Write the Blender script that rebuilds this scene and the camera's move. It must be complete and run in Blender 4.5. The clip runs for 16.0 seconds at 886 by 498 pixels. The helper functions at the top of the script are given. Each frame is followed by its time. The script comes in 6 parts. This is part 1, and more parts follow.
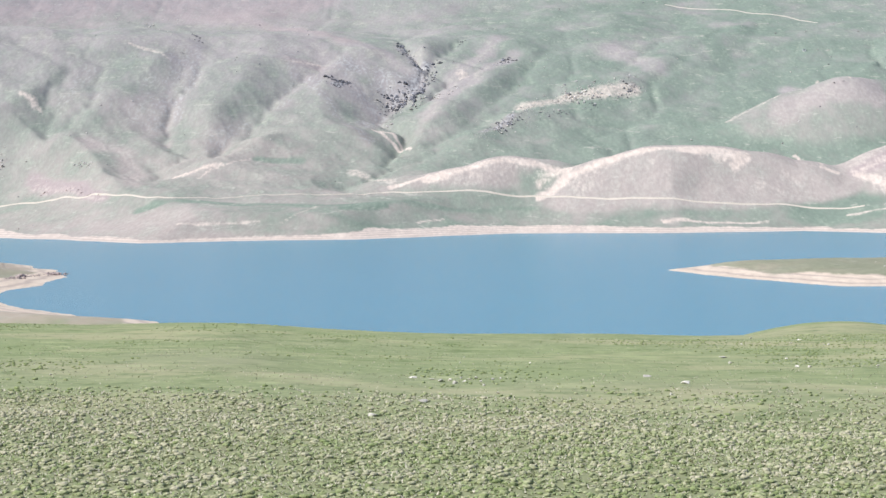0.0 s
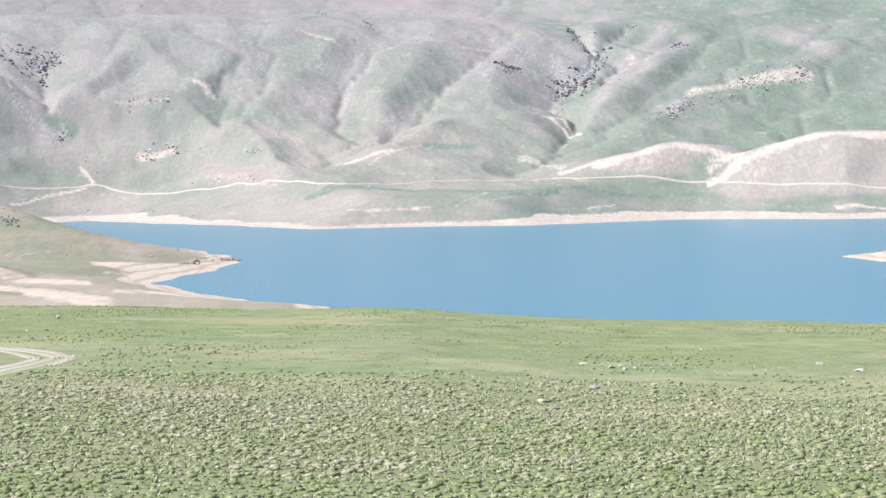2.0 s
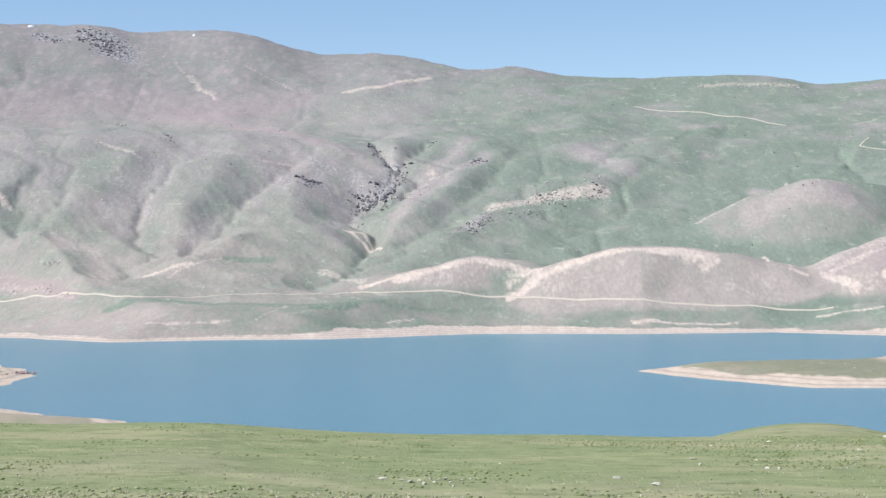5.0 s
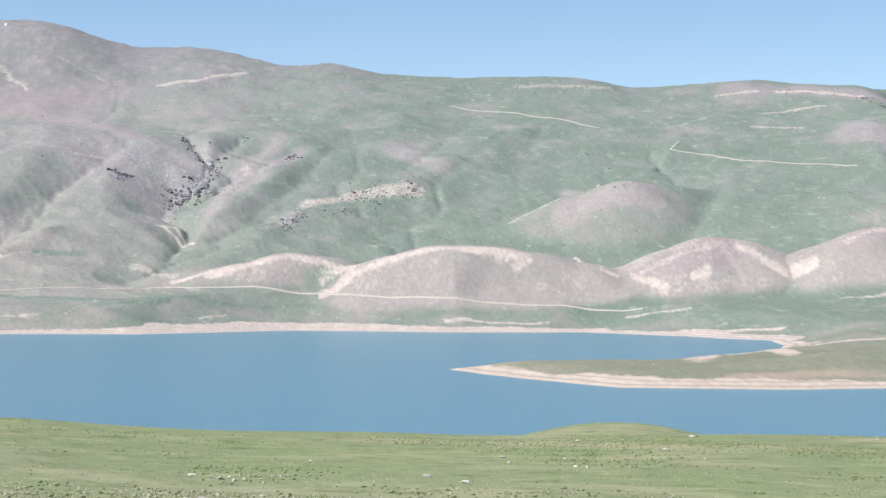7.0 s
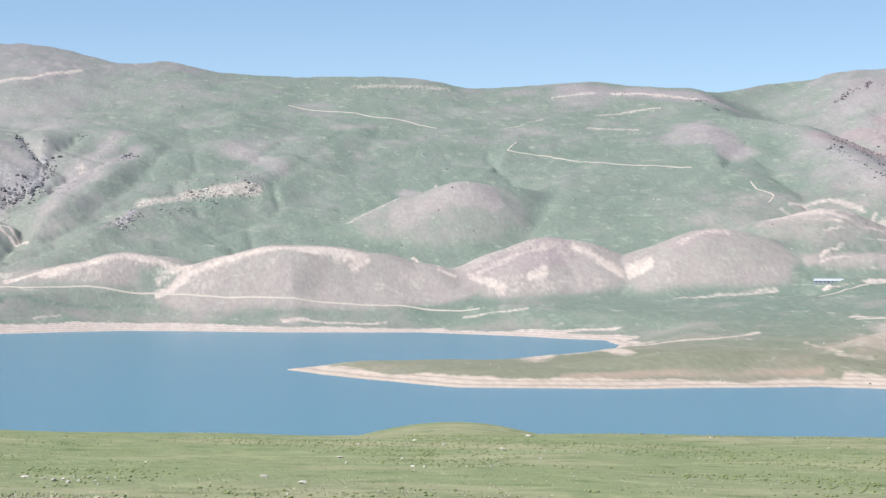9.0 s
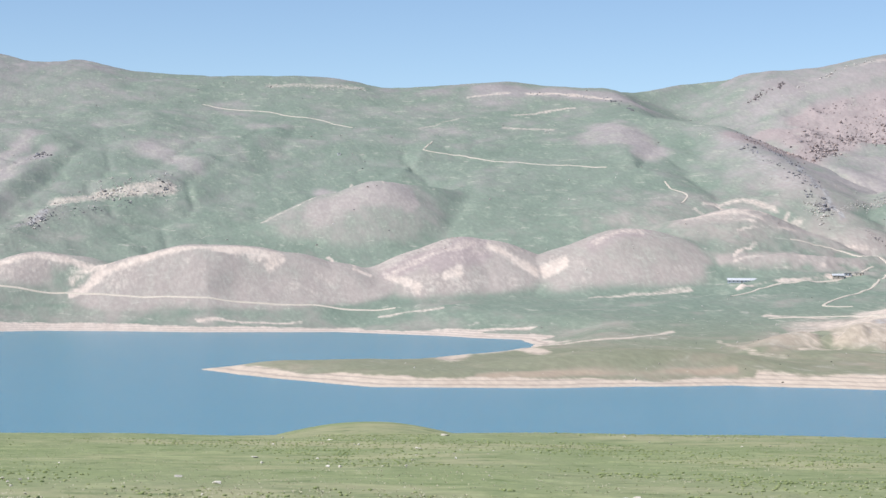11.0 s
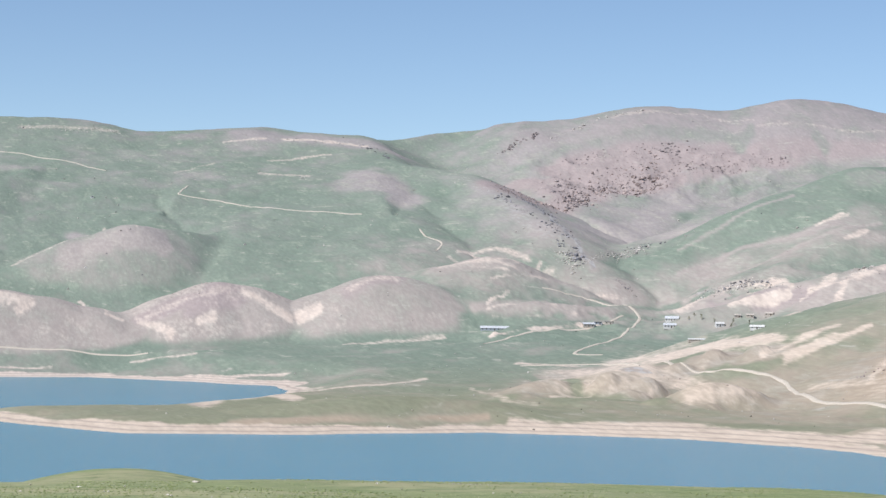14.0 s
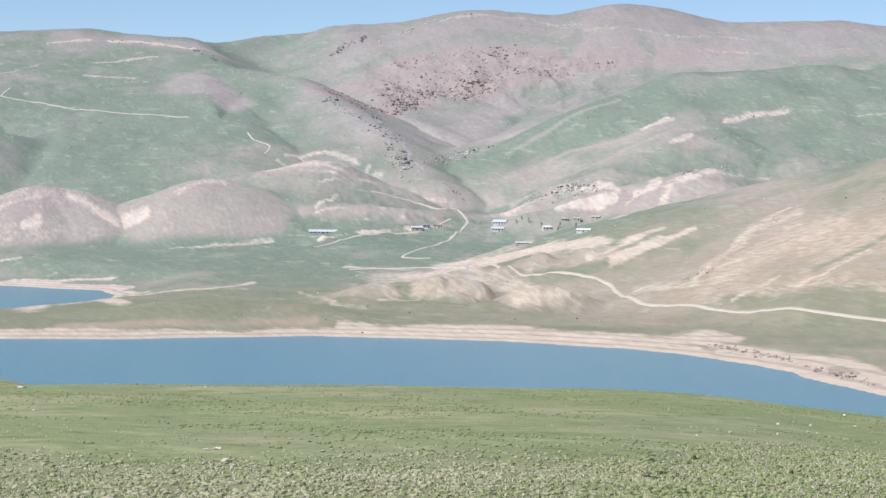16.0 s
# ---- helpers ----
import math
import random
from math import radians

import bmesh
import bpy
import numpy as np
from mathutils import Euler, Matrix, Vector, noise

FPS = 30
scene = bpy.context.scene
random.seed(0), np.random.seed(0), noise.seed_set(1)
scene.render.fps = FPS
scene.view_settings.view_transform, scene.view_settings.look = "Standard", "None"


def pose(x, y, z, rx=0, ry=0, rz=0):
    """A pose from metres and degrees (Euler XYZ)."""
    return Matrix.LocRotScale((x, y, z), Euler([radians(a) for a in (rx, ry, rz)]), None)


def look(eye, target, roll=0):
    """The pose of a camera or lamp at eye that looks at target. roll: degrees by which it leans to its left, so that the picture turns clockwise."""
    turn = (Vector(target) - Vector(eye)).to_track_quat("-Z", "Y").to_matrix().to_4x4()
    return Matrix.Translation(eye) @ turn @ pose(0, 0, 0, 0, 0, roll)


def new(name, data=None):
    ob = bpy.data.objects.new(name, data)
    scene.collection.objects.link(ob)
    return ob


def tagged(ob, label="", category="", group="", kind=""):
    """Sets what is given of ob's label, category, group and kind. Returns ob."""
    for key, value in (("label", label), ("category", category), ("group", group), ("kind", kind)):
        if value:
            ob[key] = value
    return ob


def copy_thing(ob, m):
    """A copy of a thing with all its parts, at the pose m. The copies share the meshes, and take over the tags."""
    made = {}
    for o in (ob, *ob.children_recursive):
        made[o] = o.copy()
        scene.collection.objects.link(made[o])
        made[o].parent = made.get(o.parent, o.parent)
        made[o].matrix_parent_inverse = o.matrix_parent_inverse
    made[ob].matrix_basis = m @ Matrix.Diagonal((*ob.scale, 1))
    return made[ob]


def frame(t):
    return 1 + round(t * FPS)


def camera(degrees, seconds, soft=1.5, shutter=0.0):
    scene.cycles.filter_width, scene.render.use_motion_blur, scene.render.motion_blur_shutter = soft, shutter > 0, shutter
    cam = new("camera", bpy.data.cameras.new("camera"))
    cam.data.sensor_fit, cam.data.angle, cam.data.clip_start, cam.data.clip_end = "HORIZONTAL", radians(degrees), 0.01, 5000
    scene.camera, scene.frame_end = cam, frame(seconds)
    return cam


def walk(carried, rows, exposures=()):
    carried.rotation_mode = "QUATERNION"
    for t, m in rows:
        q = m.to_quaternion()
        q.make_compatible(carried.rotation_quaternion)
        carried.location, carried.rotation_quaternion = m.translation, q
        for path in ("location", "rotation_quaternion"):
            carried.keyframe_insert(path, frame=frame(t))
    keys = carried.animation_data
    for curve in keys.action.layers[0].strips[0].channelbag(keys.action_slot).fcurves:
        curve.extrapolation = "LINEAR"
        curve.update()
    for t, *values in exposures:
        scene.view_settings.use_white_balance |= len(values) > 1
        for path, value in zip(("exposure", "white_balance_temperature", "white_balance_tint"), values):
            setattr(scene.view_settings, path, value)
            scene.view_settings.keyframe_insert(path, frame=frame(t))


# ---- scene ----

# The eye stands on a knoll above a reservoir; the water lies at z = 0.
EYE = 56.0
cam = camera(23.53, 16.0)
# seconds, yaw to the right, pitch up, roll: degrees
TURNS = [
    (0.0, -0.830, -1.989, -0.729), (0.5, -0.366, -2.169, -0.737), (1.0, -0.921, -2.349, -0.751),
    (1.5, -3.113, -2.327, -0.765), (2.0, -5.413, -2.305, -0.848), (2.5, -7.755, -2.280, -0.921),
    (3.0, -9.119, -2.258, -0.949), (3.5, -7.347, -1.733, -0.949), (4.0, -3.716, -0.135, -0.897),
    (4.5, -1.860, 0.688, -0.810), (5.0, 0.000, 0.700, -0.500), (5.2, 0.612, 0.702, -0.420), (7.3, 5.640, 0.607, 0.335), (7.5, 6.053, 0.610, 0.348),
    (8.0, 7.207, 0.624, 0.376), (8.5, 8.378, 0.638, 0.381), (8.7, 8.836, 0.642, 0.381), (10.8, 11.283, 0.647, 0.380), (11.0, 11.664, 0.647, 0.378),
    (11.5, 13.343, 0.672, 0.328), (12.0, 14.887, 0.989, 0.406), (12.5, 15.394, 1.824, 0.857),
    (13.0, 16.045, 1.924, 0.927), (13.5, 16.883, 1.937, 0.860), (14.0, 18.246, 1.966, 0.861),
    (14.5, 19.364, 0.966, 0.812), (15.0, 20.396, -0.143, 0.794), (15.5, 21.131, -0.572, 0.771),
    (16.0, 22.899, -0.564, 0.795),
]
walk(cam, [(t, pose(0, -0.15, EYE, 90 + pitch, 0, -yaw) @ pose(0, 0, 0, 0, 0, roll)) for t, yaw, pitch, roll in TURNS],
     exposures=[(0.0, 0.26, 6250, 10), (0.5, 0.25, 6250, 10), (0.9, 0.46, 6250, 10), (3.0, 0.45, 6250, 10), (3.6, 0.21, 6250, 10), (4.2, 0.11, 6250, 10), (5.2, 0.13, 6250, 10), (8.5, 0.15, 6250, 10), (11.5, 0.05, 6250, 10), (12.0, -0.03, 6250, 10), (14.3, -0.03, 6250, 10), (15.0, 0.03, 6250, 10), (16.0, -0.01, 6250, 10)])

# ---- daylight ----
SUN_AZ, SUN_EL = -108.0, 48.0   # degrees to the right of straight ahead, above the horizon
world = bpy.data.worlds.new("sky")
scene.world = world
world.use_nodes = True
wn, wl = world.node_tree.nodes, world.node_tree.links
sky = wn.new("ShaderNodeTexSky")
sky.sky_type, sky.sun_disc = "NISHITA", False
sky.sun_elevation, sky.sun_rotation = radians(SUN_EL), radians(SUN_AZ)
sky.altitude, sky.air_density, sky.dust_density, sky.ozone_density = 2600, 1.0, 0.0, 1.2
wl.new(sky.outputs["Color"], wn["Background"].inputs["Color"])
wn["Background"].inputs["Strength"].default_value = 0.12
sun = new("sun", bpy.data.lights.new("sun", "SUN"))
sun.data.energy, sun.data.angle, sun.data.color = 4.95, radians(0.5), (1.0, 0.97, 0.93)
_a, _e = radians(SUN_AZ), radians(SUN_EL)
sun.matrix_world = look((0, 0, 300), (-math.sin(_a) * math.cos(_e), -math.cos(_a) * math.cos(_e), 300 - math.sin(_e)))


# ---- materials ----
def material(name, rough=0.9, spec=0.2):
    m = bpy.data.materials.new(name)
    m.use_nodes = True
    b = m.node_tree.nodes["Principled BSDF"]
    b.inputs["Roughness"].default_value = rough
    b.inputs["Specular IOR Level"].default_value = spec
    return m, m.node_tree.nodes, m.node_tree.links, b


def mix(n, l, fac, a, b, kind="MIX"):
    """A colour mix; fac, a and b are sockets or values."""
    x = n.new("ShaderNodeMix")
    x.data_type, x.blend_type = "RGBA", kind
    for s, v in ((x.inputs[0], fac), (x.inputs[6], a), (x.inputs[7], b)):
        if isinstance(v, bpy.types.NodeSocket):
            l.new(v, s)
        else:
            s.default_value = (*v, 1) if isinstance(v, tuple) else v
    return x.outputs[2]


def fnoise(n, l, vec, scale, detail=4.0, rough=0.55):
    x = n.new("ShaderNodeTexNoise")
    x.inputs["Scale"].default_value, x.inputs["Detail"].default_value, x.inputs["Roughness"].default_value = scale, detail, rough
    l.new(vec, x.inputs["Vector"])
    return x.outputs["Fac"]


def ramp(n, l, fac, lo, hi):
    x = n.new("ShaderNodeMapRange")
    x.interpolation_type = "SMOOTHSTEP"
    x.inputs[1].default_value, x.inputs[2].default_value = lo, hi
    l.new(fac, x.inputs[0])
    return x.outputs[0]


def math_node(n, l, op, a, b):
    x = n.new("ShaderNodeMath")
    x.operation = op
    for i, v in enumerate((a, b)):
        if isinstance(v, bpy.types.NodeSocket):
            l.new(v, x.inputs[i])
        else:
            x.inputs[i].default_value = v
    return x.outputs[0]


def ragged(n, l, mask, grain, amount, lo, hi):
    """A mask whose edge is broken up by grain."""
    g = math_node(n, l, "MULTIPLY", math_node(n, l, "SUBTRACT", grain, 0.5), amount)
    return ramp(n, l, math_node(n, l, "ADD", mask, g), lo, hi)


def ground_material():
    m, n, l, b = material("hill_ground", 0.95, 0.1)
    pos = n.new("ShaderNodeNewGeometry").outputs["Position"]
    # ground features run down the slopes rather than along them
    mp = n.new("ShaderNodeMapping")
    mp.inputs["Scale"].default_value, mp.inputs["Rotation"].default_value = (1, 0.3, 0.6), (0, 0, radians(7))
    l.new(pos, mp.inputs["Vector"])
    run = mp.outputs[0]
    att = n.new("ShaderNodeAttribute")
    att.attribute_name = "cover"
    sep = n.new("ShaderNodeSeparateColor")
    l.new(att.outputs["Color"], sep.inputs[0])
    n1, n2, n3 = fnoise(n, l, run, 0.014), fnoise(n, l, run, 0.07, 6.0, 0.6), fnoise(n, l, pos, 1.3)
    nf = fnoise(n, l, run, 0.28, 5.0, 0.56)
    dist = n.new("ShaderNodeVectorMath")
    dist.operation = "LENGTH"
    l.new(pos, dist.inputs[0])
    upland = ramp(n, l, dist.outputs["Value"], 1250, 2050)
    # upland and far soil greyed by range: distance haze put into the colour
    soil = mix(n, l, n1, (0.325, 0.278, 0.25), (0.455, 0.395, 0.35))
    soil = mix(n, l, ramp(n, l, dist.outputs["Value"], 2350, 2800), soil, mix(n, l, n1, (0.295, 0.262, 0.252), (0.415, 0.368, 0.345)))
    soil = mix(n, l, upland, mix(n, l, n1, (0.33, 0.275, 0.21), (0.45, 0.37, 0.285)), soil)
    soil = mix(n, l, ramp(n, l, n2, 0.42, 0.85), soil, (0.45, 0.395, 0.35))
    soil = mix(n, l, ragged(n, l, sep.outputs[2], n2, 0.7, 0.05, 0.9), soil, mix(n, l, upland, (0.42, 0.33, 0.245), (0.375, 0.308, 0.29)))
    # dark scrub on the high slopes
    heights = ramp(n, l, dist.outputs["Value"], 3300, 3750)
    soil = mix(n, l, math_node(n, l, "MULTIPLY", heights, ramp(n, l, n2, 0.25, 0.6)), soil, (0.272, 0.245, 0.248))
    lush = mix(n, l, n1, (0.17, 0.21, 0.09), (0.245, 0.275, 0.135))
    lush = mix(n, l, ramp(n, l, n3, 0.35, 0.7), lush, (0.27, 0.30, 0.14))
    nm = fnoise(n, l, pos, 0.035, 5.0, 0.6)
    nq = fnoise(n, l, pos, 0.22, 6.0, 0.7)
    lush = mix(n, l, ramp(n, l, math_node(n, l, "ADD", nm, math_node(n, l, "MULTIPLY", nq, 0.5)), 0.72, 0.92), lush, (0.34, 0.325, 0.18))
    lush = mix(n, l, ramp(n, l, nq, 0.46, 0.34), lush, (0.15, 0.19, 0.075))
    lush = mix(n, l, ramp(n, l, nq, 0.54, 0.68), lush, (0.33, 0.355, 0.175))
    steppe = math_node(n, l, "ADD", dist.outputs["Value"], math_node(n, l, "MULTIPLY", nm, 45.0))
    lush = mix(n, l, ramp(n, l, steppe, 150, 112), lush, (0.235, 0.245, 0.125))
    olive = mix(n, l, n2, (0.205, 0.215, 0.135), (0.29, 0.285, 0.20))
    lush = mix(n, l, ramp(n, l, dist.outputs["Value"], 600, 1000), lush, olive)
    # upland grass, thin and pale; its grey-blue cast is painted haze
    hazed_grass = mix(n, l, n1, (0.16, 0.212, 0.16), (0.235, 0.272, 0.22))
    hazed_grass = mix(n, l, ramp(n, l, n2, 0.45, 0.8), hazed_grass, (0.28, 0.31, 0.245))
    grass = mix(n, l, upland, lush, hazed_grass)
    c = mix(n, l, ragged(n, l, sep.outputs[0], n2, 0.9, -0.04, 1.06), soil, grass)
    sand = mix(n, l, n2, (0.50, 0.405, 0.34), (0.70, 0.60, 0.515))
    sand = mix(n, l, upland, mix(n, l, n2, (0.50, 0.395, 0.305), (0.68, 0.57, 0.46)), sand)
    # strandlines left by the falling water
    level = n.new("ShaderNodeSeparateXYZ")
    l.new(pos, level.inputs[0])
    strand = math_node(n, l, "PINGPONG", math_node(n, l, "ADD", math_node(n, l, "MULTIPLY", level.outputs[2], 1.3), math_node(n, l, "MULTIPLY", nm, 1.3)), 1.0)
    strand = math_node(n, l, "MULTIPLY", ramp(n, l, strand, 0.45, 0.1), ramp(n, l, level.outputs[2], 9.0, 5.0))
    sand = mix(n, l, math_node(n, l, "MULTIPLY", strand, 0.6), sand, (0.36, 0.285, 0.245))
    c = mix(n, l, ragged(n, l, sep.outputs[1], nf, 0.8, 0.14, 0.9), c, sand)
    stone = mix(n, l, ramp(n, l, nf, 0.4, 0.62), (0.20, 0.195, 0.20), (0.40, 0.385, 0.37))
    c = mix(n, l, ragged(n, l, att.outputs["Alpha"], nf, 0.9, 0.3, 0.8), c, stone)
    speck = mix(n, l, ramp(n, l, nf, 0.3, 0.75), (0.91, 0.91, 0.915), (1.08, 1.08, 1.075))
    c = mix(n, l, ramp(n, l, dist.outputs["Value"], 600, 1000), c, mix(n, l, 1.0, c, speck, "MULTIPLY"))
    # sheep paths: faint treads that follow the contours
    hz = n.new("ShaderNodeSeparateXYZ")
    l.new(pos, hz.inputs[0])
    tread = math_node(n, l, "ADD", math_node(n, l, "MULTIPLY", hz.outputs[2], 0.16), math_node(n, l, "MULTIPLY", n1, 5.0))
    tread = math_node(n, l, "PINGPONG", tread, 1.0)
    path = math_node(n, l, "MULTIPLY", ramp(n, l, tread, 0.14, 0.0), ramp(n, l, n2, 0.5, 0.68))
    path = math_node(n, l, "MULTIPLY", path, math_node(n, l, "MULTIPLY", ramp(n, l, dist.outputs["Value"], 900, 1300), 0.6))
    c = mix(n, l, path, c, (0.50, 0.45, 0.39))
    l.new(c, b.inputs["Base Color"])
    bump = n.new("ShaderNodeBump")
    bump.inputs["Strength"].default_value, bump.inputs["Distance"].default_value = 0.28, 1.3
    l.new(nf, bump.inputs["Height"])
    fine = n.new("ShaderNodeBump")
    fine.inputs["Strength"].default_value, fine.inputs["Distance"].default_value = 0.35, 0.12
    l.new(n3, fine.inputs["Height"])
    l.new(bump.outputs[0], fine.inputs["Normal"])
    l.new(fine.outputs[0], b.inputs["Normal"])
    return m


def water_material():
    m, n, l, b = material("lake_water", 0.22, 0.5)
    pos = n.new("ShaderNodeNewGeometry").outputs["Position"]
    n1, n2 = fnoise(n, l, pos, 0.004), fnoise(n, l, pos, 0.35)
    c = mix(n, l, n1, (0.085, 0.238, 0.312), (0.102, 0.272, 0.347))
    l.new(c, b.inputs["Base Color"])
    bump = n.new("ShaderNodeBump")
    bump.inputs["Strength"].default_value, bump.inputs["Distance"].default_value = 0.7, 1.0
    l.new(n2, bump.inputs["Height"])
    l.new(bump.outputs[0], b.inputs["Normal"])
    return m


def road_material(name="pale_dirt", lo=(0.50, 0.43, 0.36), hi=(0.66, 0.58, 0.50), worn=0.45):
    m, n, l, b = material(name, 0.95, 0.1)
    pos = n.new("ShaderNodeNewGeometry").outputs["Position"]
    n1, n2 = fnoise(n, l, pos, 0.15), fnoise(n, l, pos, 2.5)
    c = mix(n, l, n1, lo, hi)
    c = mix(n, l, ramp(n, l, n2, worn, worn + 0.3), c, (0.36, 0.34, 0.22))
    l.new(c, b.inputs["Base Color"])
    return m


M_GROUND, M_WATER, M_ROAD = ground_material(), water_material(), road_material()
M_TRACK = road_material("trodden_earth", (0.40, 0.36, 0.28), (0.58, 0.52, 0.43), 0.42)

# ---- land: begin ----
def lattice(ix, iy, seed):
    h = (ix * 374761393 + iy * 668265263 + seed * 1442695041) & 0xFFFFFFFF
    h = ((h ^ (h >> 13)) * 1274126177) & 0xFFFFFFFF
    return ((h ^ (h >> 16)) & 0xFFFF) / 65535.0


def value_noise(x, y, seed=0):
    """Smooth noise from -1 to 1 on arrays."""
    x, y = np.asarray(x, float), np.asarray(y, float)
    ix, iy = np.floor(x).astype(np.int64), np.floor(y).astype(np.int64)
    u, v = x - ix, y - iy
    u, v = u * u * u * (u * (u * 6 - 15) + 10), v * v * v * (v * (v * 6 - 15) + 10)
    a, b = lattice(ix, iy, seed), lattice(ix + 1, iy, seed)
    c, d = lattice(ix, iy + 1, seed), lattice(ix + 1, iy + 1, seed)
    return 2 * ((a * (1 - u) + b * u) * (1 - v) + (c * (1 - u) + d * u) * v) - 1


def fractal(x, y, size, octaves=4, seed=0, ridged=False):
    out, amp, total = 0.0, 1.0, 0.0
    for k in range(octaves):
        n = value_noise(x / size + 17.3 * k, y / size - 9.1 * k, seed + k)
        out = out + amp * (1 - 2 * np.abs(n) if ridged else n)
        total, amp, size = total + amp, amp * 0.5, size * 0.5
        x, y = 0.8 * x - 0.6 * y, 0.6 * x + 0.8 * y
    return out / total


def step(a, b, x):
    t = np.clip((x - a) / (b - a), 0, 1)
    return t * t * (3 - 2 * t)


def softmin(a, b, k):
    h = np.clip(0.5 + 0.5 * (b - a) / k, 0, 1)
    return b * (1 - h) + a * h - k * h * (1 - h)


def softmax(a, b, k):
    return -softmin(-a, -b, k)


def along(az, pairs, soft=0.5):
    """A line over the azimuth, rounded at its corners."""
    p = np.array(pairs, float)
    g = np.arange(-60, 80, 0.1)
    v = np.interp(g, p[:, 0], p[:, 1])
    k = np.exp(-0.5 * (np.arange(-30, 31) * 0.1 / soft) ** 2)
    v = np.convolve(np.pad(v, 30, "edge"), k / k.sum(), "valid")
    return np.interp(az, g, v)


def xy(az, r):
    a = np.radians(az)
    return r * np.sin(a), r * np.cos(a)


def to_segments(x, y, line):
    """Distance to a polyline of (azimuth, range, ...) points, and the values after these at the nearest point."""
    p = np.array(line, float)
    px, py = xy(p[:, 0], p[:, 1])
    best = np.full(np.shape(x), 1e9)
    val = np.zeros(np.shape(x) + (p.shape[1] - 2,))
    for i in range(len(p) - 1):
        dx, dy = px[i + 1] - px[i], py[i + 1] - py[i]
        t = np.clip(((x - px[i]) * dx + (y - py[i]) * dy) / (dx * dx + dy * dy), 0, 1)
        d = np.hypot(x - px[i] - t * dx, y - py[i] - t * dy)
        near = d < best
        best = np.where(near, d, best)
        for c in range(val.shape[-1]):
            val[..., c] = np.where(near, p[i, c + 2] + t * (p[i + 1, c + 2] - p[i, c + 2]), val[..., c])
    return best, val


def ridge_line(x, y, line, slope, sign=1, rounding=20.0):
    """A ridge (sign 1) or a valley (sign -1) that falls or rises from its line of (azimuth, range, height) points."""
    p = np.array(line, float)
    px, py = xy(p[:, 0], p[:, 1])
    out = np.full(np.shape(x), -1e9)
    for i in range(len(p) - 1):
        dx, dy = px[i + 1] - px[i], py[i + 1] - py[i]
        t = np.clip(((x - px[i]) * dx + (y - py[i]) * dy) / (dx * dx + dy * dy), 0, 1)
        d = np.hypot(x - px[i] - t * dx, y - py[i] - t * dy)
        out = np.maximum(out, sign * (p[i, 2] + t * (p[i + 1, 2] - p[i, 2])) - slope * (np.sqrt(d * d + rounding * rounding) - rounding))
    return sign * out


# the shoreline, azimuth and range
LAKE = [(-8.8, 842), (-11.3, 905), (-12.2, 950), (-12.9, 1010), (-13.4, 1054), (-12.7, 1080), (-12.1, 1115), (-11.4, 1180), (-10.6, 1250),
        (-12.0, 1420), (-14.5, 1650), (-16.5, 1900), (-16.5, 2250), (-15.0, 2330), (-13.4, 2180), (-11.3, 2048), (-8.9, 1871),
        (-6.3, 1893), (-3.1, 1890), (1.1, 2020), (5.0, 1973), (9.0, 2000), (12.0, 1874), (13.7, 1811), (14.4, 1600), (11.6, 1382),
        (10.0, 1290), (6.9, 1275), (5.3, 1228), (6.6, 1151), (9.9, 1041), (14.3, 1047), (19.5, 1095), (24.7, 1057), (29.2, 985),
        (30.2, 955), (32.5, 864), (33.3, 804), (34.7, 747), (40.0, 680), (46.0, 640), (40.0, 560), (30.0, 590), (20.0, 620),
        (10.0, 640), (0.0, 640), (-6.0, 715)]


def shore_distance(x, y):
    """Metres from the shoreline; minus on the water."""
    d, _ = to_segments(x, y, LAKE + LAKE[:1])
    p = np.array(LAKE)
    px, py = xy(p[:, 0], p[:, 1])
    inside = np.zeros(np.shape(x), bool)
    for i in range(len(px)):
        j = (i + 1) % len(px)
        cross = (py[i] > y) != (py[j] > y)
        inside ^= cross & (x < (px[j] - px[i]) * (y - py[i]) / (py[j] - py[i] + 1e-12) + px[i])
    return np.where(inside, -d, d)


CREST = [(-24, 6.56), (-11.7, 6.68), (-10.85, 6.61), (-9.1, 6.67), (-8, 6.39), (-5.6, 6.60), (-4.6, 6.33), (-3.4, 5.88), (-1.4, 5.93), (0.7, 5.42), (2, 5.57), (3.3, 5.26), (5.4, 5.18), (7.4, 5.22), (9, 5.17), (10.2, 4.91), (11.7, 5.04), (13.4, 5.15), (15.2, 4.96), (16.9, 4.95), (18.3, 5.39), (21.6, 5.45), (23.5, 5.87), (25.9, 5.72), (27.4, 6.11), (29.1, 5.89), (30.6, 5.50), (33.3, 5.64), (34.6, 5.45), (38, 5.24)]
EDGE = [(-24, -3.38), (-20.9, -3.40), (-14.2, -3.56), (-10.4, -3.75), (-6.6, -3.77), (-4.3, -3.97), (-1.3, -4.16), (0, -4.18), (2.6, -4.21), (6, -4.29), (13, -4.22), (17, -4.23), (23, -4.16), (27.8, -4.20), (30.8, -4.34), (34.7, -4.70), (40, -5.13)]
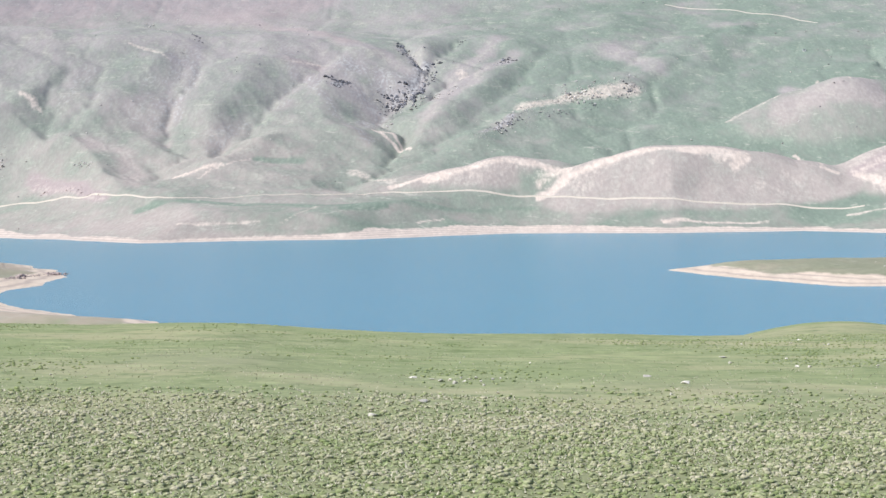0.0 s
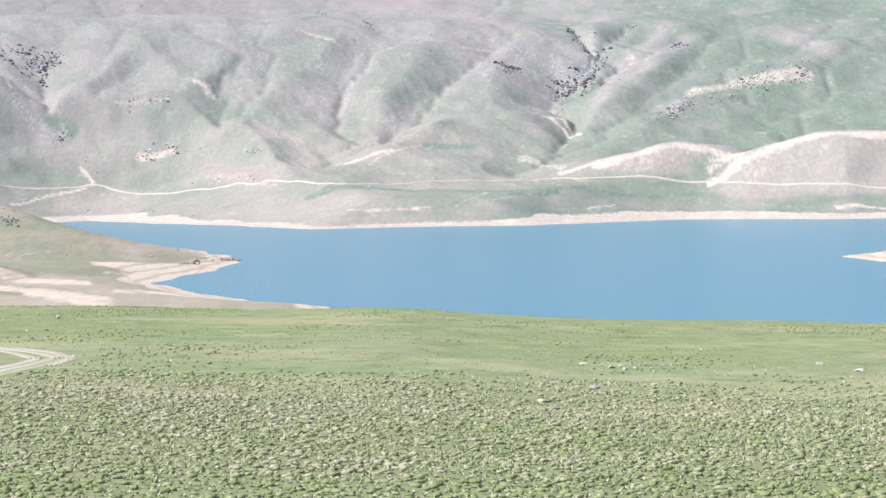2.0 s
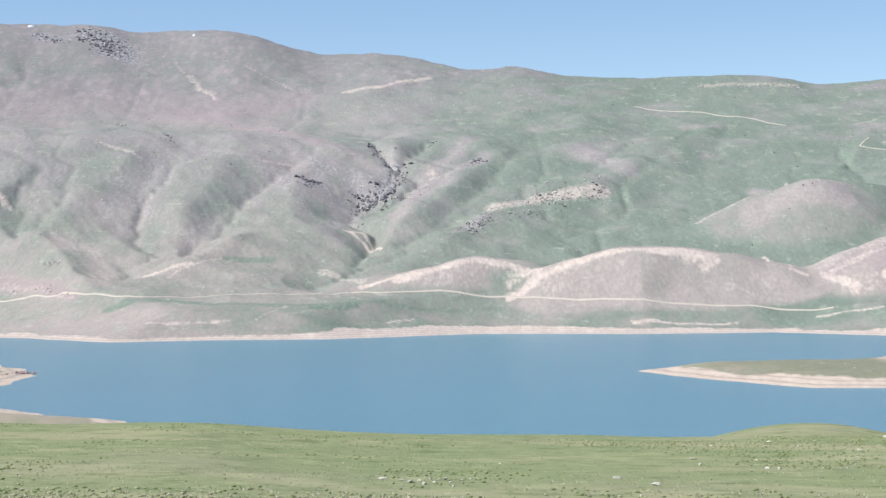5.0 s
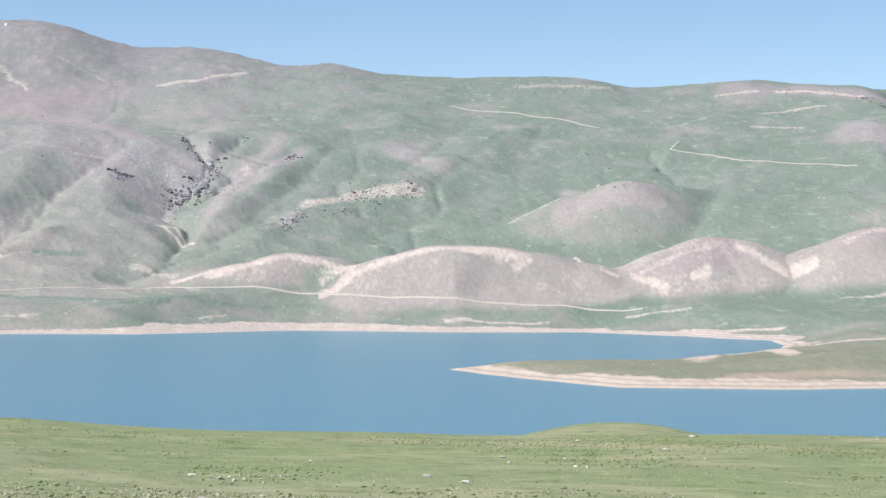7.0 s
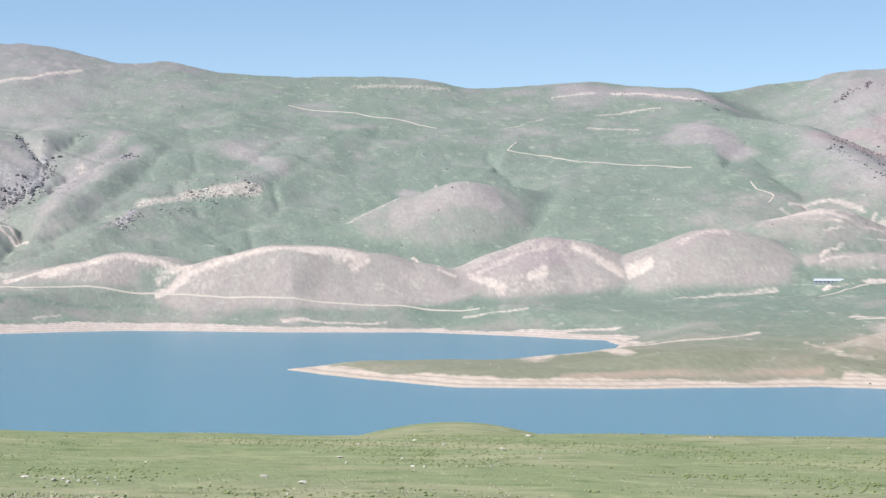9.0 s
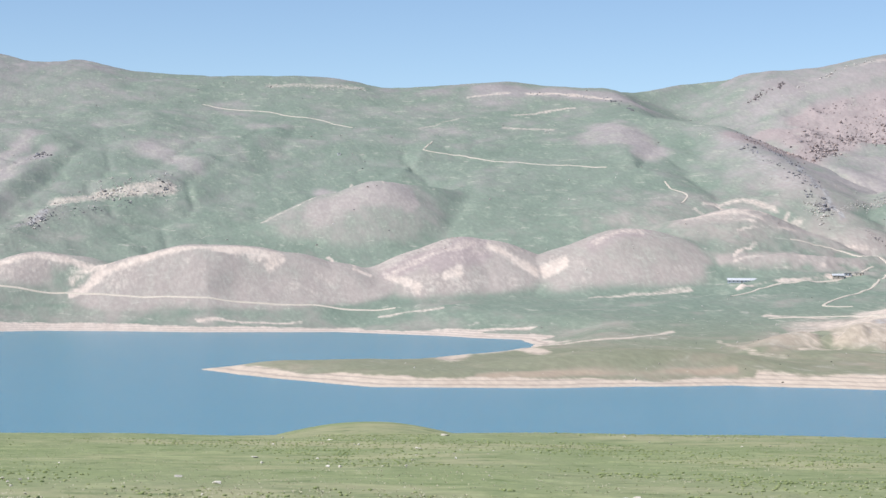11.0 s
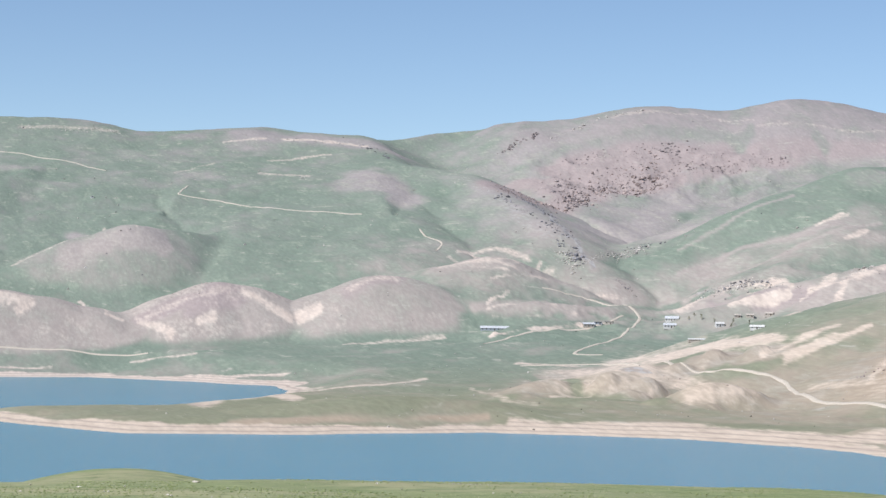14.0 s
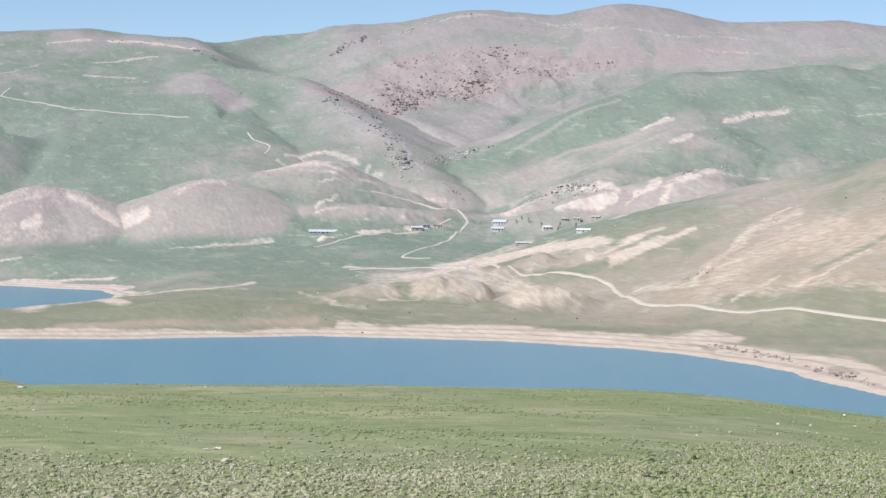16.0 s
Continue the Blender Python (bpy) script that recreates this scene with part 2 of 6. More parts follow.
# rounded hills: azimuth, range, height, half widths across and along the range, how bare
MOUNDS = [(25.7, 1330, 20, 40, 40, 0.7), (-19.0, 1450, 34, 230, 270, 0.0), (-25.0, 1050, 33, 165, 130, 0.4),
          (9.6, 400, 27.9, 27, 60, 0.0), (23.3, 1430, 20, 40, 50, 0.5), (21.2, 1440, 17, 34, 45, 0.5), (17.0, 1180, 14.5, 100, 85, 0.0)]
RIDGES = [([(24.2, 2170, 56), (25.5, 2190, 80), (26.9, 2200, 100), (27.8, 2190, 90), (29, 2180, 104), (30.4, 2170, 119), (31.4, 2160, 110), (34, 2150, 100)], 0.42),
          ([(17.8, 2400, 110), (19.6, 2390, 128), (21.6, 2360, 101), (23.4, 2310, 72)], 0.4),
          ([(19.0, 2230, 52), (20.8, 2250, 80), (22.3, 2240, 68), (23.3, 2230, 58)], 0.42),
          ([(-2.0, 2250, 46), (2.7, 2280, 64), (6.0, 2290, 70), (9.7, 2270, 57), (14.2, 2280, 66), (18.5, 2300, 78), (21.5, 2300, 74), (23.6, 2280, 62)], 0.3),
          ([(16.5, 3250, 304), (18.5, 3000, 264), (20.8, 2600, 172), (22.2, 2470, 124), (23.6, 2330, 78)], 0.42),
          ([(22.6, 2430, 110), (23.9, 2520, 151), (26.1, 2600, 198), (29.1, 2700, 256), (32.1, 2750, 268), (34.6, 2750, 267), (42, 2800, 280)], 0.38),
          ([(24.7, 1950, 28), (27.7, 1880, 58), (30.7, 1800, 88), (32.6, 1750, 102), (34.6, 1700, 113), (42, 1600, 160)], 0.28),
          ([(20.4, 1450, 12), (22.4, 1500, 23), (24.0, 1550, 28), (26.2, 1600, 35), (28, 1650, 40)], 0.25)]
VALLEY = [(24.5, 2180, 58), (23.6, 2330, 72), (22.2, 2460, 106), (21.6, 2700, 146), (20.4, 3000, 196), (19.0, 3300, 262), (17.5, 3600, 335)]


# ---- humps: begin ----
HUMPS = []


def hump(*row):
    HUMPS.append(row)


hump(-12.6, 1330, 13, 45, 42, 0.9)
hump(22.02, 1433, 17, 16, 23, 0.6)
hump(22.71, 1421, 23, 20, 30, 0.8)
hump(23.76, 1412, 21, 19, 28, 0.8)
hump(23.34, 1386, 12, 17, 24, 0.7)
hump(24.65, 1509, 29, 24, 35, 0.8)
hump(21.17, 1390, 9, 17, 24, 0.4)
hump(24.20, 1313, 10, 14, 20, 0.5)
hump(27.21, 1370, 13, 16, 24, 0.4)
hump(25.41, 1287, 9, 12, 18, 0.3)
hump(25.55, 1530, 38, 27, 39, 0.9)
hump(26.74, 1510, 43, 28, 41, 0.8)
hump(20.41, 1387, 9, 22, 32, 0.2)
hump(28.70, 1164, 8, 19, 27, 0.4)
hump(29.88, 1050, 8, 17, 25, 0.4)
hump(-14.62, 2384, 18, 57, 84, 0.6)
hump(-12.51, 2275, 19, 54, 80, 0.3)
hump(-10.08, 2101, 17, 42, 61, 0.2)
hump(-1.60, 2041, 21, 41, 60, 0.2)
hump(2.60, 2080, 19, 50, 73, 0.3)
hump(0.34, 2086, 16, 33, 49, 0.2)
hump(-19.98, 2081, 42, 50, 73, 0.7)


# ---- humps: end ----
# ---- spurs: begin ----
CRESTS, HOLLOWS, WHALEBACKS = [], [], []


def crest(*line):
    """A sharp spur of the slope: azimuth, range and height above the slope."""
    CRESTS.append(line)


def hollow(*line):
    """A ravine of the slope: azimuth, range and depth below the slope."""
    HOLLOWS.append(line)


def whaleback(slope, rounding, bare, *line):
    """A bare rounded ridge: azimuth, range and height of its crest."""
    WHALEBACKS.append((slope, rounding, bare, line))


crest((-18.17, 2726, 6), (-17.45, 2618, 13), (-16.57, 2494, 14), (-16.07, 2374, 9), (-15.83, 2254, 4))
crest((-19.96, 2570, 6), (-19.08, 2582, 10), (-18.20, 2518, 12), (-17.48, 2410, 12), (-16.74, 2346, 7), (-16.15, 2278, 3))
crest((-10.82, 2758, 4), (-12.04, 2646, 12), (-12.96, 2586, 14), (-13.87, 2546, 14), (-14.55, 2510, 13), (-15.54, 2378, 7), (-15.93, 2290, 4))
crest((-13.23, 2830, 4), (-14.15, 2722, 10), (-14.91, 2646, 9), (-15.67, 2582, 4))
crest((-7.92, 2958, 4), (-8.47, 2782, 7), (-9.31, 2682, 11), (-10.08, 2598, 11), (-10.85, 2482, 11), (-11.62, 2382, 9), (-12.39, 2294, 5), (-13.00, 2222, 3))
crest((-5.35, 2998, 4), (-5.89, 2790, 10), (-6.43, 2670, 11), (-6.97, 2598, 11), (-7.08, 2502, 7), (-7.09, 2398, 3))
crest((-3.38, 2898, 4), (-3.77, 2786, 11), (-4.00, 2690, 16), (-4.05, 2570, 18), (-3.40, 2510, 18), (-2.65, 2458, 11), (-2.04, 2414, 4))
crest((-4.05, 2582, 15), (-4.76, 2546, 14), (-5.67, 2446, 13), (-6.58, 2350, 13), (-7.41, 2294, 9), (-8.23, 2254, 3))
crest((-4.99, 2474, 8), (-4.77, 2378, 9), (-4.62, 2334, 9), (-5.23, 2278, 8), (-5.83, 2254, 2))
crest((1.79, 2978, 4), (0.87, 2850, 11), (0.11, 2730, 13), (-0.66, 2614, 12), (-1.27, 2534, 7), (-1.58, 2454, 4))
crest((-1.18, 3010, 5), (-1.30, 2866, 10), (-1.38, 2830, 4))
crest((6.34, 3114, 4), (5.58, 2946, 7), (4.59, 2806, 11), (3.30, 2734, 14), (2.08, 2674, 14), (1.16, 2590, 14), (0.25, 2474, 12), (-0.83, 2350, 9), (-1.89, 2238, 6))
crest((8.29, 3346, 2), (7.24, 3158, 4), (6.33, 2982, 4), (5.42, 2818, 3), (4.81, 2734, 2))
crest((11.38, 3042, 3), (10.93, 2906, 6), (10.33, 2810, 5), (9.95, 2774, 4))
crest((12.75, 2858, 3), (12.75, 2618, 8), (12.30, 2494, 3))
crest((16.48, 3150, 2), (16.41, 2902, 5), (16.86, 2718, 2))
crest((27.40, 3190, 4), (26.50, 3138, 7), (25.16, 2978, 9), (23.80, 2790, 7), (22.75, 2614, 4))
crest((30.38, 3170, 3), (29.20, 3042, 9), (28.31, 2894, 9), (27.42, 2722, 7), (26.53, 2594, 3))
crest((22.08, 3522, 4), (20.72, 3458, 9), (19.81, 3378, 8), (18.91, 3230, 4))
crest((-3.22, 3534, 4), (-2.00, 3542, 8), (-0.63, 3610, 4))
hollow((-15.26, 2850, 5), (-15.64, 2822, 12), (-15.90, 2766, 12))
hollow((-16.83, 2814, 6), (-16.17, 2790, 15), (-15.99, 2730, 20), (-15.94, 2642, 20), (-15.76, 2566, 19), (-16.00, 2430, 12), (-15.56, 2282, 4))
hollow((-19.97, 2558, 4), (-18.96, 2486, 10), (-18.01, 2362, 7), (-17.42, 2278, 3))
hollow((-12.64, 2782, 3), (-13.55, 2714, 8), (-14.47, 2638, 8), (-15.31, 2522, 3))
hollow((-10.52, 2758, 3), (-11.29, 2686, 5), (-11.37, 2606, 6), (-11.31, 2526, 6), (-11.93, 2422, 6), (-12.69, 2330, 4), (-13.45, 2274, 3))
hollow((-6.94, 2946, 4), (-7.06, 2834, 7), (-7.71, 2778, 11), (-8.07, 2686, 11), (-8.15, 2574, 11), (-8.43, 2394, 6), (-8.52, 2294, 4))
hollow((-4.23, 2834, 4), (-4.58, 2774, 6), (-4.99, 2706, 9), (-5.76, 2638, 9), (-6.22, 2562, 8), (-6.60, 2466, 5), (-6.84, 2410, 4))
hollow((-2.39, 3242, 6), (-1.79, 3018, 13), (-1.41, 2926, 19), (-1.26, 2862, 23), (-1.57, 2782, 24), (-2.03, 2730, 24), (-2.61, 2642, 24), (-2.19, 2610, 23), (-1.58, 2550, 17), (-2.19, 2426, 10), (-2.58, 2306, 5))
hollow((-0.03, 3162, 4), (-0.65, 2974, 12), (-1.11, 2870, 13), (-1.31, 2822, 14))
hollow((2.55, 3126, 1), (1.79, 2918, 2), (1.02, 2766, 3), (0.25, 2634, 3), (-0.52, 2522, 2), (-1.28, 2454, 2))
hollow((5.89, 3310, 2), (4.98, 3022, 4), (4.06, 2886, 2))
hollow((7.69, 3150, 3), (7.08, 2894, 5), (6.02, 2750, 6), (4.81, 2654, 6), (3.29, 2522, 4), (2.52, 2394, 3))
hollow((10.62, 3186, 4), (10.55, 2938, 8), (11.39, 2762, 9), (11.40, 2570, 8), (10.49, 2454, 4))
hollow((15.14, 3266, 2), (15.52, 2922, 5), (16.49, 2714, 2))
hollow((17.81, 3274, 3), (17.45, 2962, 6), (16.94, 2750, 9), (15.45, 2686, 9), (14.41, 2574, 7), (14.26, 2382, 4))
hollow((28.01, 3130, 3), (27.42, 2998, 8), (26.37, 2834, 8), (25.48, 2650, 3))
hollow((30.83, 3026, 3), (29.95, 2878, 7), (28.92, 2718, 3))
hollow((28.14, 3330, 3), (26.65, 3250, 7), (25.60, 3174, 7), (24.40, 3022, 6), (23.35, 2862, 3))
hollow((21.49, 3414, 2), (20.58, 3354, 7), (19.67, 3186, 2))
hollow((-7.44, 3834, 3), (-6.54, 3682, 8), (-6.10, 3586, 3))
hollow((-5.18, 3742, 3), (-4.28, 3658, 8), (-3.68, 3574, 3))
crest((30.90, 1192, 2), (32.06, 1192, 4), (32.93, 1176, 4), (33.94, 1212, 3))
hollow((31.05, 1184, 1), (32.21, 1220, 3), (33.23, 1172, 3), (34.09, 1196, 2))
crest((30.75, 1204, 1), (31.48, 1228, 3), (32.20, 1268, 2))
hollow((30.97, 1212, 1), (32.06, 1260, 2), (32.78, 1276, 2))
whaleback(0.46, 32, 0.9, (-2.34, 2185, 36.5), (-1.16, 2215, 53.9), (-0.27, 2235, 65.3), (0.93, 2250, 76.4), (1.84, 2250, 72.5), (2.59, 2240, 63.1), (3.20, 2230, 50.2))
whaleback(0.46, 36, 0.95, (1.54, 2150, 31.9), (2.44, 2170, 51.4), (3.80, 2200, 73.8), (4.86, 2220, 84.9), (6.54, 2230, 81.9), (7.45, 2230, 76.8), (8.67, 2220, 66.4), (9.74, 2205, 52.0), (10.95, 2185, 32.0))
whaleback(0.5, 30, 0.9, (9.66, 2215, 49.6), (10.64, 2240, 69.9), (11.40, 2250, 82.1), (12.31, 2260, 94.4), (12.91, 2260, 91.5), (13.51, 2255, 76.7), (14.19, 2250, 61.4), (14.86, 2255, 75.8), (15.61, 2260, 92.0), (16.50, 2270, 105.4), (17.09, 2270, 104.3), (17.98, 2265, 89.5), (18.86, 2250, 67.2))
whaleback(0.5, 30, 0.85, (16.97, 2270, 104.5), (17.73, 2262, 93.9), (18.50, 2250, 76.8), (19.19, 2235, 62.2))
whaleback(0.55, 30, 0.45, (7.22, 2545, 113.5), (8.20, 2575, 138.4), (8.96, 2595, 154.4), (9.80, 2610, 169.0), (10.63, 2635, 163.3), (11.69, 2680, 159.6), (12.75, 2740, 162.1))
whaleback(0.5, 26, 0.12, (17.39, 3120, 285.1), (18.91, 3000, 266.5), (19.68, 2850, 231.6), (20.60, 2700, 196.4), (21.36, 2580, 166.7), (22.13, 2480, 132.5), (22.60, 2420, 113.6), (23.44, 2330, 77.3))
# ---- spurs: end ----


def rings(az, r):
    """The bare slopes, from ring to ring outwards."""
    crest_r = along(az, [(-24, 4250), (-6, 4150), (4, 3750), (16, 3600), (36, 3650)], 1.5)
    crest_z = EYE + crest_r * np.tan(np.radians(along(az, CREST, 0.35)))
    zs = [np.full(np.shape(az), 6.0),
          along(az, [(-24, 41), (-16, 40), (-8, 36), (0, 33), (10, 27), (16, 37), (20, 47), (24, 54), (30, 50), (36, 50)], 1.0),
          along(az, [(-24, 105), (-10, 102), (0, 92), (10, 95), (15, 128), (18, 140), (21, 110), (24, 95), (30, 110), (36, 130)], 1.0),
          along(az, [(-24, 268), (-10, 260), (-4, 246), (2, 232), (8, 228), (14, 235), (17, 262), (20, 215), (24, 190), (36, 215)], 1.0),
          along(az, [(-24, 281), (-10, 274), (-4, 280), (2, 300), (8, 300), (14, 300), (17, 316), (20, 285), (24, 280), (36, 300)], 1.0),
          crest_z, crest_z - 90]
    rs = [np.full(np.shape(az), 1500.0), np.full(np.shape(az), 2150.0), np.full(np.shape(az), 2500.0), np.full(np.shape(az), 3000.0),
          np.full(np.shape(az), 3300.0), crest_r, np.full(np.shape(az), 4900.0)]
    z = np.where(r < 1500, 6.0, 0.0)
    sl = [(zs[i + 1] - zs[i]) / (rs[i + 1] - rs[i]) for i in range(6)]
    tan = [0 * sl[0]] + [np.where(sl[i] * sl[i + 1] > 0, 2 * sl[i] * sl[i + 1] / (sl[i] + sl[i + 1] + 1e-12), 0) for i in range(5)] + [sl[5]]
    for i in range(6):
        h = rs[i + 1] - rs[i]
        t = (r - rs[i]) / h
        q = (zs[i] * (1 + 2 * t) * (1 - t) ** 2 + h * tan[i] * t * (1 - t) ** 2 + zs[i + 1] * t * t * (3 - 2 * t) + h * tan[i + 1] * t * t * (t - 1))
        z = np.where((t >= 0) & (t < 1), q, z)
    return z


def meadow(az, r):
    """The near hill, from under the eye down to the brow above the water."""
    edge = EYE + 320 * np.tan(np.radians(along(az, EDGE, 0.5)))
    rs = np.array([0, 10, 22, 40, 60, 115, 200, 320, 420, 640, 900])
    zs = [54.4 + 0 * edge, 53.1 + 0 * edge, 50.6 + 0 * edge, 48.1 + 0 * edge, 46.4 + 0 * edge, 43.6 + (edge - 32) * 0.3, 38.6 + (edge - 32) * 0.6, edge, edge - 12.5, edge * 0 + 4, edge * 0 + 4]
    z = np.where(r >= 900, 4.0, 0.0)
    for i in range(10):
        t = (r - rs[i]) / (rs[i + 1] - rs[i])
        z = np.where((t >= 0) & (t < 1), zs[i] + (zs[i + 1] - zs[i]) * t, z)
    return z


def smooth_meadow(az, r):
    return (meadow(az, r * 0.90) + meadow(az, r * 0.95) + 2 * meadow(az, r) + meadow(az, r * 1.05) + meadow(az, r * 1.1)) / 6


def relief(x, y):
    """Straight valley sides between the spurs and the ravines."""
    out = []
    for lines in (CRESTS, HOLLOWS):
        near, total, height = np.full(np.shape(x), 1e9), np.zeros(np.shape(x)), np.zeros(np.shape(x))
        for line in lines:
            d, v = to_segments(x, y, line)
            w = 1 / (d * d + 60.0) ** 1.5
            near, total, height = np.minimum(near, d), total + w, height + w * v[..., 0]
        out.append((near, height / total))
    (dc, hc), (dh, hh) = out
    hc, hh = 0.74 * hc, 0.66 * hh
    dc = np.sqrt(dc * dc + 25) - 3
    dh = np.sqrt(dh * dh + 9) - 2
    return (hc * dh - hh * dc) / (dc + dh) * (1 - step(90, 240, np.minimum(dc, dh)))


def clay_banks(az, r, wx, wy):
    """Where bare clay is cut by small gullies, and the gullies."""
    clay = along(az, [(18.2, 0), (19.6, 1), (36, 1)], 0.4) * step(2030, 2110, r) * (1 - step(2320, 2440, r))
    clay = clay + 0.4 * along(az, [(19.5, 0), (21, 1), (28, 1), (30.5, 0.2)], 0.4) * step(1240, 1300, r) * (1 - step(1720, 1850, r))
    return clay, fractal(wx, wy, 62, 4, 141, True)


def form(az, r):
    """The hills before the rain has cut them, and how bare they are."""
    az, r = np.broadcast_arrays(np.asarray(az, float), np.asarray(r, float))
    x, y = xy(az, r)
    wx, wy = x + 30 * fractal(x, y, 220, 3, 5), y + 30 * fractal(x, y, 220, 3, 9)
    w = step(600, 1450, r)
    z = smooth_meadow(az, r) * (1 - w) + rings(az, r) * w
    base = z
    bare = np.zeros(z.shape)
    lumps = fractal(x, y, 60, 3, 13)
    for maz, mr, mz, rt, rr, mb in MOUNDS + HUMPS:
        cx, cy = xy(maz, mr)
        a = math.radians(maz)
        sx, sy = (wx, wy) if mr > 1800 else (x, y)
        u, v = (sx - cx) * math.cos(a) - (sy - cy) * math.sin(a), (sx - cx) * math.sin(a) + (sy - cy) * math.cos(a)
        q = np.clip(1 - (np.abs(u / rt) ** 2.3 + np.abs(v / rr) ** 2.1 + 0.06) ** 0.5, 0, 1)
        ww = float(step(600, 1450, mr))
        z0 = float(smooth_meadow(np.array(maz), np.array(mr)) * (1 - ww) + rings(np.array(maz), np.array(mr)) * ww)
        z = np.maximum(z, base + (mz - z0) * (q / 0.755) * (1.15 - 0.15 * q / 0.755) * (1 + 0.06 * lumps))
        bare = np.maximum(bare, mb * step(0.0, 0.3, q + 0.12 * lumps))
    for line, slope in RIDGES:
        z = softmax(z, ridge_line(wx, wy, line, slope), 8)
    z = softmin(z, ridge_line(wx, wy, VALLEY, 0.45, -1), 12)
    flank = step(1980, 2250, r) * (1 - 0.6 * step(3000, 3400, r)) * along(az, [(-24, 1), (-2, 1), (3, 0.45), (18, 0.4), (24, 0.8), (36, 0.7)], 1.5)
    z = z + flank * 7.5 * fractal(np.radians(az) * 2600 + 0.35 * r, 0.5 * r, 105, 5, 121, True)
    # gullied clay banks and the broken red cliff
    clay, gashes = clay_banks(az, r, wx, wy)
    z = z + 7.5 * clay * gashes
    cliff = along(az, [(19.6, 0), (20.6, 1), (26, 1), (29, 0)], 0.4) * step(3120, 3180, r) * (1 - step(3370, 3440, r))
    z = z + 10 * cliff * fractal(0.7 * x, y, 34, 4, 151, True)
    z = z + relief(x + 7 * fractal(x, y, 70, 3, 25), y + 7 * fractal(x, y, 70, 3, 29))
    for slope, rounding, mb, line in WHALEBACKS:
        top = ridge_line(x + 5 * lumps, y + 5 * fractal(x, y, 60, 3, 17), line, slope, 1, rounding)
        bare = np.maximum(bare, mb * step(0.0, 12.0, top - z + 6 * lumps))
        z = softmax(z, top + 1.5 * lumps, 6)
    high = step(2050, 2600, r)
    z = z + high * (6 * fractal(wx, wy, 170, 4, 83) + 4 * fractal(x, y, 60, 3, 31)) * along(az, [(-24, 1), (2, 1), (6, 0.6), (20, 0.6), (36, 0.8)], 1.5)
    return z, bare


def cut_by_rain(x0=-1760.0, y0=1560.0, nx=536, ny=345, cell=8.0, rounds=10):
    """Streams cut the slopes: how much lower the ground ends up, on a square grid, and the catchment of each cell."""
    gx, gy = np.meshgrid(x0 + cell * np.arange(nx), y0 + cell * np.arange(ny), indexing="ij")
    az, r = np.degrees(np.arctan2(gx, gy)), np.hypot(gx, gy)
    first, bare = form(az, r)
    power = step(2040, 2220, r) * along(az, [(-24, 0.25), (-1, 0.25), (3, 0.06), (17, 0.06), (21, 0.5), (24, 0.3), (36, 0.3)], 1.5) * (1 - 0.5 * bare)
    power = (power * (1 - 0.85 * step(3100, 3500, r))).ravel()
    h = first.copy()
    idx = np.arange(nx * ny).reshape(nx, ny)
    for k in range(rounds):
        best, rec = np.zeros(h.shape), idx.copy()
        for i in (-1, 0, 1):
            for j in (-1, 0, 1):
                if i or j:
                    nb = np.roll(np.roll(h, -i, 0), -j, 1)
                    s = (h - nb) / math.hypot(i, j)
                    s[0], s[-1], s[:, 0], s[:, -1] = 0, 0, 0, 0
                    take = s > best
                    best = np.where(take, s, best)
                    rec = np.where(take, np.roll(np.roll(idx, -i, 0), -j, 1), rec)
        order = np.argsort(h.ravel())
        ro = rec.ravel().tolist()
        area = [1.0] * (nx * ny)
        for c in order[::-1].tolist():
            if ro[c] != c:
                area[ro[c]] += area[c]
        wet = np.maximum((np.array(area) * cell * cell) ** 0.45 - 46.0, 0)
        grow = (0.07 * power * wet / cell).tolist()
        flat = h.ravel().tolist()
        for c in order.tolist():
            t = ro[c]
            if t != c:
                flat[c] = (flat[c] + grow[c] * flat[t]) / (1 + grow[c])
        h = np.array(flat).reshape(nx, ny)
        lap = np.roll(h, 1, 0) + np.roll(h, -1, 0) + np.roll(h, 1, 1) + np.roll(h, -1, 1) - 4 * h
        lap[0], lap[-1], lap[:, 0], lap[:, -1] = 0, 0, 0, 0
        h = h + 0.16 * lap * power.reshape(nx, ny)
    return h - first, np.log(np.array(area)).reshape(nx, ny), (x0, y0, cell)


CUT, CATCH, CUT_GRID = cut_by_rain()


def from_grid(field, x, y):
    gx, gy = (x - CUT_GRID[0]) / CUT_GRID[2], (y - CUT_GRID[1]) / CUT_GRID[2]
    inside = (gx > 0) & (gy > 0) & (gx < field.shape[0] - 1.001) & (gy < field.shape[1] - 1.001)
    gx, gy = np.where(inside, gx, 0), np.where(inside, gy, 0)
    i, j = gx.astype(int), gy.astype(int)
    u, v = gx - i, gy - j
    out = (field[i, j] * (1 - u) + field[i + 1, j] * u) * (1 - v) + (field[i, j + 1] * (1 - u) + field[i + 1, j + 1] * u) * v
    return np.where(inside, out, 0)


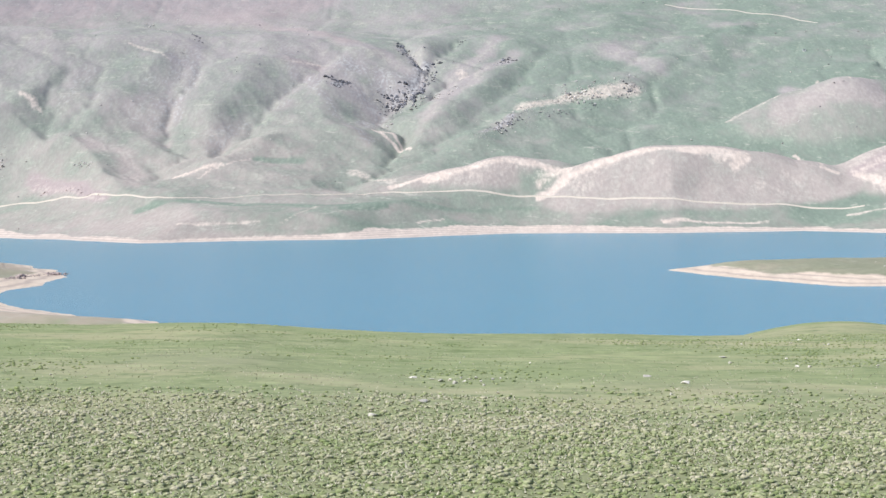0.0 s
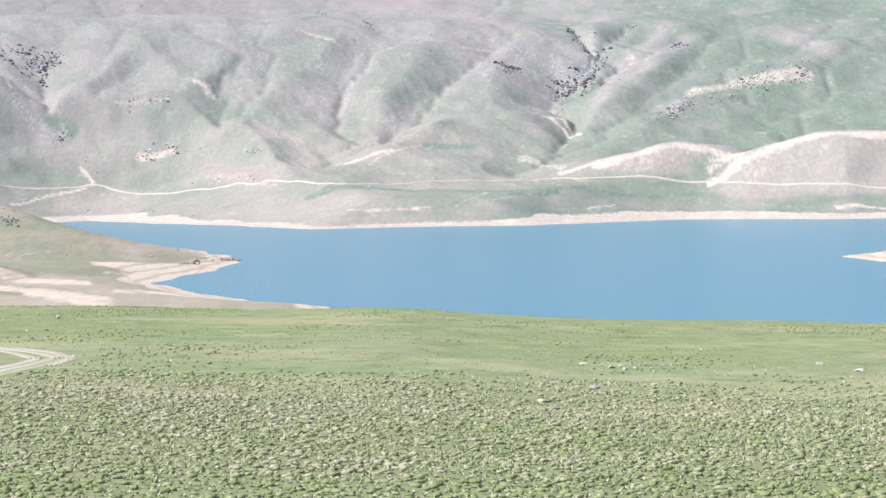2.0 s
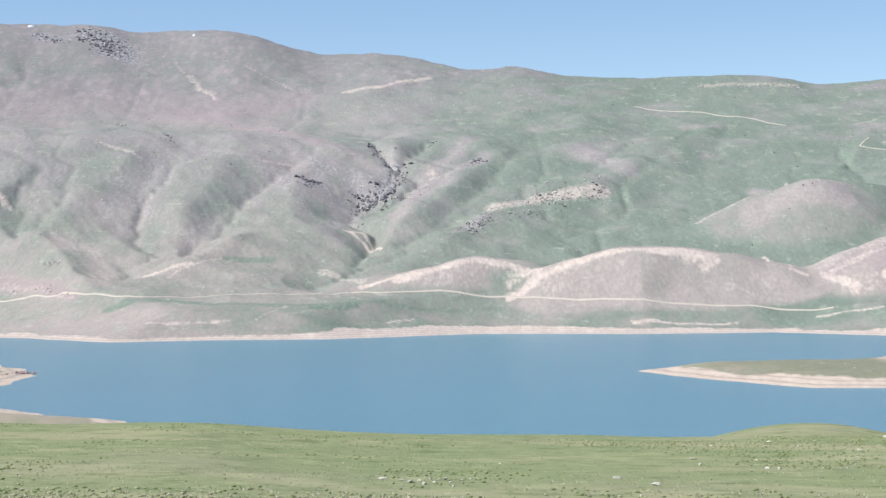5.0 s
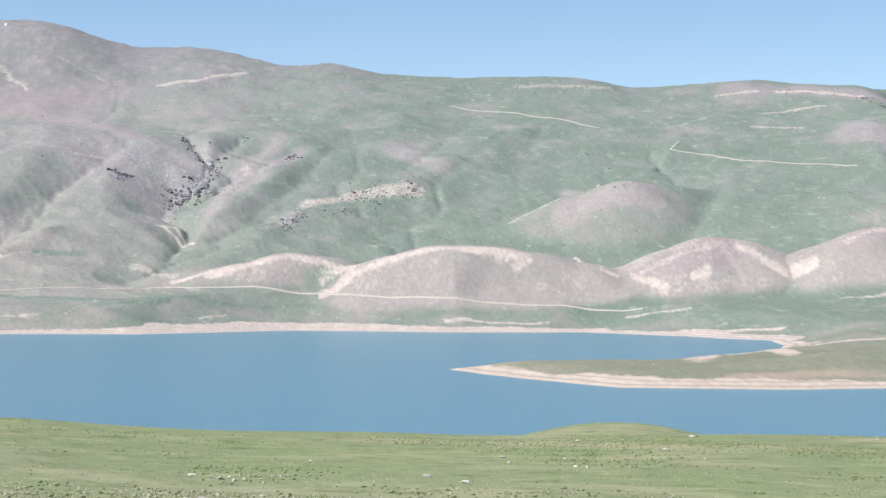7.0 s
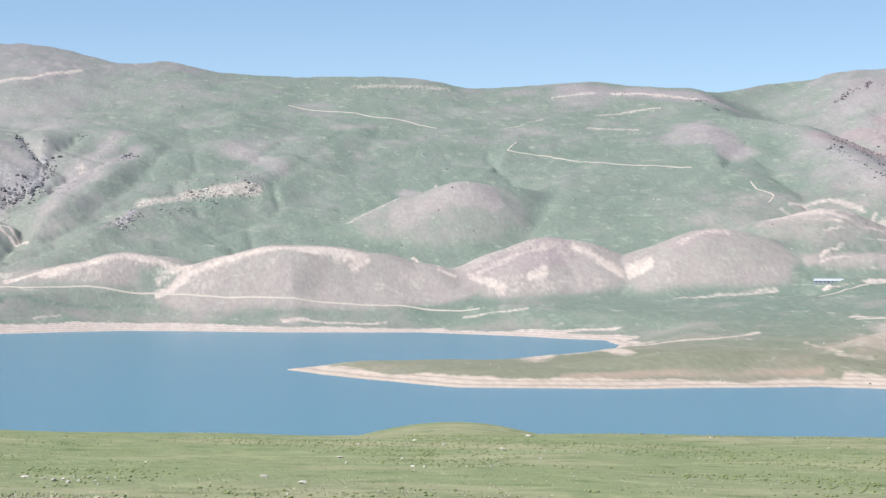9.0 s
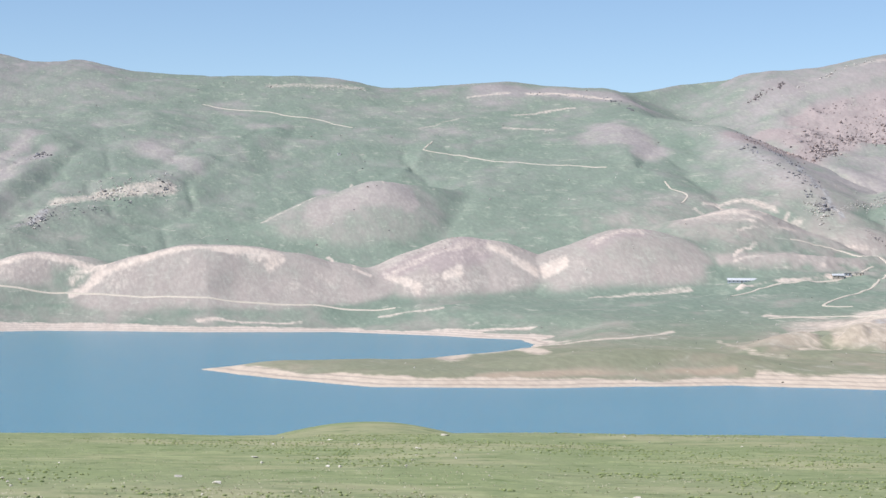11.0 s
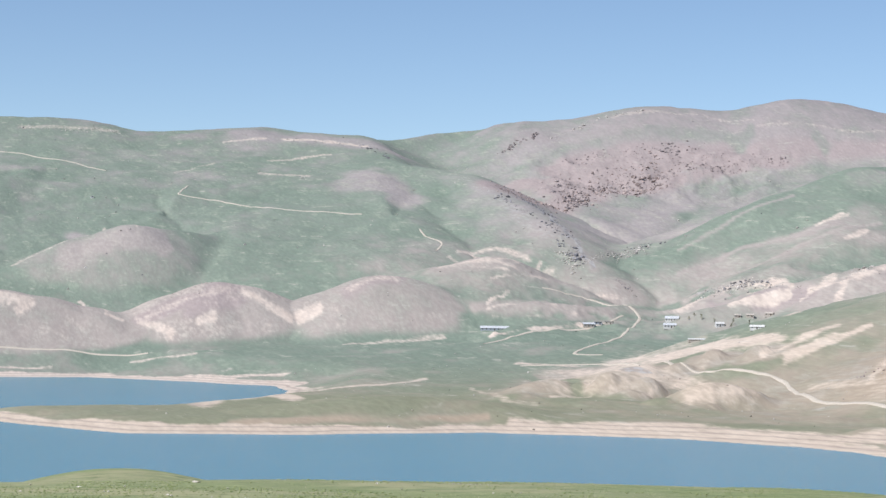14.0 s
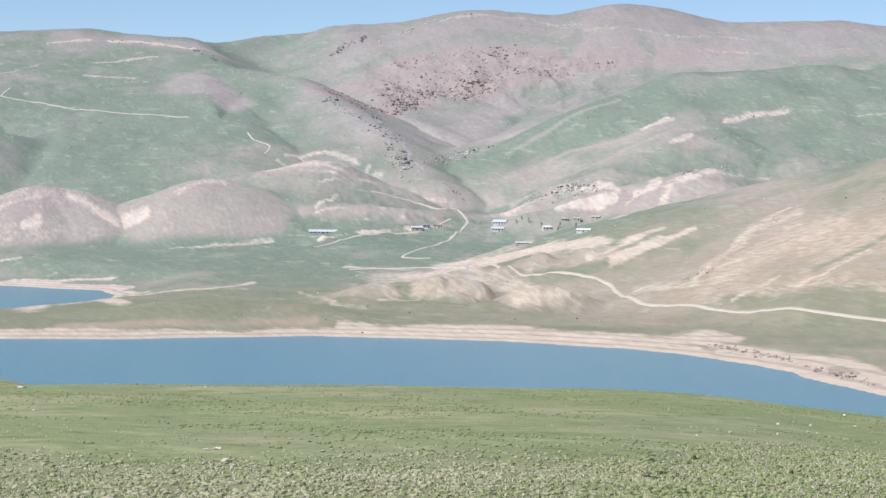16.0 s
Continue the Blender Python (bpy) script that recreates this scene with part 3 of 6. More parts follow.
def land(az, r):
    """Height of the ground, how bare it is, and the distance from the shore."""
    az, r = np.broadcast_arrays(np.asarray(az, float), np.asarray(r, float))
    x, y = xy(az, r)
    z, bare = form(az, r)
    z = z + from_grid(CUT, x, y)
    high = step(2050, 2600, r)
    z = z + high * 0.8 * fractal(x, y, 24, 3, 32)
    z = z + (1 - high) * (step(900, 1300, r) * 2.2 * fractal(x, y, 90, 4, 41) + step(20, 60, r) * 0.35 * fractal(x, y, 25, 4, 51))
    d = shore_distance(x + 10 * fractal(x, y, 60, 3, 61), y + 10 * fractal(x, y, 60, 3, 62))
    beach = np.where(d > 0, 0.10 * d + 0.0013 * d * d + 0.15, 0.06 * d)
    z = np.where(d > 0, softmin(z, beach, 3.0), np.maximum(beach, -12))
    return z, bare, d
# ---- land: end ----


# ---- strokes: begin ----
STROKES = []


def patch(kind, power, *line):
    """A patch of ground cover along (azimuth, range, half width) points."""
    STROKES.append((kind, power, line))


patch("red", 0.9, (-11.73, 2440, 10), (-10.97, 2345, 11), (-9.91, 2215, 8))
patch("sand", 0.3, (-11.58, 2405, 7), (-10.67, 2290, 5), (-9.91, 2210, 5))
patch("sand", 0.8, (-7.93, 2300, 3), (-6.71, 2325, 3))
patch("sand", 0.7, (-13.39, 2515, 4), (-12.55, 2510, 4))
patch("red", 0.6, (-19.93, 2565, 14), (-18.61, 2545, 13), (-17.58, 2535, 13))
patch("sand", 0.7, (-11.99, 2650, 4), (-11.62, 2630, 4))
patch("dry", 0.8, (-10.34, 2490, 12), (-9.29, 2445, 12), (-8.99, 2260, 12))
patch("rock", 0.5, (-16.50, 2780, 10), (-15.83, 2740, 10))
patch("rock", 0.5, (-15.79, 2560, 5), (-15.33, 2570, 5))
patch("sand", 0.95, (-20.89, 1018, 5), (-17.95, 1033, 11), (-14.97, 964, 9))
patch("sand", 0.95, (-20.90, 970, 4), (-17.22, 936, 10), (-14.52, 827, 14))
patch("grass", 1, (-20.91, 956, 5), (-18.71, 950, 6), (-16.78, 893, 6))
patch("sand", 1, (-14.8, 1168, 8), (-13.4, 1122, 13), (-12.2, 1155, 13), (-11.0, 1240, 8))
patch("sand", 1, (-14.2, 902, 6), (-11.5, 885, 9), (-9.2, 850, 5))
patch("dry", 0.9, (-13.74, 1269, 24), (-11.62, 1458, 27))
patch("sand", 0.6, (-20.84, 2335, 9), (-19.67, 2370, 8))
patch("sand", 0.8, (-14.61, 2470, 2), (-15.97, 2425, 2), (-17.02, 2365, 2))
patch("sand", 0.7, (-15.05, 2505, 2), (-14.61, 2470, 2))
patch("dry", 0.8, (-15.68, 2400, 7), (-13.71, 2415, 7))
patch("red", 0.4, (-20.85, 2070, 15), (-19.53, 2330, 15))
patch("red", 0.7, (-13.58, 3520, 27), (-9.14, 3585, 22), (-6.13, 3460, 36), (-3.84, 3535, 26))
patch("rock", 0.9, (-9.27, 3975, 25), (-8.52, 3835, 23))
patch("rock", 0.7, (-10.76, 3965, 13), (-10.16, 3930, 14))
patch("sand", 0.5, (-6.72, 3710, 4), (-6.42, 3625, 4))
patch("grass", 0.45, (-9.90, 2945, 24), (-7.34, 3060, 25))
patch("grass", 0.45, (-3.08, 3480, 18), (0.73, 3485, 20), (3.01, 3540, 28))
patch("dry", 0.7, (-4.92, 3320, 18), (-4.02, 2835, 16), (-2.82, 2670, 16))
patch("dry", 0.7, (-0.84, 2720, 13), (0.71, 3040, 14))
patch("sand", 0.8, (-2.60, 2560, 3), (-1.62, 2465, 3))
patch("sand", 0.5, (-3.15, 2350, 8), (-2.09, 2230, 8))
patch("sand", 0.9, (-2.24, 2195, 4), (-1.09, 2210, 4))
patch("rock", 0.6, (-2.06, 2735, 10), (-1.44, 2805, 11), (-1.13, 2895, 11))
patch("rock", 0.7, (-3.72, 2740, 7), (-3.57, 2730, 7))
patch("rock", 0.6, (-1.88, 2975, 6), (-1.58, 2910, 6))
patch("rock", 0.5, (0.70, 2880, 4), (1.23, 2910, 5))
patch("dry", 0.9, (8.36, 2740, 9), (10.48, 2585, 11), (10.79, 2545, 9))
patch("sand", 0.5, (6.99, 2560, 2), (8.66, 2745, 2))
patch("sand", 0.6, (1.37, 2665, 9), (2.88, 2710, 9), (4.40, 2745, 9))
patch("rock", 0.6, (0.33, 2510, 6), (1.07, 2595, 6))
patch("grass", 0.9, (3.19, 2605, 9), (5.32, 2600, 15), (6.84, 2535, 10))
patch("grass", 1, (11.71, 2050, 7), (15.02, 1990, 7), (18.98, 1955, 7))
patch("grass", 1, (-3.67, 2025, 7), (-2.34, 2055, 6))
patch("grass", 0.9, (5.60, 3255, 26), (6.83, 2915, 23), (6.84, 2640, 21))
patch("grass", 0.9, (10.48, 2775, 31), (12.76, 2495, 30), (14.26, 2535, 23))
patch("grass", 0.9, (16.19, 2990, 12), (17.23, 2655, 11))
patch("dry", 0.7, (15.60, 3000, 21), (17.08, 2890, 21))
patch("dry", 0.6, (3.78, 2980, 16), (5.00, 2850, 13))
patch("sand", 0.45, (6.97, 3530, 10), (9.40, 3520, 10))
patch("sand", 0.8, (5.03, 2030, 2), (7.92, 2045, 2))
patch("sand", 0.8, (11.72, 1918, 3), (13.98, 1873, 4))
patch("dry", 0.6, (-4.58, 2795, 11), (-3.11, 2725, 11))
patch("sand", 1, (11.73, 1266, 15), (13.54, 1440, 17), (14.30, 1366, 13))
patch("red", 0.9, (12.65, 1070, 5), (17.19, 1109, 4), (19.47, 1132, 4))
patch("dry", 0.7, (20.22, 1429, 46), (21.73, 1683, 51), (23.23, 1490, 48), (24.73, 1463, 9))
patch("sand", 0.7, (22.03, 1701, 23), (23.23, 1510, 21))
patch("sand", 0.6, (23.69, 1383, 3), (24.88, 1458, 3))
patch("sand", 0.6, (24.88, 1432, 18), (26.51, 1323, 16))
patch("sand", 0.8, (23.08, 1804, 26), (24.72, 1663, 23), (27.24, 1547, 8))
patch("sand", 0.8, (27.39, 1469, 7), (28.67, 1509, 7))
patch("sand", 0.6, (18.20, 2370, 6), (19.41, 2365, 5), (21.09, 2440, 7))
patch("sand", 0.6, (19.58, 2285, 2), (21.09, 2345, 4))
patch("sand", 0.8, (19.59, 2085, 3), (21.71, 2145, 3), (23.21, 2210, 3))
patch("red", 0.9, (21.36, 3340, 27), (23.17, 3365, 18), (25.12, 3390, 19), (27.64, 3390, 20))
patch("red", 0.9, (20.30, 2840, 7), (21.67, 3160, 9), (23.63, 3265, 6))
patch("rock", 0.6, (20.15, 2925, 7), (21.07, 2690, 6), (22.30, 2440, 5))
patch("sand", 0.6, (24.56, 2305, 6), (26.19, 2280, 4), (27.37, 2270, 4))
patch("dry", 0.8, (24.71, 2260, 17), (26.94, 2115, 16))
patch("grass", 0.9, (23.20, 2495, 30), (26.17, 2560, 34), (28.64, 2625, 35))
patch("dry", 0.7, (22.43, 2920, 18), (24.38, 3145, 18))
patch("red", 0.4, (20.13, 3495, 23), (24.66, 3495, 17), (28.63, 3480, 17))
patch("red", 0.5, (29.67, 1278, 11), (30.70, 1435, 12), (32.18, 1507, 13))
patch("sand", 0.6, (29.67, 1315, 5), (30.70, 1455, 5), (32.03, 1524, 5))
patch("sand", 0.8, (27.40, 1466, 3), (28.60, 1493, 4), (29.65, 1529, 4))
patch("sand", 0.8, (30.73, 1210, 2), (32.05, 1261, 2))
patch("sand", 0.8, (32.06, 1207, 2), (33.09, 1212, 2), (34.25, 1263, 2))
patch("red", 0.6, (32.19, 1401, 23), (34.25, 1341, 21))
patch("sand", 0.5, (28.17, 1360, 8), (29.97, 1303, 7))
patch("sand", 0.9, (20.13, 1115, 6), (24.70, 1093, 9), (29.24, 1021, 6), (30.74, 1027, 13))
patch("sand", 0.9, (30.14, 1000, 8), (32.24, 918, 9), (33.71, 887, 10), (34.72, 813, 8))
patch("sand", 0.6, (25.10, 2330, 8), (27.07, 2270, 5))
patch("sand", 0.6, (28.43, 2130, 7), (30.67, 2340, 4), (31.42, 2140, 7))
patch("dry", 0.8, (28.13, 2075, 14), (30.38, 2085, 14))
patch("sand", 0.7, (30.50, 2530, 2), (32.14, 2560, 3))
patch("sand", 0.6, (32.73, 2555, 2), (34.61, 2545, 2))
patch("sand", 0.7, (32.60, 2340, 3), (33.49, 2365, 2))
patch("grass", 0.9, (26.15, 2495, 18), (29.15, 2580, 25), (34.60, 2655, 36))
patch("grass", 0.8, (24.66, 1775, 37), (27.69, 1595, 14), (30.68, 1618, 15), (33.64, 1606, 12))
patch("grass", 0.9, (12.02, 1995, 10), (15.58, 1935, 11), (19.50, 1929, 11))
patch("rock", 0.28, (-3.25, 2955, 20), (-2.50, 2820, 20), (-2.06, 2715, 19))
patch("rock", 0.35, (-17.39, 2760, 16), (-16.51, 2705, 16), (-16.07, 2600, 15))
patch("rock", 0.3, (-10.51, 2725, 17), (-9.18, 2600, 16), (-8.43, 2510, 17))
patch("rock", 0.3, (-7.65, 2895, 16), (-7.96, 2740, 15), (-8.28, 2620, 14))
patch("red", 0.7, (30.41, 1332, 33), (32.19, 1378, 32), (34.66, 1281, 27))
patch("red", 0.5, (29.23, 1278, 19), (31.46, 1246, 17), (34.68, 1155, 11))
patch("sand", 0.5, (29.97, 1358, 9), (31.15, 1477, 9), (32.33, 1487, 9))
patch("sand", 0.45, (32.49, 1344, 14), (34.65, 1321, 12))
patch("sand", 0.55, (18.40, 2500, 3), (19.47, 2365, 3), (20.69, 2325, 3))
patch("sand", 0.5, (18.86, 2345, 2), (20.08, 2325, 2))
patch("sand", 0.55, (19.49, 2195, 2), (20.69, 2230, 3), (21.91, 2200, 3))
patch("sand", 0.5, (21.60, 2365, 3), (23.13, 2340, 3))
patch("sand", 0.6, (18.55, 2530, 4), (19.61, 2540, 5), (20.53, 2490, 5))
patch("sand", 0.8, (11.42, 1943, 2), (12.63, 1898, 4), (14.14, 1875, 2))
patch("sand", 0.7, (15.06, 1612, 9), (16.57, 1621, 7), (17.79, 1704, 5))
patch("sand", 0.7, (20.21, 1864, 4), (21.87, 1827, 4))
patch("sand", 0.6, (13.24, 1663, 10), (15.05, 1660, 10))
patch("sand", 0.7, (10.06, 2050, 2), (10.81, 2050, 2), (11.71, 2035, 2))
patch("sand", 0.6, (15.64, 2085, 3), (18.38, 2120, 3))
patch("grass", 0.95, (11.86, 2000, 5), (15.65, 1947, 7), (20.21, 1940, 6))
patch("grass", 1, (14.76, 1140, 8), (17.19, 1158, 24), (19.92, 1340, 28))
patch("grass", 0.8, (20.20, 2110, 6), (22.92, 2055, 6))
patch("dry", 0.8, (-20.92, 921, 8), (-17.97, 849, 17), (-14.53, 809, 16))
patch("dry", 0.7, (-20.89, 989, 3), (-17.21, 995, 4), (-13.76, 895, 12))
patch("sand", 0.6, (-7.69, 2295, 3), (-6.63, 2320, 3))
patch("sand", 0.6, (-11.70, 2645, 3), (-11.41, 2620, 3))
patch("red", 0.5, (-4.93, 2845, 10), (-4.02, 2835, 8))
patch("sand", 0.5, (-0.22, 2840, 6), (0.01, 2810, 6))
patch("dry", 0.85, (18.26, 2370, 19), (19.62, 2375, 19), (21.60, 2370, 19), (23.13, 2345, 19))
patch("dry", 0.85, (19.18, 2200, 6), (20.85, 2210, 10), (22.83, 2215, 13))
patch("dry", 0.9, (24.35, 2310, 18), (25.56, 2280, 15), (27.07, 2150, 18), (27.83, 2105, 17))
patch("dry", 0.8, (28.13, 2070, 19), (30.38, 2125, 19), (31.42, 1658, 64))
patch("sand", 0.5, (30.56, 1326, 25), (32.19, 1401, 26), (33.37, 1386, 25))
patch("sand", 0.42, (33.38, 1276, 24), (34.66, 1281, 22))
patch("sand", 0.4, (29.97, 1263, 19), (32.21, 1186, 18), (34.68, 1129, 11))
patch("sand", 0.5, (21.63, 1684, 55), (23.15, 1486, 53), (24.68, 1461, 11))
patch("sand", 0.45, (23.75, 1813, 48), (25.58, 1678, 37), (27.09, 1540, 16))
patch("grass", 0.9, (24.62, 2570, 12), (26.89, 2615, 12), (29.14, 2695, 15), (32.12, 2740, 12), (34.59, 3325, 15))
patch("red", 0.8, (21.56, 3315, 18), (23.84, 3365, 12), (27.62, 3405, 13), (30.63, 3415, 15))
patch("rock", 0.35, (18.83, 2965, 12), (20.36, 2680, 13), (21.89, 2490, 11))
patch("sand", 0.55, (6.91, 2560, 2), (8.12, 2580, 2), (9.31, 2780, 2), (9.91, 2590, 2))
patch("dry", 0.95, (8.26, 2525, 13), (9.31, 2555, 13), (10.49, 2560, 12))
patch("sand", 0.6, (-2.61, 3545, 4), (-1.55, 3555, 5), (-0.33, 3605, 5))
patch("sand", 0.5, (-6.85, 3705, 3), (-6.40, 3640, 3), (-6.10, 3555, 3))
patch("sand", 0.8, (-2.57, 2560, 2), (-2.04, 2550, 3), (-1.58, 2460, 2))
patch("rock", 0.4, (-8.52, 2575, 14), (-8.06, 2745, 14), (-7.31, 2885, 15))
patch("rock", 0.35, (-5.21, 2645, 12), (-4.75, 2775, 13), (-5.05, 2935, 14))
patch("rock", 0.4, (-3.39, 2815, 18), (-2.94, 2730, 18), (-2.64, 2675, 17))
patch("rock", 0.4, (-7.03, 2445, 11), (-6.42, 2535, 11))
patch("rock", 0.35, (-10.88, 2650, 15), (-10.29, 2770, 16))
patch("sand", 0.6, (-7.33, 2270, 2), (-6.43, 2335, 2), (-5.83, 2380, 2))
patch("dry", 0.7, (-3.38, 3015, 11), (-2.17, 2905, 9), (-1.42, 2820, 9))
patch("sand", 0.5, (-9.10, 2870, 2), (-8.36, 2835, 3), (-8.06, 2795, 2))
patch("dry", 0.7, (-1.27, 2590, 9), (-0.05, 2780, 9), (1.18, 2945, 9))
patch("sand", 0.6, (12.37, 3440, 3), (13.42, 3465, 3))
patch("sand", 0.7, (13.88, 3460, 4), (15.40, 3435, 4), (16.16, 3420, 4))
patch("sand", 0.6, (13.58, 3310, 4), (15.25, 3340, 3))
patch("sand", 0.5, (11.03, 3165, 3), (12.07, 3275, 3))
patch("sand", 0.5, (13.29, 3170, 5), (14.50, 3105, 5))
patch("dry", 0.85, (12.81, 3500, 19), (14.79, 3460, 18), (16.93, 3420, 19))
patch("dry", 0.9, (16.02, 3085, 21), (16.94, 2975, 21), (17.18, 2865, 20))
patch("sand", 0.4, (22.70, 3535, 4), (25.27, 3540, 2))
patch("sand", 0.4, (26.02, 3465, 2), (29.00, 3475, 2))
patch("rock", 0.35, (25.59, 3225, 4), (26.49, 3305, 4), (27.53, 3340, 3))
patch("rock", 0.35, (25.30, 3055, 4), (26.49, 2675, 3))
patch("sand", 0.45, (26.05, 2595, 2), (26.64, 3175, 2))
patch("dry", 0.75, (24.56, 2440, 3), (26.50, 2480, 3), (28.72, 2485, 4))
patch("dry", 0.75, (25.32, 2400, 2), (27.55, 2400, 3), (29.90, 2485, 3))
patch("dry", 0.7, (24.56, 2505, 2), (26.05, 2555, 2), (27.53, 2625, 3))
patch("sand", 0.6, (28.43, 2505, 3), (29.01, 2520, 3))
patch("sand", 0.8, (24.72, 2280, 6), (26.07, 2290, 5), (27.55, 2150, 7))
patch("sand", 0.75, (27.56, 1767, 12), (29.03, 2100, 5), (30.02, 2145, 6))
patch("red", 0.7, (26.52, 2125, 11), (28.15, 2105, 10))
patch("red", 0.9, (20.29, 3255, 21), (21.51, 3180, 23), (23.03, 3275, 18), (24.23, 3330, 16))
patch("sand", 0.85, (24.19, 1675, 27), (25.39, 1677, 27), (27.04, 1564, 13))
patch("sand", 0.8, (26.75, 1484, 5), (27.64, 1527, 6), (28.67, 1546, 6))
patch("sand", 0.7, (21.92, 1472, 38), (22.83, 1678, 44), (23.89, 1486, 15))
patch("sand", 0.85, (24.88, 1324, 15), (25.55, 1326, 18), (26.31, 1313, 3))
patch("rock", 0.6, (23.28, 1509, 8), (24.04, 1487, 2))
patch("sand", 0.75, (24.63, 2270, 9), (25.67, 2305, 8), (27.02, 2265, 9))
patch("sand", 0.7, (18.84, 2535, 2), (20.36, 2370, 3), (20.82, 2475, 3))
patch("sand", 0.7, (19.47, 2210, 2), (20.07, 2255, 2))
patch("sand", 0.8, (20.69, 2115, 3), (22.06, 2150, 3))
patch("sand", 0.6, (19.62, 2180, 2), (20.84, 2185, 2), (21.90, 2200, 2))
patch("grass", 0.9, (20.55, 1730, 11), (22.08, 1398, 9), (24.20, 1303, 11))
patch("sand", 0.5, (19.04, 1584, 4), (19.96, 1343, 6), (20.87, 1307, 5))
patch("sand", 0.6, (21.17, 1372, 4), (22.38, 1400, 2))
patch("rock", 0.5, (25.07, 2325, 3), (25.67, 2310, 3), (27.02, 2275, 2))
patch("red", 0.6, (25.38, 2240, 9), (26.58, 2125, 9), (27.62, 2105, 7))
patch("sand", 0.7, (27.77, 2090, 2), (28.66, 2130, 3))
patch("grass", 0.8, (24.48, 2085, 5), (25.69, 1750, 11), (27.18, 1677, 9))
patch("red", 1, (19.75, 2920, 24), (20.59, 2945, 24), (21.66, 3130, 24), (22.87, 3235, 24), (24.23, 3280, 24))
patch("red", 1, (21.20, 3225, 26), (22.86, 3305, 26), (24.38, 3360, 26), (25.89, 3380, 26))
patch("red", 0.9, (21.49, 3365, 12), (22.86, 3400, 12), (24.52, 3410, 12))
patch("red", 0.9, (24.99, 3305, 12), (26.19, 3355, 12), (27.39, 3365, 12))
patch("rock", 0.5, (-16.96, 2645, 10), (-16.37, 2600, 10), (-15.93, 2575, 10))
patch("rock", 0.45, (-3.04, 2860, 9), (-2.45, 2795, 9), (-2.01, 2735, 9))
patch("rock", 0.45, (-4.40, 2770, 9), (-3.66, 2605, 8), (-2.77, 2485, 8))
patch("rock", 0.45, (-7.27, 2885, 9), (-7.59, 2715, 9), (-8.06, 2605, 8))
patch("rock", 0.4, (-7.00, 2480, 10), (-6.09, 2575, 11))
patch("sand", 0.6, (-17.24, 2755, 3), (-16.81, 2660, 3))
patch("sand", 0.5, (-14.12, 2605, 2), (-12.76, 2600, 2))
patch("sand", 0.5, (-18.14, 2645, 2), (-19.62, 2630, 2))
patch("sand", 0.5, (-4.85, 2830, 3), (-4.10, 2855, 3))
patch("grass", 0.8, (-15.93, 2590, 5), (-15.18, 2570, 5))
patch("grass", 0.8, (-5.79, 2380, 6), (-4.58, 2375, 9))
patch("grass", 0.9, (-8.85, 2115, 7), (-4.30, 2040, 7), (1.67, 2125, 3))
patch("sand", 0.6, (-7.95, 1955, 2), (-5.82, 1965, 2))
patch("sand", 0.7, (-1.45, 2015, 2), (-0.70, 2045, 2))
patch("sand", 0.5, (-5.21, 1960, 2), (-4.15, 2040, 2))
patch("grass", 0.75, (30.58, 1216, 7), (32.21, 1158, 10), (34.69, 1113, 4))
patch("grass", 0.45, (28.45, 1523, 6), (30.09, 1575, 7), (31.87, 1613, 8), (34.63, 1566, 10))
patch("grass", 0.7, (32.79, 1241, 4), (33.67, 1266, 4), (34.66, 1281, 4))
patch("sand", 0.8, (30.73, 1210, 2), (32.05, 1261, 2))
patch("sand", 0.8, (32.06, 1207, 2), (33.09, 1212, 2), (34.25, 1263, 2))
# crag rock on the gully walls; its grey also paints in their shade
patch("rock", 0.5, (-3.39, 2855, 20), (-2.63, 2810, 20), (-2.03, 2765, 20))
patch("rock", 0.5, (-2.48, 2830, 16), (-1.72, 2795, 16), (-1.42, 2835, 16))
patch("rock", 0.45, (-2.94, 2725, 14), (-2.49, 2690, 14), (-2.79, 2595, 14))
patch("rock", 0.45, (-16.99, 2775, 16), (-16.55, 2695, 16), (-16.12, 2615, 16))
patch("rock", 0.4, (-8.06, 2840, 14), (-7.76, 2725, 14), (-8.37, 2605, 14))
patch("rock", 0.35, (-8.66, 2710, 18), (-8.96, 2615, 18))
patch("red", 0.6, (-11.74, 3580, 20), (-9.98, 3630, 20), (-8.05, 3610, 20), (-6.10, 3535, 20))
patch("red", 0.6, (-6.10, 3415, 16), (-5.05, 3325, 16), (-3.38, 3010, 16))
patch("grass", 0.45, (-10.87, 2915, 16), (-9.54, 3410, 16), (-8.35, 3420, 16))
patch("grass", 0.45, (-3.98, 3450, 14), (-2.46, 3465, 14), (-0.94, 3420, 14))
patch("red", 0.8, (-19.53, 2565, 14), (-18.50, 2550, 14), (-17.63, 2540, 14))
patch("sand", 0.4, (-7.44, 3855, 2), (-6.69, 3700, 3), (-6.10, 3580, 3))
patch("sand", 0.4, (-5.18, 3725, 2), (-3.68, 3585, 3))
patch("sand", 0.4, (23.60, 3530, 2), (24.96, 3540, 2))
patch("sand", 0.4, (25.27, 3525, 2), (26.62, 3495, 2))
patch("sand", 0.4, (27.23, 3480, 2), (28.42, 3475, 2))
patch("sand", 0.4, (28.72, 3465, 2), (30.80, 3475, 2))
patch("sand", 0.4, (29.47, 3430, 2), (31.39, 3405, 2))
patch("grass", 0.45, (23.61, 3460, 9), (25.12, 3465, 9), (26.33, 3440, 9))
patch("grass", 0.45, (21.49, 3415, 10), (20.58, 3360, 10), (19.82, 3300, 10))
patch("grass", 0.45, (26.48, 3465, 8), (26.18, 3415, 8))
patch("grass", 0.45, (28.28, 3440, 7), (28.51, 3405, 7))
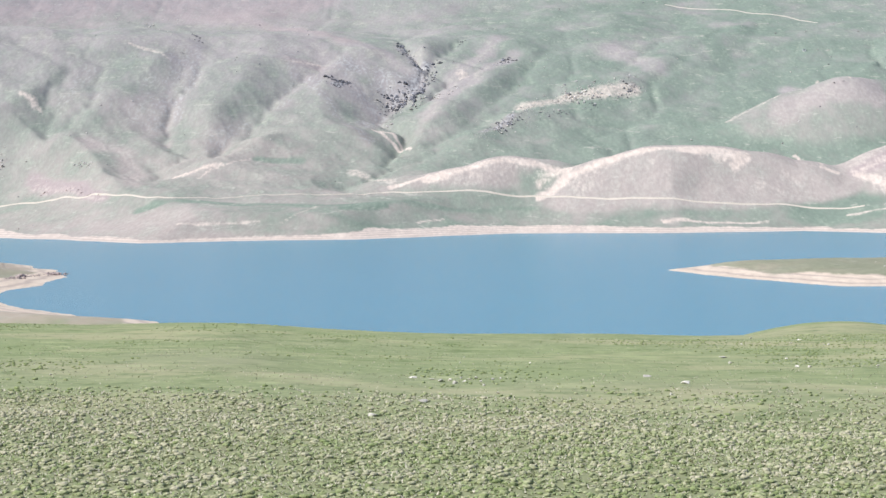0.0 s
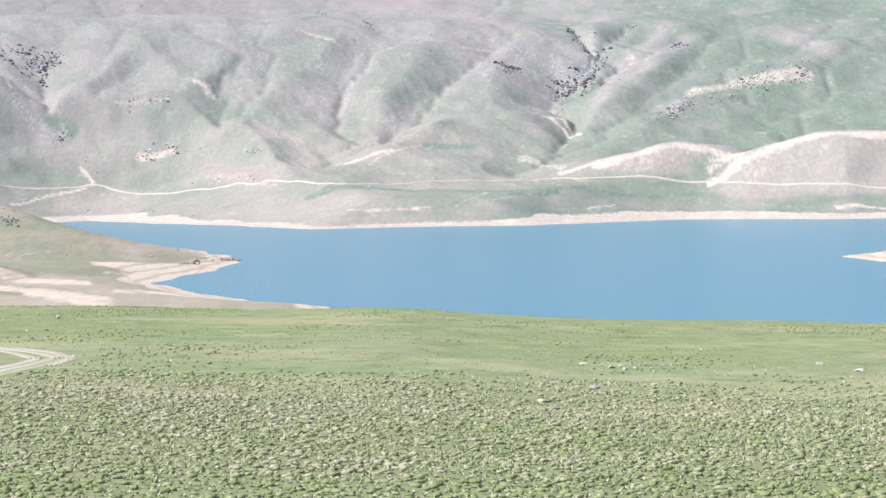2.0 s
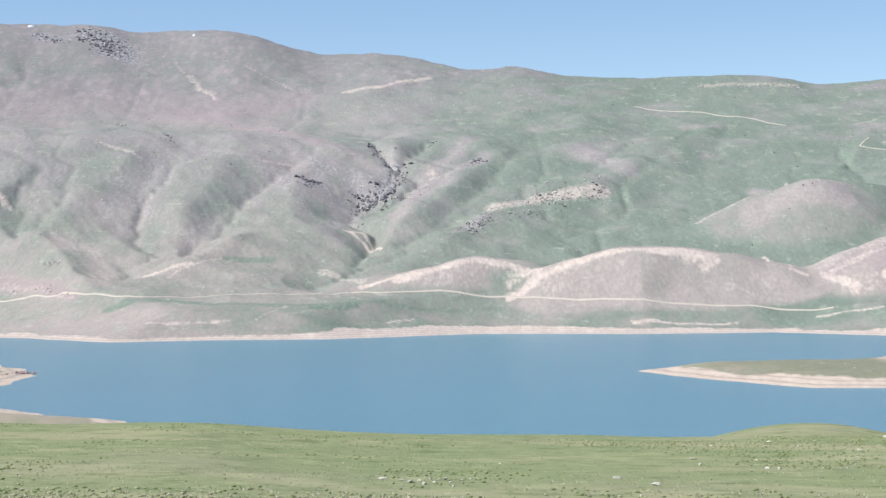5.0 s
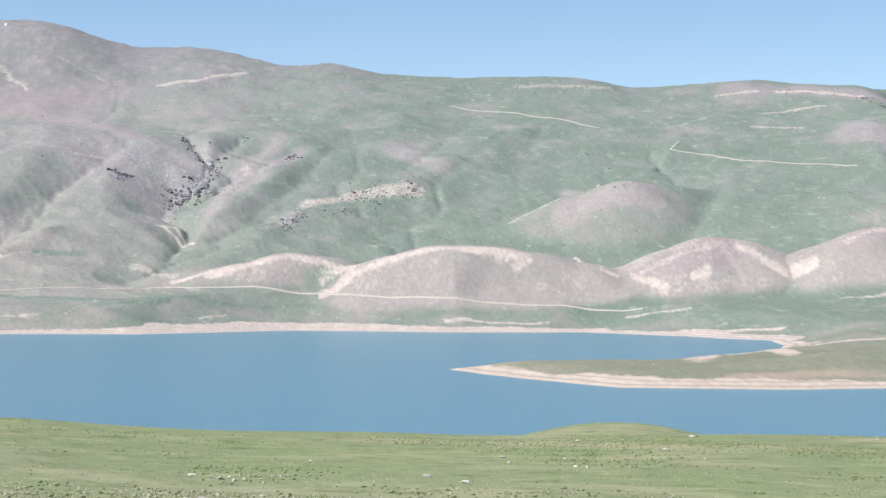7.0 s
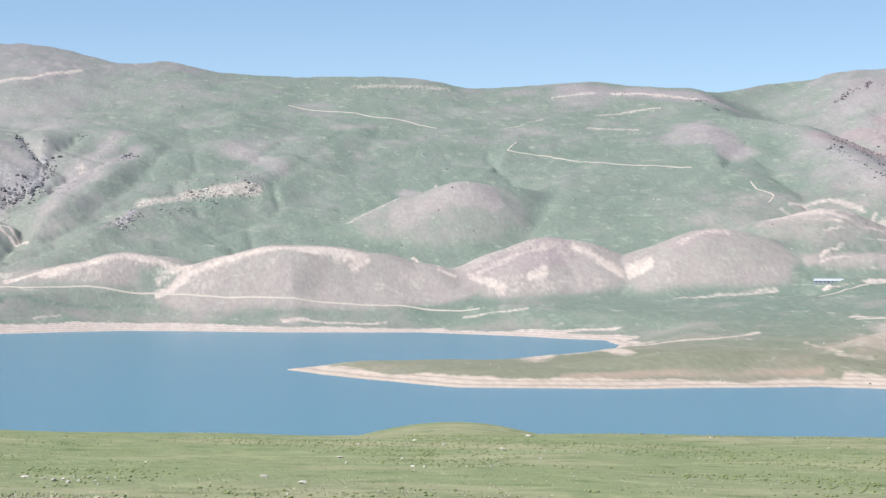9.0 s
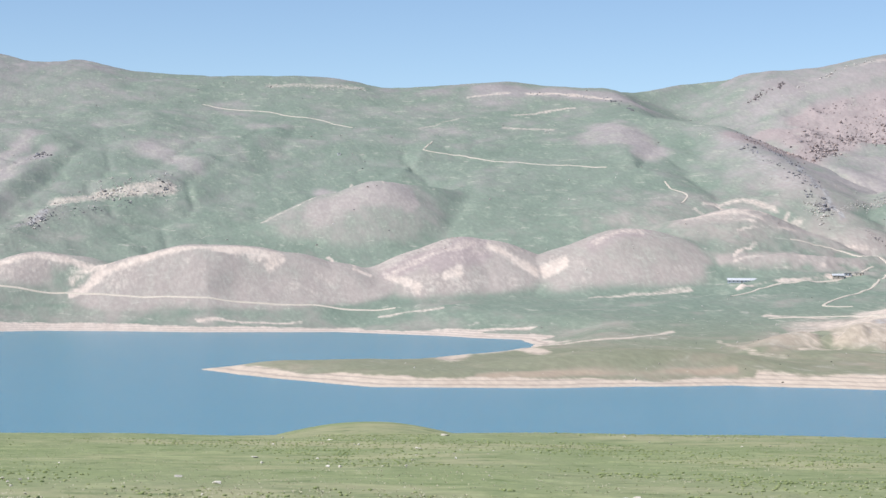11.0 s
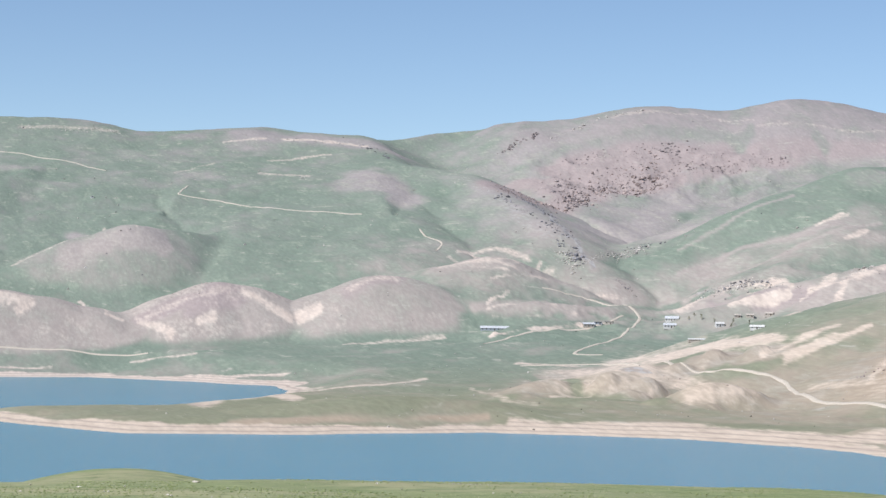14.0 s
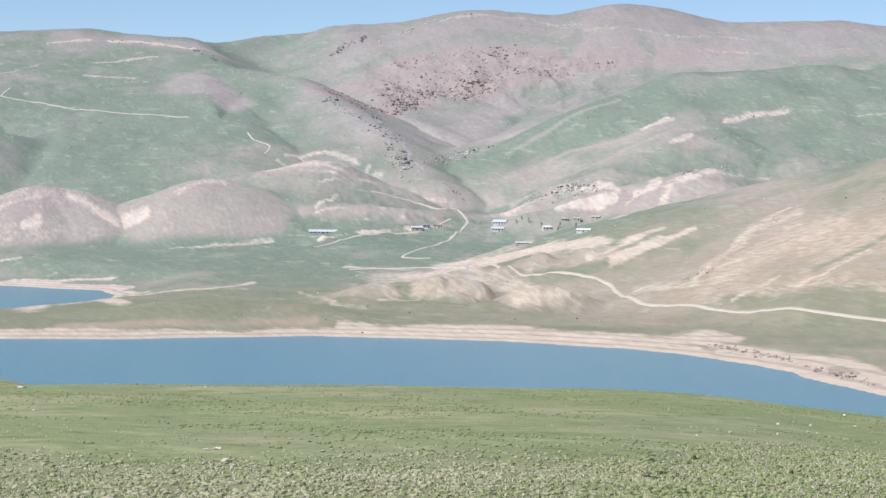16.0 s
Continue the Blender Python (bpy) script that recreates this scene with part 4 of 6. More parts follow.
patch("sand", 0.75, (30.46, 2520, 3), (32.00, 2555, 3))
patch("sand", 0.75, (28.31, 2500, 4), (28.83, 2525, 4))
patch("sand", 0.75, (28.99, 2410, 4), (29.50, 2445, 4))
patch("sand", 0.75, (29.37, 2105, 7), (30.11, 2135, 7), (30.70, 2140, 7))
patch("sand", 0.75, (25.94, 2120, 6), (27.44, 2120, 6))
patch("sand", 0.75, (28.04, 2115, 5), (29.37, 2115, 5))
patch("sand", 0.8, (-1.23, 2195, 5), (-0.27, 2215, 5), (0.93, 2230, 5), (1.84, 2225, 5), (2.59, 2190, 5))
patch("sand", 0.7, (1.84, 2185, 6), (2.44, 2200, 6), (2.74, 2200, 6))
patch("sand", 0.95, (1.77, 2150, 4), (2.44, 2170, 4), (3.80, 2190, 4), (5.02, 2195, 4), (6.54, 2200, 4))
patch("sand", 0.75, (6.46, 2195, 6), (7.30, 2200, 6), (6.92, 2175, 6))
patch("red", 0.9, (10.12, 2190, 9), (10.80, 2200, 9), (11.70, 2215, 9), (12.76, 2240, 9))
patch("red", 0.8, (11.40, 2180, 10), (12.31, 2200, 10), (12.76, 2215, 10))
patch("sand", 0.5, (10.27, 2190, 4), (11.40, 2215, 4), (12.61, 2240, 4))
patch("sand", 0.9, (12.91, 2235, 5), (13.51, 2205, 5), (14.04, 2185, 5))
patch("sand", 0.9, (14.34, 2185, 6), (14.87, 2195, 6))
patch("sand", 0.8, (10.12, 2180, 5), (10.65, 2150, 5), (11.03, 2130, 5))
patch("sand", 0.8, (11.78, 2150, 5), (12.19, 2160, 5))
patch("red", 0.7, (15.76, 2215, 9), (16.50, 2240, 9), (17.09, 2245, 9))
patch("sand", 0.5, (15.83, 2220, 6), (16.50, 2250, 6), (17.02, 2245, 6))
patch("sand", 0.8, (8.67, 2400, 3), (9.20, 2200, 3), (9.66, 2190, 3))
ROADS = [
    ([(-21.72, 2270), (-19.97, 2335), (-17.90, 2425), (-14.61, 2465), (-11.89, 2355), (-8.09, 2120), (-4.90, 2155), (-2.19, 2175), (-1.90, 2160), (1.69, 2150), (5.03, 2095), (8.22, 2095), (10.50, 2080)], 2.6),
    ([(5.14, 3395), (6.82, 3325), (8.34, 3230), (9.26, 3170)], 1.9),
    ([(11.38, 3045), (11.08, 2960), (12.29, 2935), (13.50, 2845), (16.12, 2755)], 1.9),
    ([(17.60, 2665), (17.82, 2605), (18.27, 2575), (18.05, 2525)], 1.9),
    ([(20.84, 2290), (22.21, 2305), (23.44, 2250), (23.59, 2225), (23.14, 2075), (21.93, 1955), (21.78, 1913), (22.69, 1913)], 2.6),
    ([(19.34, 2030), (20.70, 2110), (22.53, 2160), (23.13, 2225)], 2.6),
    ([(20.26, 1832), (22.54, 1838), (24.67, 1504), (26.19, 1466), (27.41, 1421), (28.02, 1321), (29.98, 1204), (32.22, 1121), (33.70, 1095), (34.87, 1078), (36.32, 1058)], 2.7),
]
TRACK = [(-21.87, 96.3), (-20.99, 99.2), (-19.51, 106.4), (-18.02, 118.0), (-16.67, 127.8), (-15.99, 137.1), (-16.66, 145.1), (-18.00, 157.7), (-19.48, 161.4), (-20.95, 160.3), (-22.12, 157.2)]
# ---- strokes: end ----


def blur(a, k, axis):
    """A box mean over 2 k + 1 cells."""
    p = np.pad(a, [(k + 1, k) if i == axis else (0, 0) for i in range(2)], "edge").cumsum(axis)
    n = a.shape[axis]
    return (np.take(p, np.arange(2 * k + 1, 2 * k + 1 + n), axis) - np.take(p, np.arange(n), axis)) / (2 * k + 1)


def cover(az, r, z, bare, d):
    """Grass, pale soil, red soil and rock, each from 0 to 1."""
    x, y = xy(az, r)
    n1, n2, n3 = fractal(x, y, 380, 4, 71), fractal(x, y, 70, 4, 72), fractal(np.radians(az) * 2600, r / 1.8, 22, 3, 73)
    far = step(1900, 2300, r)
    # hollows hold grass, crests dry out
    hollow = blur(blur(z, 18, 0), 8, 1) - z
    hollow = np.clip(hollow / 5.0, -1, 1) * far
    grass = 0.5 + 0.48 * n1 + 0.3 * n2 + 0.18 * n3 + 0.05 * hollow
    grass = grass + along(az, [(-24, 0.0), (-4, -0.05), (4, 0.22), (18, 0.25), (24, 0.0), (36, 0.1)], 2) * far
    grass = step(0.05, 1.0, grass)
    west = along(az, [(-24, 1), (-3, 1), (4, 0)], 1.0) * far
    grass = grass * (1 - west) + (0.22 + 0.5 * grass) * west
    flats = along(az, [(6, 0), (9, 1), (21, 1), (26, 0.3)], 1.0) * step(1250, 1400, r) * (1 - step(2050, 2150, r))
    grass = np.clip(grass + 0.4 * flats, 0, 1)
    grass = grass * (1 - 0.9 * np.clip(bare + 0.5 * bare * n2, 0, 1))
    red = far * np.clip(0.25 * n1 + step(3150, 3500, r) * along(az, [(-24, 0.55), (-4, 0.4), (2, 0.1), (18, 0.1), (22, 0.4), (36, 0.4)], 2), 0, 1)
    grass = grass * (1 - 0.75 * red)
    near = 1 - step(560, 900, r)
    grass = np.maximum(grass, near * (0.9 + 0.25 * n2))
    far_shore = step(1700, 1850, r)
    sand = step(1.0, 0.0, (z - 1.4 - 2.2 * far_shore - (1.6 + 1.8 * far_shore) * n2 - n3 - (1.6 + 1.8 * far_shore) * n1) / 1.6) * (d > -20) * (r > 500)
    sand = np.maximum(sand, 0.35 * bare * step(0.05, 0.5, n2 + 0.5 * n3))
    clay, gashes = clay_banks(az, r, x + 30 * fractal(x, y, 220, 3, 5), y + 30 * fractal(x, y, 220, 3, 9))
    clay = np.clip(clay, 0, 0.8)
    bed = step(4.6, 6.8, from_grid(CATCH, x, y)) * far
    rock = 0.3 * bed
    sx, sy = np.radians(az) * 2000 + 8 * fractal(x, y, 60, 3, 74), r * 0.3 + 4 * fractal(x, y, 60, 3, 75)
    warp = 1 + 0.55 * n2 + 0.45 * n3
    for kind, power, line in STROKES:
        p = np.array(line, float)
        lo, hi = p[:, 1].min() - 500, p[:, 1].max() + 500
        i0, i1 = np.searchsorted(AZ, p[:, 0].min() - 3), np.searchsorted(AZ, p[:, 0].max() + 3)
        j0, j1 = np.searchsorted(RR, lo), np.searchsorted(RR, hi)
        w = (slice(i0, i1), slice(j0, j1))
        best = np.full(sx[w].shape, 9.0)
        for (a0, r0, w0), (a1, r1, w1) in zip(p[:-1], p[1:]):
            ax, ay, bx, by = np.radians(a0) * 2000, r0 * 0.3, np.radians(a1) * 2000, r1 * 0.3
            dx, dy = bx - ax, by - ay
            t = np.clip(((sx[w] - ax) * dx + (sy[w] - ay) * dy) / (dx * dx + dy * dy + 1e-9), 0, 1)
            best = np.minimum(best, np.hypot(sx[w] - ax - t * dx, sy[w] - ay - t * dy) / (w0 + (w1 - w0) * t))
        m = power * step(1.3, 0.2, best / np.clip(warp[w], 0.4, 2) + 0.35 * n2[w] + 0.45 * n3[w])
        if kind == "sand":
            sand[w] = np.maximum(sand[w], m)
        elif kind == "grass":
            grass[w], sand[w], red[w] = np.maximum(grass[w], m), sand[w] * (1 - 0.8 * m), red[w] * (1 - m)
        elif kind == "dry":
            grass[w] = grass[w] * (1 - m)
        elif kind == "red":
            red[w], grass[w] = np.maximum(red[w], m), grass[w] * (1 - m)
        else:
            rock[w], grass[w] = np.maximum(rock[w], m), grass[w] * (1 - 0.8 * m)
    sand = sand * (1 - clay + clay * 1.25 * step(-0.15, 0.4, gashes + 0.25 * n3))
    grass = np.maximum(grass, 0.95 * clay * step(0.12, -0.3, gashes + 0.2 * n3))
    return grass, sand, red, rock


AZ = np.concatenate([np.arange(-180, -23, 2.5), np.arange(-22.6, 37.2, 0.05), np.arange(38, 180, 2.5)])
RR = np.concatenate([[0.02, 2, 5, 9, 14, 20, 27], np.geomspace(34, 430, 150), np.linspace(438, 1000, 60), np.linspace(1006, 2000, 150),
                     np.linspace(2007, 3750, 250), np.linspace(3790, 4850, 24)])
GA, GR = np.meshgrid(AZ, RR, indexing="ij")
GZ, GB, GD = land(GA, GR)


def ground_at(az, r):
    """Height of the built ground sheet."""
    i = np.clip(np.searchsorted(AZ, az) - 1, 0, len(AZ) - 2)
    j = np.clip(np.searchsorted(RR, r) - 1, 0, len(RR) - 2)
    u, v = np.clip((az - AZ[i]) / (AZ[i + 1] - AZ[i]), 0, 1), np.clip((r - RR[j]) / (RR[j + 1] - RR[j]), 0, 1)
    return (GZ[i, j] * (1 - u) + GZ[i + 1, j] * u) * (1 - v) + (GZ[i, j + 1] * (1 - u) + GZ[i + 1, j + 1] * u) * v


def raw_mesh(name, verts, faces, mat, smooth=True):
    """A mesh from arrays: verts (n, 3), faces (m, 3 or 4)."""
    me = bpy.data.meshes.new(name)
    verts, faces = np.asarray(verts, np.float32), np.asarray(faces, np.int32)
    k = faces.shape[1]
    me.vertices.add(len(verts))
    me.vertices.foreach_set("co", verts.ravel())
    me.loops.add(faces.size)
    me.loops.foreach_set("vertex_index", faces.ravel())
    me.polygons.add(len(faces))
    me.polygons.foreach_set("loop_start", np.arange(0, faces.size, k, dtype=np.int32))
    me.polygons.foreach_set("loop_total", np.full(len(faces), k, np.int32))
    me.polygons.foreach_set("use_smooth", np.full(len(faces), smooth))
    me.materials.append(mat)
    me.update(calc_edges=True)
    me.validate()
    return me


def build_ground():
    gx, gy = xy(GA, GR)
    na, nr = GA.shape
    ids = np.arange(na * nr).reshape(na, nr)
    nxt = np.roll(ids, -1, axis=0)
    faces = np.stack([ids[:, :-1], nxt[:, :-1], nxt[:, 1:], ids[:, 1:]], -1).reshape(-1, 4)[:, ::-1]
    verts = np.stack([gx, gy, GZ], -1).reshape(-1, 3)
    me = raw_mesh("ground", verts, faces, M_GROUND)
    col = np.clip(np.stack(cover(GA, GR, GZ, GB, GD), -1), 0, 1).astype(np.float32)
    lay = me.attributes.new("cover", "FLOAT_COLOR", "POINT")
    lay.data.foreach_set("color", col.ravel())
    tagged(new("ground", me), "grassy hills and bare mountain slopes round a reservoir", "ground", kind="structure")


def ribbon(name, line, width, label, mat, lift=0.35, step_m=6.0, side=0.0):
    """A dirt road laid on the ground along (azimuth, range) points."""
    p = np.array(line, float)
    px, py = xy(p[:, 0], p[:, 1])
    s = np.concatenate([[0], np.cumsum(np.hypot(np.diff(px), np.diff(py)))])
    q = np.linspace(0, s[-1], max(8, int(s[-1] / step_m)))
    k = np.ones(5) / 5
    cx, cy = (np.convolve(np.pad(np.interp(q, s, c), 2, "edge"), k, "valid") for c in (px, py))
    tx, ty = np.gradient(cx), np.gradient(cy)
    n = np.hypot(tx, ty) + 1e-9
    tx, ty = tx / n, ty / n
    rows = []
    wob = 1 + 0.4 * fractal(q, q * 0 + width + side, 12, 3, 7)
    us = (-1.25, -1.0, -0.45, 0.0, 0.45, 1.0, 1.25)
    for u in us:
        off = side * (1 + 0.25 * fractal(q, q * 0 + 3, 9, 2, 4)) + u * width / 2 * wob
        x, y = cx - ty * off, cy + tx * off
        a, r = np.degrees(np.arctan2(x, y)), np.hypot(x, y)
        z = ground_at(a, r) + (lift if abs(u) <= 1 else -0.6 * lift) - (0.08 if abs(u) == 0.45 else 0)
        rows.append(np.stack([x, y, z], -1))
    v = np.stack(rows, 1)
    m, w = v.shape[:2]
    ids = np.arange(m * w).reshape(m, w)
    f = np.stack([ids[:-1, :-1], ids[1:, :-1], ids[1:, 1:], ids[:-1, 1:]], -1).reshape(-1, 4)[:, ::-1]
    return tagged(new(name, raw_mesh(name, v.reshape(-1, 3), f, mat)), label, "road", kind="structure")


build_ground()
for far_line, far_width in ROADS:
    ribbon("dirt_road", far_line, far_width, "pale dirt road cut along the hillside", M_ROAD, 0.5)
ribbon("dirt_track", TRACK[:6], 1.8, "pale worn lane of a dirt track through the grass", M_TRACK, 0.06, 0.6, -0.1)
for side in (-0.8, 0.85):
    ribbon("dirt_track", TRACK[5:], 0.75, "worn wheel rut of a dirt track bending through the grass", M_TRACK, 0.06, 0.6, side)
ribbon("dirt_track", TRACK[4:8], 0.7, "second wheel rut at the bend of the dirt track", M_TRACK, 0.055, 0.6, -1.75)
bm = bmesh.new()
bmesh.ops.create_grid(bm, x_segments=1, y_segments=1, size=2600)
me = bpy.data.meshes.new("water")
bm.to_mesh(me)
bm.free()
me.materials.append(M_WATER)
lake = tagged(new("water", me), "calm blue lake water below the hills", "lake", kind="structure")
lake.location = (300, 1500, 0)


# ---- things: begin ----
def plain_material(name, lo, hi, scale, rough=0.9, island=0.25, spec=0.2):
    """A rough surface: two scales of grain, and each piece a little lighter or darker."""
    m, n, l, b = material(name, rough, spec)
    geo = n.new("ShaderNodeNewGeometry")
    n1, n2 = fnoise(n, l, geo.outputs["Position"], scale), fnoise(n, l, geo.outputs["Position"], scale * 7)
    c = mix(n, l, ramp(n, l, n1, 0.3, 0.7), lo, hi)
    c = mix(n, l, ramp(n, l, n2, 0.35, 0.7), c, tuple(0.6 * v for v in lo))
    x = n.new("ShaderNodeMapRange")
    x.inputs[3].default_value, x.inputs[4].default_value = 1 - island, 1 + island
    l.new(geo.outputs["Random Per Island"], x.inputs[0])
    g = n.new("ShaderNodeCombineColor")
    for i in range(3):
        l.new(x.outputs[0], g.inputs[i])
    c = mix(n, l, 1.0, c, g.outputs[0], "MULTIPLY")
    l.new(c, b.inputs["Base Color"])
    bump = n.new("ShaderNodeBump")
    bump.inputs["Strength"].default_value, bump.inputs["Distance"].default_value = 0.5, 0.2 / scale ** 0.5
    l.new(n2, bump.inputs["Height"])
    l.new(bump.outputs[0], b.inputs["Normal"])
    return m


M_PALE_ROCK = plain_material("pale_rock", (0.50, 0.45, 0.405), (0.72, 0.665, 0.605), 0.5, island=0.35)
M_DARK_ROCK = plain_material("dark_rock", (0.18, 0.175, 0.19), (0.33, 0.315, 0.32), 0.5, island=0.5)
M_RED_ROCK = plain_material("red_cliff_rock", (0.265, 0.225, 0.22), (0.42, 0.355, 0.34), 0.5, island=0.35)
M_PINK_ROCK = plain_material("pink_rock", (0.37, 0.29, 0.265), (0.54, 0.445, 0.405), 0.5)
M_STONE = plain_material("field_stone", (0.70, 0.63, 0.53), (0.84, 0.78, 0.68), 5.0)
M_PLASTER = plain_material("whitewash", (0.70, 0.68, 0.64), (0.82, 0.80, 0.77), 0.8, island=0.05)
M_MUD = plain_material("mud_wall", (0.50, 0.44, 0.38), (0.64, 0.57, 0.50), 0.8, island=0.08)
M_BLOCK = plain_material("grey_block_wall", (0.42, 0.45, 0.49), (0.52, 0.55, 0.59), 0.8, island=0.05)
M_SHEET = plain_material("pale_sheet_metal", (0.62, 0.625, 0.635), (0.74, 0.745, 0.755), 0.6, 0.55, 0.05, 0.5)
M_DARK_ROOF = plain_material("dark_roof", (0.10, 0.11, 0.13), (0.17, 0.18, 0.20), 0.8, 0.7, 0.1)
M_TIMBER = plain_material("weathered_timber", (0.10, 0.075, 0.055), (0.17, 0.13, 0.10), 3.0)
M_SNOW = plain_material("old_snow", (0.80, 0.82, 0.86), (0.90, 0.91, 0.93), 0.3, 0.6, 0.02)
M_BARK = plain_material("bark", (0.36, 0.33, 0.27), (0.46, 0.42, 0.36), 4.0)
M_LEAF = plain_material("young_leaves", (0.34, 0.34, 0.21), (0.46, 0.43, 0.29), 2.0, 0.8, 0.35)
M_HERB = plain_material("dark_herbs", (0.09, 0.125, 0.05), (0.16, 0.20, 0.085), 6.0, 0.85, 0.4)
M_BUSH = plain_material("dark_bush", (0.035, 0.045, 0.03), (0.07, 0.08, 0.05), 1.0, 0.9, 0.4)
_m, _n, _l, _b = material("window_glass", 0.08, 0.5)
_b.inputs["Base Color"].default_value = (0.03, 0.035, 0.04, 1)
M_PANE = _m


def tuft_material():
    m, n, l, b = material("steppe_tufts", 0.85, 0.15)
    geo = n.new("ShaderNodeNewGeometry")
    big = fnoise(n, l, geo.outputs["Position"], 0.11)
    dist = n.new("ShaderNodeVectorMath")
    dist.operation = "LENGTH"
    l.new(geo.outputs["Position"], dist.inputs[0])
    dry = n.new("ShaderNodeMath")
    dry.operation = "MULTIPLY_ADD"
    l.new(geo.outputs["Random Per Island"], dry.inputs[0])
    dry.inputs[1].default_value = 0.75
    l.new(big, dry.inputs[2])
    green = mix(n, l, geo.outputs["Random Per Island"], (0.25, 0.30, 0.13), (0.37, 0.41, 0.20))
    straw = mix(n, l, geo.outputs["Random Per Island"], (0.40, 0.365, 0.25), (0.55, 0.495, 0.37))
    away = math_node(n, l, "MULTIPLY", ramp(n, l, dist.outputs["Value"], 85, 130), 0.28)
    away = math_node(n, l, "MULTIPLY", away, ramp(n, l, dist.outputs["Value"], 190, 150))
    l.new(mix(n, l, ramp(n, l, math_node(n, l, "ADD", dry.outputs[0], away), 0.74, 1.2), green, straw), b.inputs["Base Color"])
    return m


M_TUFT = tuft_material()


def turf_material():
    m, n, l, b = material("turf_hummocks", 0.9, 0.1)
    geo = n.new("ShaderNodeNewGeometry")
    pos = geo.outputs["Position"]
    big, mid, fine = fnoise(n, l, pos, 0.09), fnoise(n, l, pos, 0.9, 3.0), fnoise(n, l, pos, 9.0, 5.0, 0.65)
    dist = n.new("ShaderNodeVectorMath")
    dist.operation = "LENGTH"
    l.new(pos, dist.inputs[0])
    green = mix(n, l, geo.outputs["Random Per Island"], (0.25, 0.295, 0.125), (0.36, 0.39, 0.19))
    straw = mix(n, l, geo.outputs["Random Per Island"], (0.40, 0.365, 0.245), (0.55, 0.50, 0.36))
    dry = math_node(n, l, "ADD", math_node(n, l, "MULTIPLY", big, 0.9), math_node(n, l, "MULTIPLY", mid, 0.6))
    dry = math_node(n, l, "ADD", dry, math_node(n, l, "MULTIPLY", geo.outputs["Random Per Island"], 0.3))
    away = math_node(n, l, "MULTIPLY", ramp(n, l, dist.outputs["Value"], 68, 100), 0.25)
    away = math_node(n, l, "MULTIPLY", away, ramp(n, l, dist.outputs["Value"], 150, 112))
    dry = math_node(n, l, "ADD", dry, away)
    sep = n.new("ShaderNodeSeparateXYZ")
    l.new(pos, sep.inputs[0])
    herbs = ramp(n, l, math_node(n, l, "DIVIDE", sep.outputs[0], sep.outputs[1]), 0.44, 0.60)
    herbs = math_node(n, l, "MAXIMUM", herbs, ramp(n, l, dist.outputs["Value"], 112, 150))
    dry = math_node(n, l, "SUBTRACT", dry, math_node(n, l, "MULTIPLY", herbs, 0.3))
    c = mix(n, l, ramp(n, l, dry, 0.86, 1.36), green, straw)
    c = mix(n, l, 1.0, c, mix(n, l, ramp(n, l, fine, 0.3, 0.7), (0.72, 0.74, 0.7), (1.15, 1.13, 1.1)), "MULTIPLY")
    l.new(c, b.inputs["Base Color"])
    bump = n.new("ShaderNodeBump")
    bump.inputs["Strength"].default_value, bump.inputs["Distance"].default_value = 0.9, 0.08
    l.new(fine, bump.inputs["Height"])
    l.new(bump.outputs[0], b.inputs["Normal"])
    return m


M_TURF = turf_material()


def part(name, bm, mat, parent, label=""):
    """Links a bmesh as one mesh object under a thing or a part."""
    me = bpy.data.meshes.new(name)
    bm.to_mesh(me)
    bm.free()
    me.materials.append(mat)
    ob = new(name, me)
    ob.parent = parent
    if label:
        ob["label"] = label
    return ob


def box(x0, x1, y0, y1, z0, z1, bevel=0.0):
    bm = bmesh.new()
    bmesh.ops.create_cube(bm, size=1)
    for v in bm.verts:
        v.co = ((x0 + x1) / 2 + v.co.x * (x1 - x0), (y0 + y1) / 2 + v.co.y * (y1 - y0), (z0 + z1) / 2 + v.co.z * (z1 - z0))
    if bevel:
        bmesh.ops.bevel(bm, geom=bm.edges[:], offset=bevel, segments=1, affect="EDGES")
    return bm


# ---- rocks ----
def rock_shape(rng, flat=0.7):
    """An angular stone of about one metre: points on a rough ball, hulled."""
    bm = bmesh.new()
    for k in range(11):
        v = Vector((rng.gauss(0, 1), rng.gauss(0, 1), rng.gauss(0, 1))).normalized() * rng.uniform(0.42, 0.58)
        bm.verts.new((v.x, v.y, v.z * flat))
    res = bmesh.ops.convex_hull(bm, input=bm.verts[:])
    loose = [v for v in bm.verts if not v.link_faces]
    bmesh.ops.delete(bm, geom=loose, context="VERTS")
    bmesh.ops.triangulate(bm, faces=bm.faces[:])
    bmesh.ops.recalc_face_normals(bm, faces=bm.faces[:])
    return bm


def shape_arrays(bm):
    bm.verts.index_update()
    v = np.array([v.co[:] for v in bm.verts])
    f = np.array([[w.index for w in q.verts] for q in bm.faces])
    bm.free()
    return v, f


_rng = random.Random(5)
ROCKS = [shape_arrays(rock_shape(_rng, f)) for f in (0.6, 0.7, 0.8, 0.9, 0.75, 0.65)]


